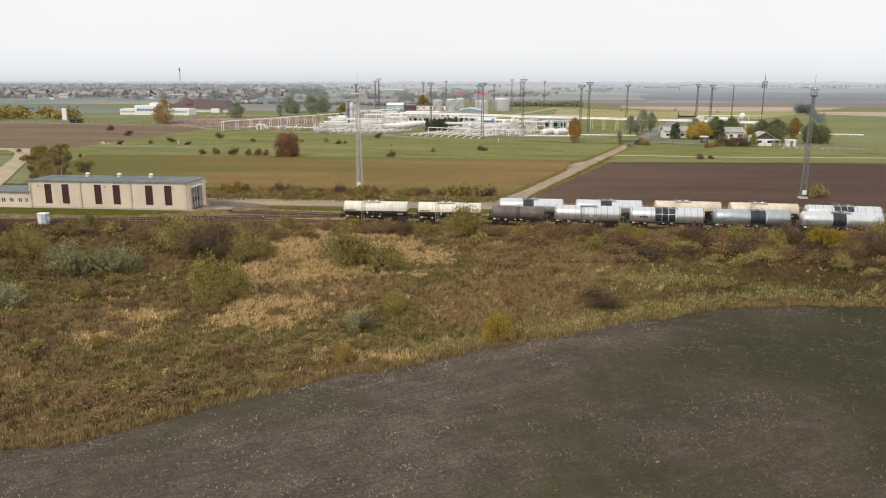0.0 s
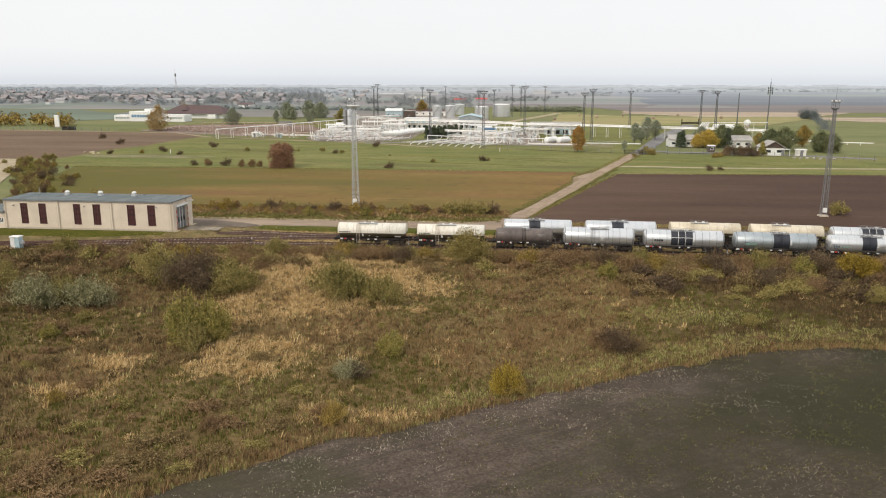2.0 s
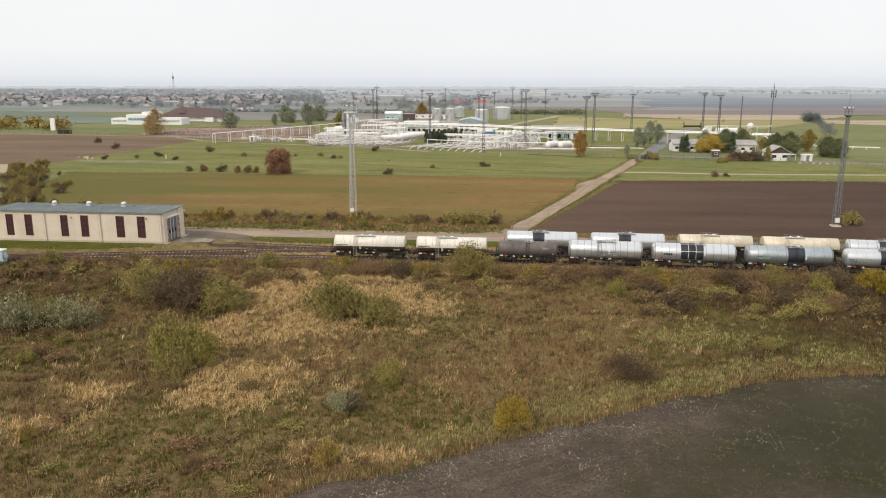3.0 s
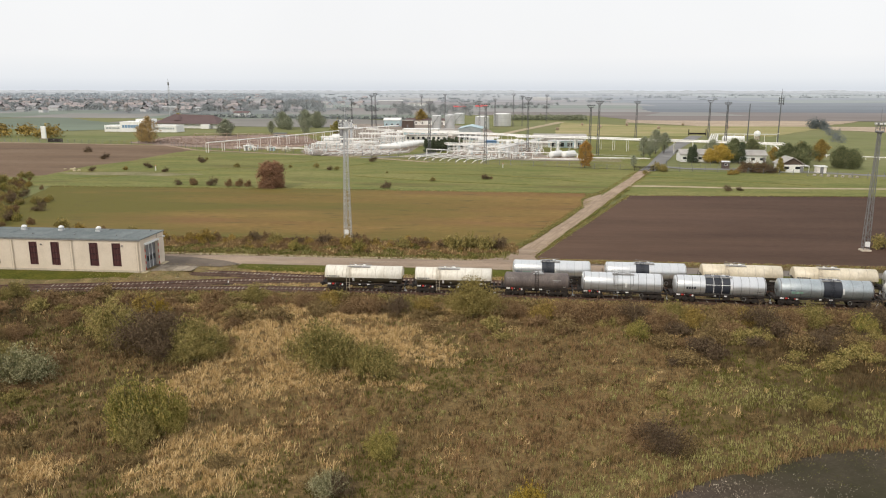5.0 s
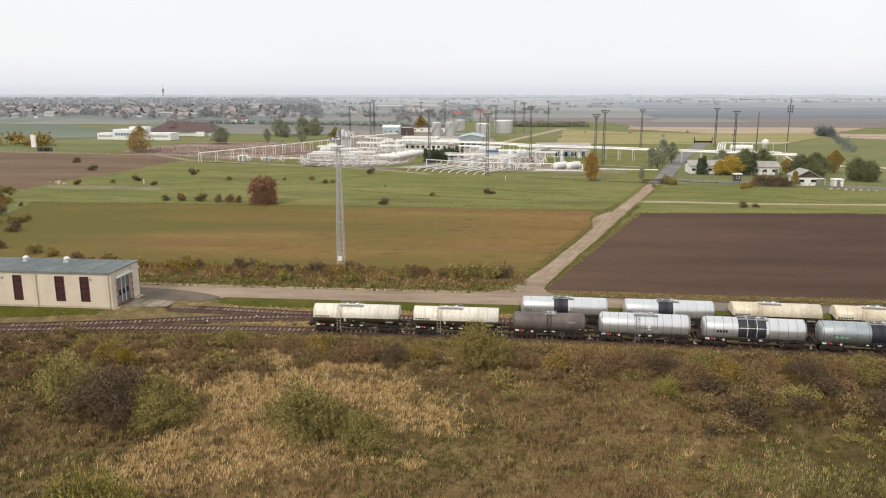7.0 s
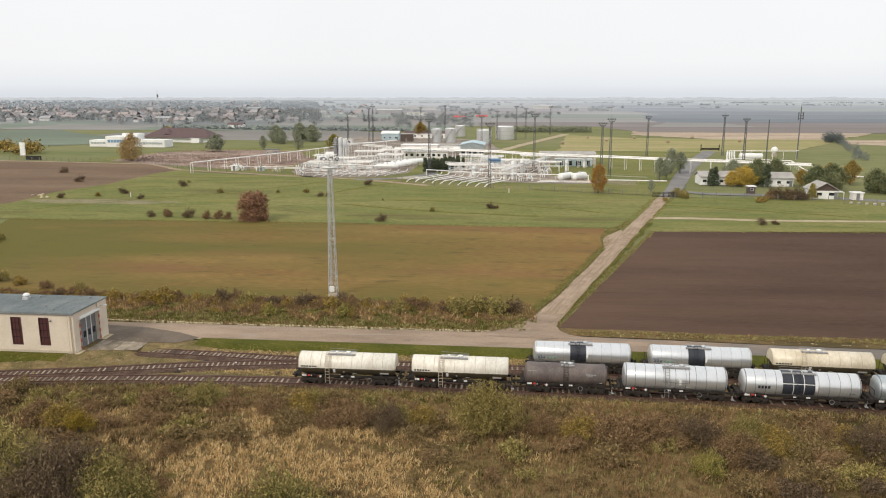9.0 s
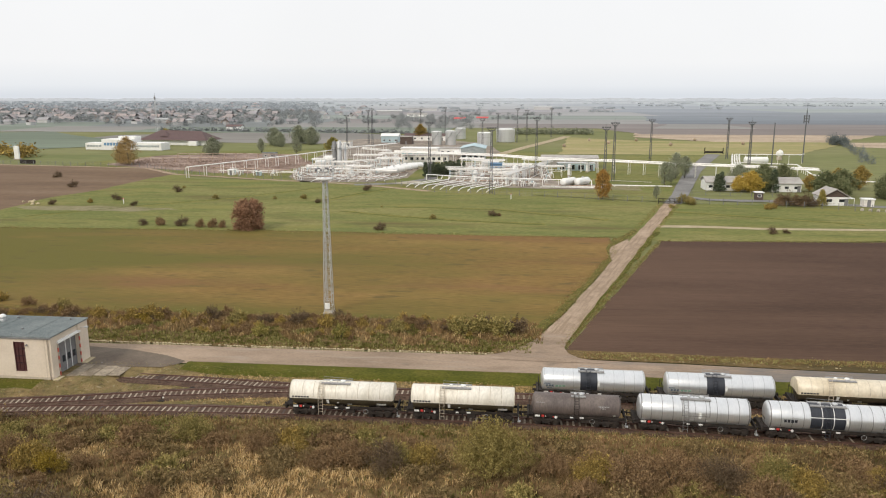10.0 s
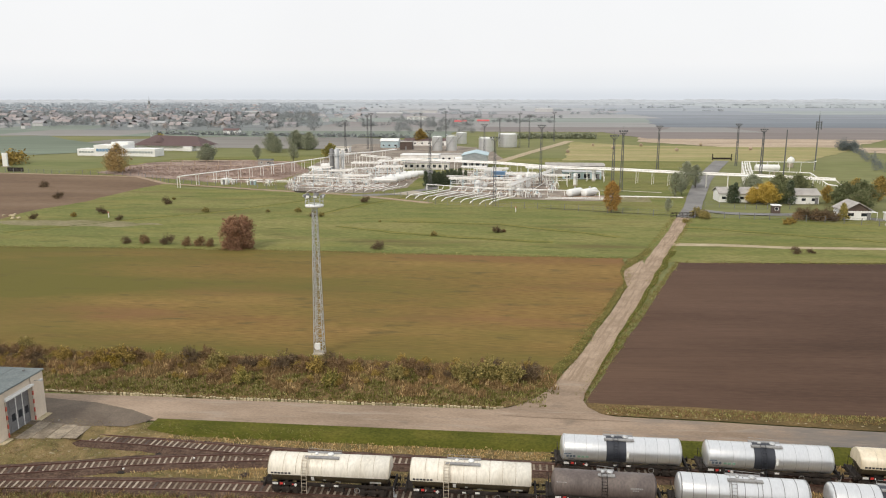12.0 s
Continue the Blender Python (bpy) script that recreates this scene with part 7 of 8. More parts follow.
MAIN = [(-60, 411), (-42.4, 405.2), (-10.3, 393), (14, 374.5), (41, 366.5), (64, 355.5), (86, 348), (112, 336)]
rack(MAIN, 5.0, [(-1.15, 0, 0.34), (-0.4, 0, 0.26), (0.3, 0.02, 0.34), (1.1, 0, 0.28), (0.55, 0.62, 0.20), (-0.8, 0.6, 0.16)], 6, 2.8)
rack([(-131.6, 333), (-124.4, 351), (-108.7, 391), (-96.2, 431), (-88, 452)], 4.3, [(-0.4, 0, 0.24), (0.35, 0, 0.2)], 7, 1.4)
rack([(-93, 436), (-79, 452), (-69.5, 474)], 5.2, [(-0.5, 0, 0.3), (0.5, 0, 0.34)], 8, 1.8)
rack([(-80, 429), (-62, 412)], 5.2, [(-0.6, 0, 0.26), (0.5, 0, 0.26), (0, 0.6, 0.18)], 6, 1.8)
rack([(-4.5, 318), (1.5, 338), (9, 360), (15, 379)], 3.9, [(-0.7, 0, 0.3), (0.1, 0, 0.24), (0.7, 0.1, 0.28), (0, 0.7, 0.2)], 6, 1.8)
rack([(86, 348), (95.5, 384), (105, 418)], 4.4, [(-1.5, 0, 0.34), (-0.5, 0, 0.28), (0.5, 0, 0.28), (1.5, 0, 0.34)], 7, 3.4)
rack([(-90, 352), (-70, 346), (-48, 341)], 2.8, [(-0.5, 0, 0.22), (0.4, 0, 0.2)], 5, 1.2)
rack([(-86, 366), (-66, 380), (-56, 392)], 3.6, [(-0.5, 0, 0.2), (0.4, 0, 0.24)], 6, 1.4)
rack([(-30, 352), (-10, 346), (2, 343)], 3.2, [(-0.5, 0, 0.22), (0.4, 0, 0.22), (0, 0.5, 0.16)], 5, 1.4)
pipe([(-35, 332.5, 0.2), (-35, 332.5, 2.4), (-12.6, 322.5, 2.3), (3.4, 320.7, 2.3), (26.7, 318.2, 2.3), (26.7, 316.2, 0.3)], 0.28)
pipe([(30, 318, 0.7), (54.8, 316.2, 0.7)], 0.3)
pipe([(105, 419, 4.4), (135, 418, 4.4), (139, 424, 4.4)], 0.28)
pipe([(100, 401, 2.0), (106, 405, 1.6), (126, 396, 1.6), (122, 382, 2.2), (116, 352, 1.6), (128, 333, 1.0)], 0.36)
pipe([(118, 346, 1.0), (136, 330, 1.0), (150, 326, 1.0)], 0.3)
pipe([(112, 336, 5.0), (114, 330, 2.2), (122, 326, 1.2)], 0.3)
# manifold: slanting lines that dip into the ground
for k in range(10):
    x0, y0 = -39.5 + 3.25 * k, 311 - 1.5 * k + (1.2 if k % 2 else 0)
    pipe([(x0 - 0.5, y0 - 0.6, -0.4), (x0, y0, 0.35), (x0 + 1.0, y0 + 1.6, 0.95), (x0 + 10.5 - 0.3 * k, y0 + 18 - 0.5 * k, 1.0), (x0 + 11.0 - 0.3 * k, y0 + 19 - 0.5 * k, 1.9)], 0.24 + 0.05 * (k % 2), "slanting cream pipeline that dips into the grass", "manifold lines", k % 2 == 0)
for k in range(9):
    x0, y0 = -78 + 3.4 * k, 322 + 0.7 * k
    pipe([(x0, y0, 0.2), (x0 + 0.8, y0 + 1.6, 0.75), (x0 + 6.5, y0 + 13, 0.85), (x0 + 7, y0 + 14, 1.6)], 0.2, "slanting cream pipeline on the gravel", "manifold lines", k % 2 == 0)
for k in range(8):
    y = 331 + 4.2 * k
    pipe([(-88 + 2 * (k % 3), y + 2.5, 0.7), (-70, y, 0.75), (-52, y - 1.5 + k * 0.4, 0.7)], 0.17 + 0.04 * (k % 3), "low white pipe run on the gravel", "low pipe runs", False)
for k in range(9):
    y = 322 + 5.5 * k
    pipe([(-26 + 1.5 * (k % 3), y, 0.8), (-10, y - 1.0, 0.8), (8 - (k % 2) * 4, y - 2.5, 0.8)], 0.16 + 0.05 * (k % 2), "low white pipe run on the gravel", "low pipe runs", False)
for k in range(6):
    x = -22 + 5.2 * k
    pipe([(x, 328, 1.2), (x + 3, 342, 1.2), (x + 7, 360, 1.3)], 0.18, "low white pipe run on the gravel", "low pipe runs", False)
for k in range(3):
    pipe([(8 + k, 311 + 3 * k, 0.6), (30, 310 + 3 * k, 0.6)], 0.2, "low white pipe run on the gravel", "low pipe runs", False)
pipe([(-128, 356, 0.6), (-104, 357, 0.6), (-90, 352, 0.6)], 0.3, "long white pipe on the ground", "low pipe runs", False)
pipe([(-112, 352, 0.5), (-78, 349, 0.6)], 0.22, "long white pipe on the ground", "low pipe runs", False)


def vessel(x, y, z, length, r, rz=0.0, paint=None):
    t = thing("pressure_vessel", x, y, 0, "white horizontal pressure vessel on saddles", "vessel", "pressure vessels", rz)
    h = length / 2
    pr = [(r * math.sin(a), -h + 0.5 * r * (1 - math.cos(a))) for a in np.linspace(0.02, math.pi / 2, 6)] + [(r * math.sin(a), h - 0.5 * r * (1 - math.cos(a))) for a in np.linspace(math.pi / 2, 0.02, 6)]
    part("shell", Shape().lathe(pr, (0, 0, z), "x", 22), paint or M_WHITEPAINT, t)
    for s in (-0.55, 0.55):
        part("saddle", Shape().box(s * h, 0, 0, 0.5, r * 1.5, z - r * 0.75), M_CONCRETE, t)
    part("nozzle", Shape().rod((0, 0, z + r - 0.1), (0, 0, z + r + 0.5), 0.3, 8), M_GALV, t)


def column(x, y, h, r, paint=None, label="upright grey process column with pipes"):
    t = thing("process_column", x, y, 0, label, "column", "process columns")
    part("shell", Shape().lathe([(r, 0), (r, h - r * 0.5), (r * 0.7, h - r * 0.15), (0.001, h)], n=18), paint or M_WHITEPAINT, t)
    part("skirt", Shape().lathe([(r * 1.15, 0), (r * 1.15, 0.6)], n=18), M_CONCRETE, t)
    part("riser", Shape().tube([(r + 0.3, 0, 0.3), (r + 0.3, 0, h * 0.9), (0.2, 0, h + 0.2)], 0.15, 6), M_CREAMPIPE, t)
    pl = Shape().lathe([(r, h * 0.72), (r + 0.7, h * 0.72), (r + 0.7, h * 0.72 + 0.1), (r, h * 0.72 + 0.1)], n=18)
    pl.tube([((r + 0.65) * math.cos(a), (r + 0.65) * math.sin(a), h * 0.72 + 1.0) for a in np.linspace(0, 2 * math.pi, 15)], 0.05, 4)
    part("platform", pl, M_GALV, t)


vessel(18.5, 318.5, 1.9, 7.8, 1.3, 52)
vessel(23.6, 319.5, 1.9, 7.8, 1.3, 52)
for k in range(5):
    vessel(-54 + 1.9 * k, 352 + 6.5 * k, 1.7, 9.5, 1.15, 20)
vessel(-12, 384, 2.6, 8, 1.3, 5)
vessel(-86, 388, 3.2, 8, 1.7, 15)
vessel(-89, 378, 2.4, 5, 1.3, 15)
vessel(111.6, 408, 2.6, 11, 1.5, -3)
vessel(133, 440, 3.4, 3.4, 1.6, 60)
vessel(-30, 440, 2.4, 7, 1.4, 10)
column(-82.0, 386, 11.8, 1.05, M_GALV)
column(-84.4, 386.5, 11.6, 1.0, M_DARKSTEEL)
column(-79.6, 387, 11.0, 0.6, M_GALV)
for x, y, h, r in ((-1.0, 338, 5.6, 0.75), (2.6, 342, 6.2, 0.75), (-16, 330, 4.4, 0.8), (-13.5, 331, 3.2, 0.5), (21, 352, 5.0, 0.6), (-70, 352, 3.2, 0.5), (-62, 360, 3.6, 0.5), (-66, 340, 2.8, 0.45), (-4, 318, 3.4, 0.5), (-1, 319, 3.0, 0.6), (30, 370, 4.6, 0.6), (-58, 400, 5.0, 0.7), (-62, 396, 4.4, 0.6)):
    column(x, y, h, r, None, "short white upright vessel among the pipework")
# valve groups
for k in range(92):
    if k >= 86:
        x, y = float(rng.uniform(-122, -98)), float(rng.uniform(339, 347))
    elif k < 46:
        x, y = float(rng.uniform(-92, -50)), float(rng.uniform(326, 400))
    else:
        x, y = float(rng.uniform(-28, 14)), float(rng.uniform(316, 384))
    t = thing("valve_group", x, y, 0, "small group of white valves and bent pipes", "valves", "valve groups", float(rng.uniform(0, 90)))
    for j in range(3):
        h = float(rng.uniform(1.0, 2.4))
        part("bend", Shape().tube([(j * 0.9, -1.2, 0.1), (j * 0.9, -1.0, h * 0.7), (j * 0.9, -0.6, h), (j * 0.9, 0.6, h), (j * 0.9, 1.0, h * 0.7), (j * 0.9, 1.2, 0.1)], 0.12, 6), (M_CREAMPIPE, M_CREAMPIPE, M_GALV, M_CREAMPIPE, M_PIPERUST)[(k * 3 + j) % 5], t)
        part("valve", Shape().box(j * 0.9, 0, h - 0.25, 0.45, 0.6, 0.5, chamfer=0.06).rod((j * 0.9, 0, h), (j * 0.9, 0, h + 0.7), 0.06, 5).lathe([(0.05, h + 0.65), (0.28, h + 0.65), (0.28, h + 0.72), (0.05, h + 0.72)], (j * 0.9, 0, 0), "z", 10), M_LIGHTBLUE if (k + j) % 4 == 0 else M_WHITEPAINT, t)
# steel frames over the west pipework
for x, y, w, d, h in ((-64, 345, 9, 7, 4.2), (-56, 372, 10, 8, 5.2), (-74, 360, 8, 8, 4.5), (-68, 384, 12, 8, 5.6), (0, 350, 10, 8, 5.0), (-12, 366, 12, 9, 5.2), (8, 372, 10, 8, 5.2), (-82, 350, 9, 6, 3.6), (-86, 372, 8, 7, 4.6), (-60, 398, 9, 8, 5.4), (-22, 340, 9, 6, 3.8), (-20, 378, 9, 7, 4.8), (-6, 330, 8, 6, 3.6), (14, 352, 8, 6, 4.2)):
    t = thing("pipe_gantry", x, y, 0, "open pale steel gantry carrying pipework", "gantry", "steel gantries")
    for sx in (-0.5, 0, 0.5):
        for sy in (-0.5, 0.5):
            part("post", Shape().box(sx * w, sy * d, 0, 0.17, 0.17, h), M_LIGHTBLUE if (w + d) % 3 == 0 else M_CREAMPIPE, t)
    for z in (h * 0.55, h - 0.2):
        for sy in (-0.5, 0.5):
            part("beam", Shape().box(0, sy * d, z, w, 0.14, 0.18), M_CREAMPIPE, t)
        for sx in (-0.5, 0.5):
            part("beam", Shape().box(sx * w, 0, z, 0.14, d, 0.18), M_CREAMPIPE, t)
    for k in range(4):
        part("pipe", Shape().rod((-w / 2 - 1, -d / 2 + d * (k + 0.5) / 4, h + 0.1), (w / 2 + 1, -d / 2 + d * (k + 0.5) / 4, h + 0.1), 0.11 + 0.04 * (k % 2), 7), M_GALV if k == 2 else M_CREAMPIPE, t)


# loose rubble on the cleared ground
rub = Shape()
for k in range(1500):
    a, b = float(rng.uniform(0, 1)), float(rng.uniform(0, 1))
    x, y = -190 + 90 * a + rng.normal(0, 2), 385 - 28 * a + 60 * b * (0.5 + 0.5 * a)
    s = float(rng.uniform(0.2, 0.7)) * (1.8 if rng.uniform() < 0.06 else 1)
    q = rng.uniform(0, 6.28)
    pts = [(x + s * math.cos(q + j * 1.57) * rng.uniform(0.6, 1.3), y + s * math.sin(q + j * 1.57) * rng.uniform(0.6, 1.3), 0.0) for j in range(4)]
    pts += [(px * 0.6 + x * 0.4, py * 0.6 + y * 0.4, s * float(rng.uniform(0.3, 0.8))) for px, py, _ in pts]
    rub.add(pts, [(0, 1, 5, 4), (1, 2, 6, 5), (2, 3, 7, 6), (3, 0, 4, 7), (4, 5, 6, 7)])
tagged(part("rubble", rub, M_RUBBLE), "loose pinkish rubble on bare earth", "rubble", kind="stuff")
# further low runs and frames
for k in range(10):
    x = -90 + 4.2 * k
    pipe([(x, 333 + (k % 3), 0.9), (x + 4, 350, 0.9), (x + 12, 374, 1.0)], 0.12 + 0.03 * (k % 2), "low white pipe run on the gravel", "low pipe runs", False)
for k in range(7):
    y = 372 + 4.5 * k
    pipe([(-96 + 2 * (k % 3), y + 3, 0.8), (-76, y, 0.8), (-56, y - 2, 0.9)], 0.13 + 0.03 * (k % 2), "low white pipe run on the gravel", "low pipe runs", False)
for k in range(6):
    pipe([(-30, 366 + 5 * k, 0.9), (-8, 362 + 5 * k, 0.9), (10, 360 + 5 * k, 0.9)], 0.13, "low white pipe run on the gravel", "low pipe runs", False)
rack([(-128, 352), (-112, 348), (-92, 343)], 2.4, [(-0.4, 0, 0.13), (0.4, 0, 0.13)], 5, 1.2, "low rust-stained pipe run on steel trestles", M_PIPERUST)
rack([(-186, 398), (-150, 402), (-112, 398)], 2.2, [(-0.3, 0, 0.14), (0.3, 0, 0.12)], 6, 1.0, "low rust-stained pipe run on steel trestles", M_PIPERUST)
rack([(-176, 420), (-140, 424), (-104, 418)], 2.6, [(-0.3, 0, 0.14), (0.3, 0, 0.12)], 6, 1.0, "low rust-stained pipe run on steel trestles", M_PIPERUST)


# ---- plant buildings ----
def building(x, y, w, d, h, wall, roof, label, roof_kind="flat", rise=1.5, windows=0, win_z=1.0, win_h=1.2, win_w=1.4, along="x", rz=0.0, glass=None, name="building", category="building", band=None, door=True):
    t = thing(name, x, y, 0, label, category, "", rz)
    op = []
    for k in range(windows):
        cx = -w / 2 + w * (k + 0.5) / windows
        op.append((cx - win_w / 2, cx + win_w / 2, win_z, win_z + win_h))
    part("front_wall", wall_with_openings(Shape(), -w / 2, w / 2, -d / 2 + 0.15, 0.3, 0, h, op), wall, t)
    part("back_wall", Shape().box(0, d / 2 - 0.15, 0, w, 0.3, h), wall, t)
    for s in (-1, 1):
        part("side_wall", Shape().box(s * (w / 2 - 0.15), 0, 0, 0.3, d - 0.6, h), wall, t)
    for a, b, za, zb in op:
        wd = new("window")
        wd.parent = t
        wd.location = ((a + b) / 2, -d / 2, za)
        part("pane", Shape().box(0, 0.16, 0, b - a, 0.04, zb - za), glass or M_GLASSDARK, wd)
        part("window_frame", Shape().box(-(b - a) / 2 + 0.05, 0.08, 0, 0.1, 0.1, zb - za).box((b - a) / 2 - 0.05, 0.08, 0, 0.1, 0.1, zb - za).box(0, 0.08, zb - za - 0.1, b - a - 0.2, 0.1, 0.1).box(0, 0.08, 0, b - a - 0.2, 0.1, 0.1), M_WHITEPAINT, wd)
    if roof_kind == "flat":
        part("roof", Shape().box(0, 0, h, w + 0.5, d + 0.5, 0.3, chamfer=0.08), roof, t)
    else:
        part("roof", Shape().gable(0, 0, h, w, d, rise, 0.5, 0.2, along), roof, t)
        for sg in (-1, 1):
            if along == "x":
                pts = [(sg * (w / 2 - o), yy, zz) for o in (0.1, 0.35) for yy, zz in ((-d / 2 + 0.1, h), (d / 2 - 0.1, h), (0, h + rise - 0.05))]
            else:
                pts = [(xx, sg * (d / 2 - o), zz) for o in (0.1, 0.35) for xx, zz in ((-w / 2 + 0.1, h), (w / 2 - 0.1, h), (0, h + rise - 0.05))]
            part("gable", Shape().add(pts, [(0, 1, 2), (5, 4, 3), (0, 2, 5, 3), (1, 4, 5, 2)]), band or wall, t)
    if door:
        part("door", Shape().box(w * 0.42 if windows else 0, -d / 2 - 0.03, 0.05, 1.0, 0.08, 2.1), M_DOORGREY, t)
    return t


building(-22, 430, 12, 20, 6.2, M_ALUBLUE, M_LIGHTBLUE, "pale grey corrugated plant hall with a bluish sheet roof", "gable", 1.4, 4, 0.4, 3.0, 2.2, "y")
building(-45, 416, 22, 7, 3.0, M_CREAMPIPE, M_SLATE, "white flat-roofed plant building with dark windows", "flat", 0, 8, 0.9, 1.5, 1.7)
building(-52, 448, 20, 10, 4.4, M_CREAMPIPE, M_WHITEPAINT, "white plant office with a long window band", "flat", 0, 6, 1.4, 1.6, 2.6, glass=M_LIGHTBLUE)
building(-36, 462, 13, 9, 3.6, M_CREAMPIPE, M_SLATE, "cream plant building with grey roof", "flat", 0, 4)
building(24, 394, 25, 10, 4.4, M_SLATE, M_SLATE, "long grey plant hall with light roof", "gable", 0.9, 5, 1.2, 1.3, 2.0)
building(26, 379, 16, 5, 3.0, M_LIGHTBLUE, M_ALUCLAD, "pale blue compressor shelter behind the pipes", "flat", 0, 4, 0.3, 2.2, 2.6)
building(-88, 566, 12, 9, 4.4, M_LIGHTBLUE, M_WHITEPAINT, "pale blue sheet hall with a white roof", "gable", 1.6, 3)
building(-112, 520, 12, 7, 3.2, M_CREAMPIPE, M_CONCRETE, "small cream flat-roofed hut", "flat", 0, 3)
building(-130, 430, 7, 4, 2.6, M_SLATE, M_BITUMEN, "small grey flat-roofed hut", "flat", 0, 2, 0.9, 0.9, 1.0)
building(-74, 548, 8, 8, 5.0, M_TIMBER, M_SLATE, "brown boarded flat-roofed hut", "flat", 0, 0)
building(-9, 372, 5, 4, 3.2, M_BLUE, M_BLUE, "blue container cabin among the pipes", "flat", 0, 1)
building(-66, 590, 30, 9, 3.5, M_CREAMPIPE, M_TILEROOF, "row of low plant stores", "gable", 1.4, 6)
building(-118, 345, 2.6, 2, 2.0, M_WHITEPAINT, M_WHITEPAINT, "small white equipment cabin", "flat", 0, 0)
building(-106, 344, 2.0, 1.6, 1.6, M_LIGHTBLUE, M_WHITEPAINT, "small pale blue equipment cabin", "flat", 0, 0)
# low buildings by the plant road
building(72.6, 315, 14.5, 8, 2.8, M_WHITEPAINT, M_SLATE, "long low white building with a grey pitched roof", "gable", 1.7, 5, 0.9, 1.1, 1.5)
building(91.5, 313, 9.5, 8, 2.8, M_WHITEPAINT, M_SLATE, "long low white building with a grey pitched roof", "gable", 1.7, 3, 0.9, 1.1, 1.5)
house = building(94.6, 281.0, 7.2, 7.4, 2.6, M_WHITEPAINT, M_SLATE, "white gatehouse with brown boarded gable and grey roof", "gable", 2.3, 2, 1.0, 1.1, 1.8, "y", band=M_TIMBER, name="gatehouse", category="house")
part("porch", Shape().box(4.6, -2.2, 2.1, 2.0, 2.4, 0.14), M_WHITEPAINT, house)
part("porch_post", Shape().box(5.5, -3.3, 0, 0.12, 0.12, 2.1), M_WHITEPAINT, house)
building(103.6, 277.2, 3.0, 2.4, 2.1, M_CREAMPIPE, M_WHITEPAINT, "small pale sheet-metal shed beside the drive", "flat", 0, 0, name="small_shed", category="shed")
kiosk = building(75.9, 288.6, 2.2, 2.0, 2.3, M_TIMBER, M_WHITEPAINT, "small brown guard kiosk with a white flat roof", "flat", 0, 1, 1.0, 0.8, 1.2, name="kiosk", category="kiosk", door=False)

gate = thing("yard_gate", 46, 276.8, 0, "dark steel sliding gate across the plant road", "gate")
for dx in (-3.2, -1.6, 0, 1.6, 3.2):
    part("post", Shape().box(dx, 0, 0, 0.14, 0.14, 1.7), M_UNDER, gate)
for z in (0.25, 0.7, 1.15, 1.55):
    part("bar", Shape().box(0, 0, z, 6.4, 0.07, 0.12), M_UNDER, gate)
for k in range(17):
    part("slat", Shape().box(-3.2 + k * 0.4, 0.04, 0.25, 0.05, 0.04, 1.35), M_UNDER, gate)
gate2 = thing("yard_gate", 110, 477, 0, "dark steel gate at the back of the plant", "gate")
for dx in (-5, 5):
    part("post", Shape().box(dx, 0, 0, 0.4, 0.4, 3.6), M_UNDER, gate2)
part("bar", Shape().box(0, 0, 0.6, 10, 0.12, 1.0), M_UNDER, gate2)


def fence(line, step=4.0, h=2.0):
    t = thing("wire_fence", line[0][0], line[0][1], 0, "thin wire fence on dark posts", "fence", "wire fences")
    o = line[0]
    for a, b in zip(line[:-1], line[1:]):
        d = math.hypot(b[0] - a[0], b[1] - a[1])
        m = max(1, int(d / step))
        for k in range(m):
            x, y = a[0] + (b[0] - a[0]) * k / m - o[0], a[1] + (b[1] - a[1]) * k / m - o[1]
            part("post", Shape().box(x, y, 0, 0.14, 0.14, h), M_DARKSTEEL, t)
        for z in (0.3, 0.8, 1.3, 1.8):
            part("wire", Shape().rod((a[0] - o[0], a[1] - o[1], z), (b[0] - o[0], b[1] - o[1], z), 0.022, 3), M_DARKSTEEL, t)


fence([(-300, 388), (-229, 380), (-168, 371.5), (-143, 348), (-100, 332), (-45, 319), (-28, 297), (13, 288.5), (42.5, 277.5)])
fence([(49.6, 277), (70, 275.5), (88, 270), (112, 262), (150, 250)])
fence([(58, 300), (66, 296), (86, 296)], 3.0, 1.5)

# litter and small things on the meadow
for x, y, r in ((30, 525, 1.1), (62, 560, 1.1), (100, 545, 1.1), (85, 590, 1.1), (150, 560, 1.1), (128, 600, 1.1), (52, 590, 1.0)):
    t = thing("hay_bale", x, y, 0, "round pale hay bale on the meadow", "hay bale", "hay bales")
    part("roll", Shape().lathe([(0.001, -0.6), (r, -0.6), (r, 0.6), (0.001, 0.6)], (0, 0, r), "y", 18), M_STRAWFIELD, t)
for x, y in ((-120, 262), (-2, 283)):
    t = thing("marker_post", x, y, 0, "white marker post in the meadow", "post", "marker posts")
    part("stake", Shape().box(0, 0, 0, 0.22, 0.22, 1.5, chamfer=0.03), M_WHITEPAINT, t)
    part("cap", Shape().box(0, 0, 1.5, 0.34, 0.34, 0.2), M_SIGNRED, t)
for k in range(7):
    t = thing("concrete_block", 98.5 + k * 1.9, 268.6 - k * 0.7, 0, "short concrete block beside the drive", "block", "blocks by the drive", 60)
    part("block", Shape().box(0, 0, 0, 2.2, 0.7, 0.5, chamfer=0.05), M_CONCRETE, t)
for x, y in ((-150, 262), (-146, 258)):
    t = thing("stone_heap", x, y, 0, "pale heap of stones by the concrete road", "stones", "stone heaps")
    for j in range(5):
        part("stone", Shape().lathe([(0.001, 0), (0.6, 0.05), (0.5, 0.3), (0.2, 0.5), (0.001, 0.55)], (float(rng.normal(0, 1.0)), float(rng.normal(0, 0.7)), 0), "z", 7), M_OLDSLAB, t)

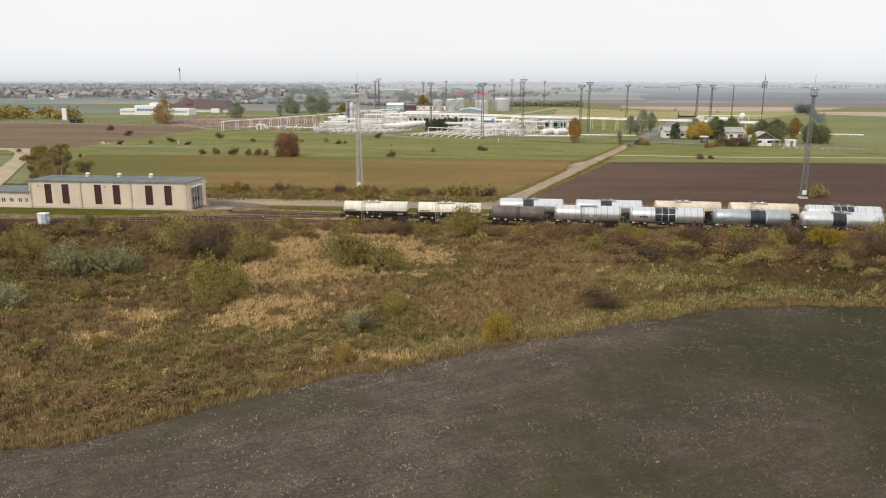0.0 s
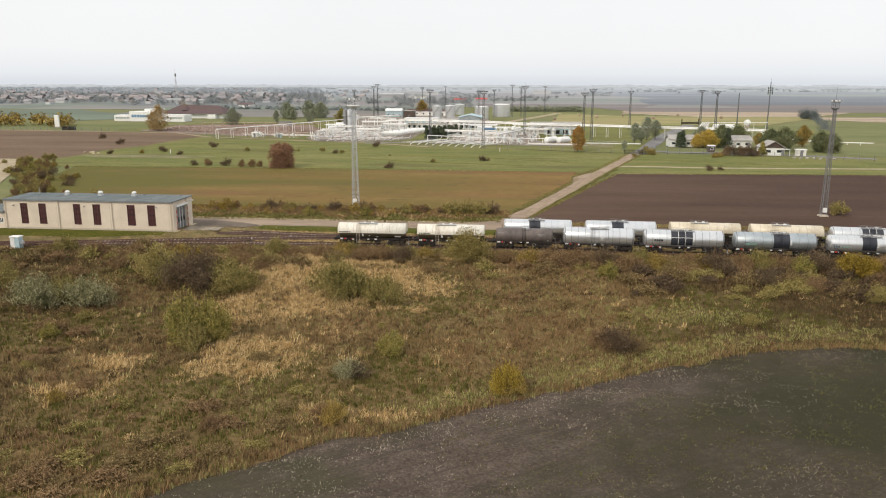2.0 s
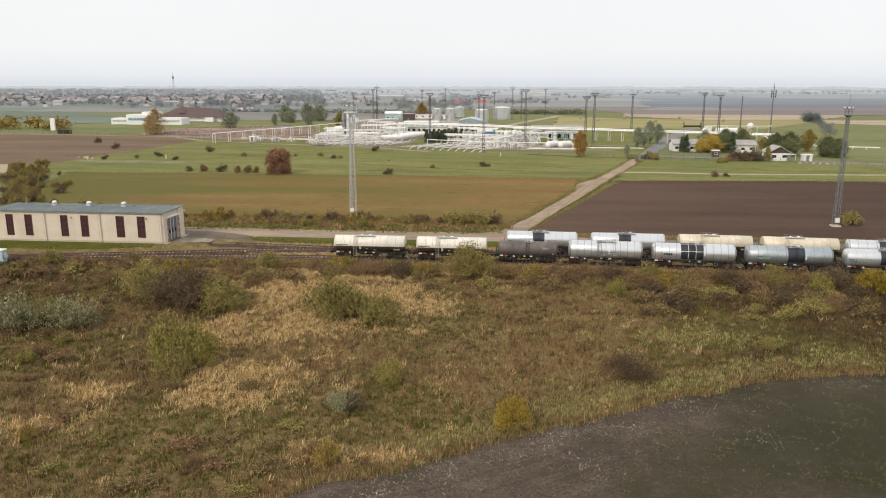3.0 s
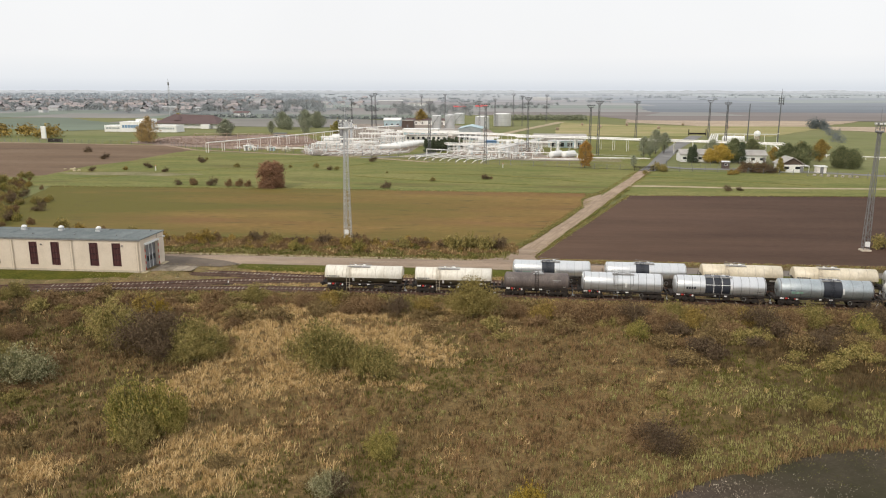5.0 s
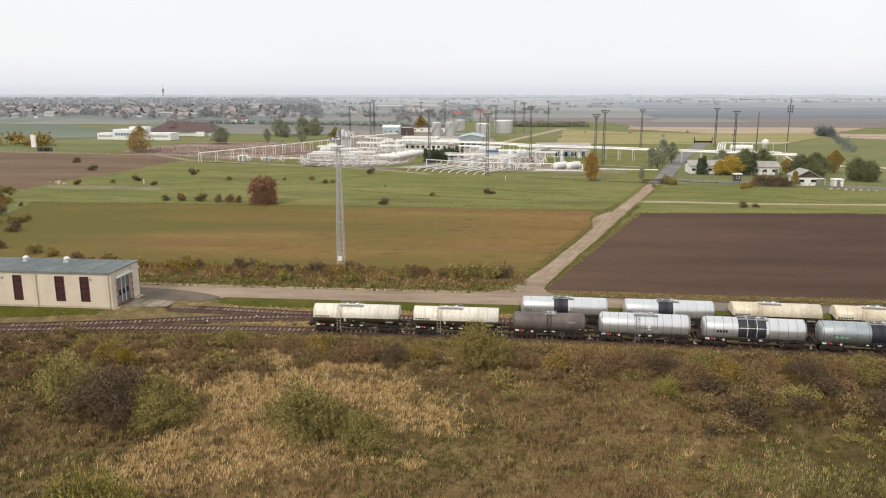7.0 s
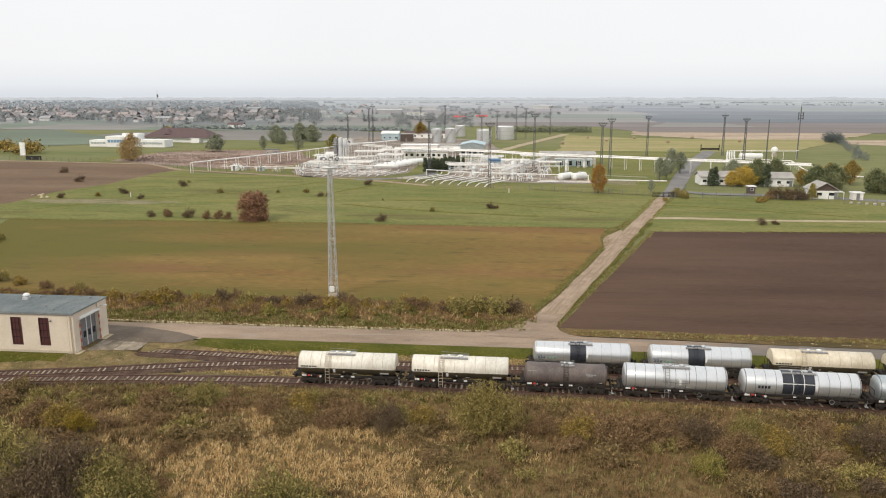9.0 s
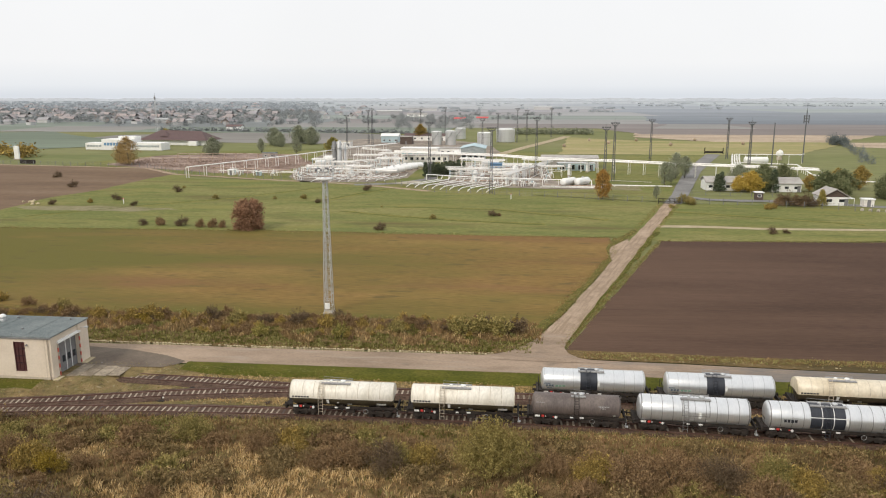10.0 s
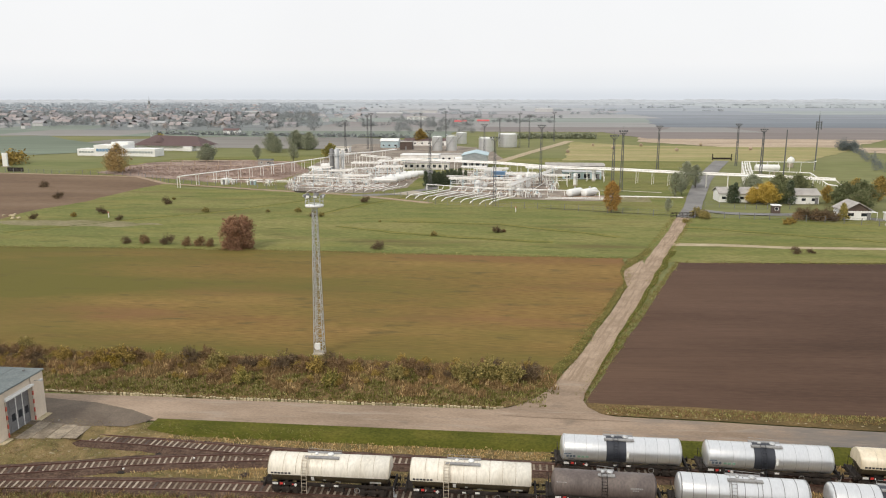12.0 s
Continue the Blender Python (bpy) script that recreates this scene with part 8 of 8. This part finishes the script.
# ---- trees round the plant ----
MODELS.update({
    "redtree": tree_model("tree", M_TREERED, 8.0, 3.6, 0.1, 620, 22, 0.22, "block"),
    "ochretree": tree_model("tree", M_LEAF_OCHRE, 11.0, 5.0, 1.2, 210, 20, 0.24),
    "orangecol": tree_model("tree", M_LEAF_BRIGHT, 9.2, 2.3, 1.0, 220, 24, 0.18, "column"),
    "muted": tree_model("tree", M_LEAF_MUTED, 8.0, 4.8, 0.8, 280, 24, 0.26),
    "green": tree_model("tree", M_LEAF_GREEN, 7.4, 4.6, 0.9, 280, 24, 0.25),
    "birch": tree_model("tree", M_LEAF_MUTED, 10.0, 3.4, 2.0, 170, 22, 0.2),
    "yellowtree": tree_model("tree", M_LEAF_GLOW, 6.4, 4.2, 1.0, 220, 24, 0.22),
    "orangetree": tree_model("tree", M_LEAF_ORANGE, 11.0, 5.0, 1.6, 260, 24, 0.28),
    "fir": tree_model("tree", M_LEAF_FIR, 5.0, 1.3, 0.3, 90, 18, 0.22, "cone"),
    "limecone": tree_model("tree", M_LEAF_LIME, 5.5, 1.9, 0.8, 90, 18, 0.26, "cone"),
    "limetree": tree_model("tree", M_LEAF_LIME, 7.0, 3.8, 1.4, 120, 18, 0.34),
})
TREE_WORDS = {"redtree": "round rusty red autumn tree on the meadow", "orangecol": "narrow orange-leaved autumn tree by the fence", "green": "dark green leafy tree by the buildings", "muted": "grey-green leafy tree on the plain", "birch": "thin grey-green leaved birch by the plant road",
              "yellowtree": "bright yellow autumn tree before the building", "orangetree": "tall orange brown autumn tree", "ochretree": "broad yellowish brown autumn tree", "fir": "small dark green fir tree in a row", "limecone": "yellow-green cone-shaped tree by the gatehouse", "limetree": "yellow-green leafy tree near the plant"}
for m, x, y, sc in (("redtree", -66.2, 223, 0.86), ("orangecol", 26.9, 285.5, 1.0), ("birch", 53.2, 322, 0.85), ("birch", 57.0, 329, 0.6), ("birch", 62.4, 347, 1.0), ("birch", 66.5, 350, 0.85), ("birch", 44.2, 288, 0.42), ("yellowtree", 79.6, 308.6, 1.0), ("yellowtree", 75.5, 309, 0.75),
                    ("fir", 70.0, 309.6, 1.3), ("fir", 68.6, 310, 1.15), ("green", 84.5, 311, 0.85), ("fir", 87, 309, 1.5), ("green", 89, 325, 1.0), ("green", 96, 327, 1.0), ("muted", 83, 335, 0.8), ("green", 91, 322, 0.8), ("green", 101, 302, 1.0), ("green", 107, 304, 1.05), ("green", 104, 296, 0.8), ("orangetree", 119, 318, 0.72), ("orangetree", 114, 324, 0.6), ("green", 117.5, 296, 0.95),
                    ("orangetree", 100, 312, 0.5), ("limecone", 90.4, 276.6, 0.85), ("green", 120, 292, 0.85), ("ochretree", -184, 384, 1.15), ("ochretree", -190, 389, 0.85), ("muted", -168, 446, 1.1), ("birch", -122, 452, 0.9), ("limetree", -104, 462, 1.2), ("birch", -145, 460, 0.8), ("muted", -160, 530, 1.3), ("muted", -148, 545, 1.4), ("muted", -152, 515, 1.0), ("muted", -138, 540, 1.3),
                    ("orangetree", -70, 590, 1.0), ("limetree", -250, 560, 1.2)):
    plant(m, x, y, sc, "trees of the plain", TREE_WORDS[m], category="tree")
for k in range(9):
    plant("fir", -37 + 1.5 * k, 346.5 + 2.0 * k, 0.95 + 0.2 * float(rng.uniform()), "row of firs", TREE_WORDS["fir"], category="tree")
    plant("fir", -34.5 + 1.5 * k, 344 + 2.0 * k, 0.85 + 0.2 * float(rng.uniform()), "row of firs", TREE_WORDS["fir"], category="tree")
for x, y, m, sc in ((78.5, 276.6, "rust", 1.4), (80.8, 276, "dark", 1.5), (83, 275.8, "rust", 1.5), (85.2, 275.2, "dark", 1.4), (87, 276, "dark", 1.2), (72, 268, "orange", 0.9), (74.5, 270, "orange", 0.8), (50.6, 278.6, "olive", 1.1), (52.6, 279.4, "olive", 0.8)):
    plant(m, x, y, sc, "shrubs by the gatehouse")

# ---- distant buildings and town ----
school = thing("white_hall", -238, 482, 0, "white flat-roofed modern hall with blue window bands", "building", rz=-4)
for x, w, h, d in ((-17, 14, 4.0, 9), (-2.5, 19, 6.4, 12), (15.5, 22, 4.4, 10)):
    part("wing", Shape().box(x, 0, 0, w, d, h, chamfer=0.1), M_WHITEPAINT, school)
    part("window_band", Shape().box(x, -d / 2 - 0.05, h * 0.42, w * 0.86, 0.12, h * 0.26), M_BLUE if h > 6 else M_ALUBLUE, school, "blue glass window band")
    for k in range(int(w / 2)):
        part("mullion", Shape().box(x - w * 0.42 + k * 1.95, -d / 2 - 0.12, h * 0.42, 0.25, 0.08, h * 0.26), M_WHITEPAINT, school)
part("upper_storey", Shape().box(2, 2, 6.4, 11, 7, 1.6, chamfer=0.1), M_WHITEPAINT, school)
lodge = thing("brown_roofed_hall", -226, 532, 0, "large hall under a wide brown tiled roof", "building", rz=-6)
part("wall", Shape().box(0, 0, 0, 46, 18, 3.4), M_WHITEPAINT, lodge)
part("roof", Shape().add([(-25, -11, 3.2), (25, -11, 3.2), (25, 11, 3.2), (-25, 11, 3.2), (-14, 0, 9.4), (16, 0, 8.8)], [(0, 1, 5, 4), (1, 2, 5), (2, 3, 4, 5), (3, 0, 4), (3, 2, 1, 0)]), M_TILEROOF, lodge, "brown tiled hipped roof")
part("turret_roof", Shape().lathe([(4.2, 5.5), (0.001, 9.0)], (-8, -4, 0), "z", 8), M_TILEROOF, lodge)
part("porch", Shape().box(16, -11, 0, 6, 4, 3.0), M_WHITEPAINT, lodge)
pillar = thing("white_pillar", -256, 407, 0, "plain white upright slab beside the gate", "pillar")
part("slab", Shape().box(0, 0, 0, 2.6, 1.0, 7.0, chamfer=0.1), M_WHITEPAINT, pillar)
part("plinth", Shape().box(0, 0, 0, 3.6, 2.0, 0.5), M_CONCRETE, pillar)
back_gate = thing("yard_gate", -236, 386, 0, "dark low steel gate in the fence", "gate")
part("gate_frame", Shape().box(0, 0, 0, 8, 0.2, 1.9), M_UNDER, back_gate)
tower = thing("radio_tower", -249.5, 547, 0, "tall slim pale lattice radio tower", "tower")
lattice(tower, 31, 1.4, 0.5, 16, 0.07, 0.03, M_GALV)
part("antenna_head", Shape().lathe([(0.3, 29.5), (0.6, 29.8), (0.6, 31.4), (0.3, 31.7)], n=10), M_DARKSTEEL, tower)
part("tip", Shape().rod((0, 0, 31), (0, 0, 34.5), 0.12, 6, 0.05), M_DARKSTEEL, tower)

# distant sheds
for x, y, w, d, h, wall, roof, lab in (
    (-69.7, 978, 14, 10, 3.6, M_TOWNWALL, M_REDROOF, "distant hall with a bright red roof"), (-42, 980, 14, 10, 4.4, M_TOWNWALL, M_REDROOF, "distant hall with a bright red roof"),
    (-206, 1620, 80, 14, 5, M_TOWNWALL, M_TOWNWALL, "distant long white shed"), (-228, 1393, 46, 12, 4, M_TOWNWALL, M_TOWNWALL, "distant long white shed"), (-150, 1180, 30, 10, 3.4, M_WHITEPAINT, M_SLATE, "distant long pale shed"), (-480, 1400, 34, 14, 6, M_TOWNWALL, M_TOWNWALL, "distant long white hall"),
    (-420, 905, 18, 10, 4, M_TOWNWALL, M_TOWNWALL, "white hall at the edge of town"), (-385, 900, 16, 7, 3.4, M_TOWNWALL, M_TOWNWALL, "low white hall at the edge of town"), (60, 1750, 40, 14, 6, M_TOWNWALL, M_TOWNWALL, "distant white farm hall"), (-260, 720, 14, 8, 4, M_WHITEPAINT, M_TILEROOF, "distant house on the plain"),
):
    building(x, y, w, d, h, wall, roof, lab, "gable", 1.6, 0, name="far_hall", category="hall", door=False)

# the town: plain houses with pitched roofs
town_src = []
for k, (w, d, h, rise, along) in enumerate(((12, 9, 4.0, 3.4, "x"), (9, 11, 4.6, 3.8, "y"), (14, 9, 3.6, 3.0, "x"))):
    t = thing("town_house", -480 - 40 * k, 1010 + 30 * k, 0, "distant town house with a pitched roof", "house", "houses of the town")
    part("wall", Shape().box(0, 0, 0, w, d, h), M_TOWNWALL, t)
    part("roof", Shape().gable(0, 0, h, w, d, rise, 0.5, 0.2, along), M_TOWNROOF, t)
    part("chimney", Shape().box(w * 0.2, 0.6, h + rise * 0.6, 0.8, 0.8, rise * 0.7), M_TOWNROOF, t)
    town_src.append(t)
count = 0
while count < 360:
    y = float(rng.triangular(820, 1000, 2700))
    x = float(rng.uniform(-0.76, -0.20)) * (y - 60)
    if x > -0.33 * (y - 60) and rng.uniform() < 0.8:
        continue
    copy_thing(town_src[count % 3], pose(x, y, 0, 0, 0, float(rng.choice([0, 90, 20, -15, 70]))) @ Matrix.Scale(float(rng.uniform(0.6, 1.0)), 4))
    count += 1


def woods(name, spots, label, material, leaf=1.2, each=26, wide=1.5):
    """Far trees: ragged leaf clumps, too many to count."""
    c = []
    for x, y, h, r in spots:
        for _ in range(5):
            c.append((x + rng.normal(0, r * 0.45), y + rng.normal(0, r * 0.45), h * rng.uniform(0.3, 0.85)))
    q = leaf_quads(c, each, np.array([wide, wide, 1.3]), leaf)
    q[:, :, 2] = np.maximum(q[:, :, 2], 0.0)
    return tagged(part(name, quads(name, q, material), None), label, "trees", kind="stuff")


town_near, town_far, town_rust, grey_trees = [], [], [], []
for k in range(2600):
    y = float(rng.triangular(790, 1000, 3600))
    spot = (float(rng.uniform(-0.80, -0.27)) * (y - 60), y, float(rng.uniform(3, 8)), float(rng.uniform(2.0, 4.5)))
    (town_far if y > 1500 else town_rust if k % 9 == 0 else town_near).append(spot)
for _ in range(60):
    y = float(rng.uniform(750, 1100))
    grey_trees.append((float(rng.uniform(-0.17, -0.06)) * (y - 60), y, float(rng.uniform(4.5, 7.5)), float(rng.uniform(2, 4))))
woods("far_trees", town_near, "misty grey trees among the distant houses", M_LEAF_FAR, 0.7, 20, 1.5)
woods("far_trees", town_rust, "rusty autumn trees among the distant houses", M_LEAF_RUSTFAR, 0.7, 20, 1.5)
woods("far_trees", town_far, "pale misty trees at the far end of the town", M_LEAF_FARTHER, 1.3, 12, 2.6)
woods("far_trees", [(210 + float(rng.normal(0, 3.5)), 562 + float(rng.normal(0, 3)), float(rng.uniform(3.5, 7)), 2.2) for _ in range(9)], "bluish grey copse beside the reeds", M_LEAF_COPSE, 0.32, 110, 1.0)
woods("far_trees", grey_trees, "haze-grey trees behind the gas plant", M_LEAF_FAR, 0.3, 110)
belt = [(x, 684 + 0.05 * x + float(rng.normal(0, 2)), float(rng.uniform(2.4, 3.4)), 2.0) for x in np.arange(-8, 64, 1.8)]
woods("far_hedge", belt, "dark green hedge behind the meadow", M_LEAF_MUTED, 0.7, 24)
hedge_w = [(-330 + 3.4 * k, 720 - 0.55 * k + float(rng.normal(0, 3)), float(rng.uniform(0.6, 1.7)), 2) for k in range(0, 75, 2)]
woods("far_hedge", hedge_w, "brownish far hedgerow across the fields", M_LEAF_FAR, 0.9, 24)
wood_w = [(float(rng.uniform(-330, -210)), float(rng.uniform(410, 440)), float(rng.uniform(4, 7)), 3) for _ in range(60)]
woods("far_wood", [(x, y, h, r) for x, y, h, r in wood_w if x < -262], "autumn orange young wood", M_LEAF_ORANGE, 0.7, 26)
ditch = [(227 - 58 * f + float(rng.normal(0, 2)), 592 - 171 * f, 0.8, 1.0) for f in np.linspace(0, 1, 50)]
woods("far_hedge", ditch, "dark scrub along a ditch", M_LEAF_COPSE, 0.22, 30, 0.7)
lines_near, lines_far = [], []
for y0, x0, x1, n in ((930, -260, -20, 34), (1080, -330, 20, 44), (1270, -420, 60, 40), (1520, -520, 200, 70), (1850, -800, 500, 90), (2300, -1100, 1900, 170), (2900, -1500, 2300, 240)):
    c0, run = 0.0, 1
    for k in range(n):
        if k % run == 0:
            c0, run = float(rng.uniform(x0, x1)), int(rng.integers(3, 14))
        (lines_near if y0 < 1400 else lines_far).append((c0 + float(rng.normal(0, 0.012 * y0)), y0 + float(rng.normal(0, 25)), float(rng.uniform(1.2, 5.0)), 3 if y0 < 1400 else 5))
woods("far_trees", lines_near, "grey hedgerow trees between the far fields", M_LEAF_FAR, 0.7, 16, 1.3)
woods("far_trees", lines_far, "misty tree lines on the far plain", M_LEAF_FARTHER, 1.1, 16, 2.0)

# farthest rim of woods against the sky, with haze painted in as mist-blue base colour
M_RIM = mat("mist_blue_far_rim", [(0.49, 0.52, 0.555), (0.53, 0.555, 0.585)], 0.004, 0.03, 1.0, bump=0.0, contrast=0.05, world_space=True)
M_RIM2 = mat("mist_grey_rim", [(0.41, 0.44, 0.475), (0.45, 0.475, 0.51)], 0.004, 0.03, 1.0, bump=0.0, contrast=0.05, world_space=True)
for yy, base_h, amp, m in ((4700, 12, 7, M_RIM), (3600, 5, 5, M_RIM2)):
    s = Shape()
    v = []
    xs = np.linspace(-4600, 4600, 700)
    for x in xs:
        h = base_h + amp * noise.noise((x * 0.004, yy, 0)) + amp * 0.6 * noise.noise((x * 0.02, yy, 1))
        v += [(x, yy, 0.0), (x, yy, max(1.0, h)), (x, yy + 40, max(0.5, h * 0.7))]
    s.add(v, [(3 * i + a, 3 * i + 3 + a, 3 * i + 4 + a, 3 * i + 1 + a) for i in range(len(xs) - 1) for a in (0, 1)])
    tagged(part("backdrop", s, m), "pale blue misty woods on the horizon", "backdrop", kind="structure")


# drop unused shrub models
for k, src in MODELS.items():
    if k not in used:
        for o in (*src.children_recursive, src):
            bpy.data.objects.remove(o)
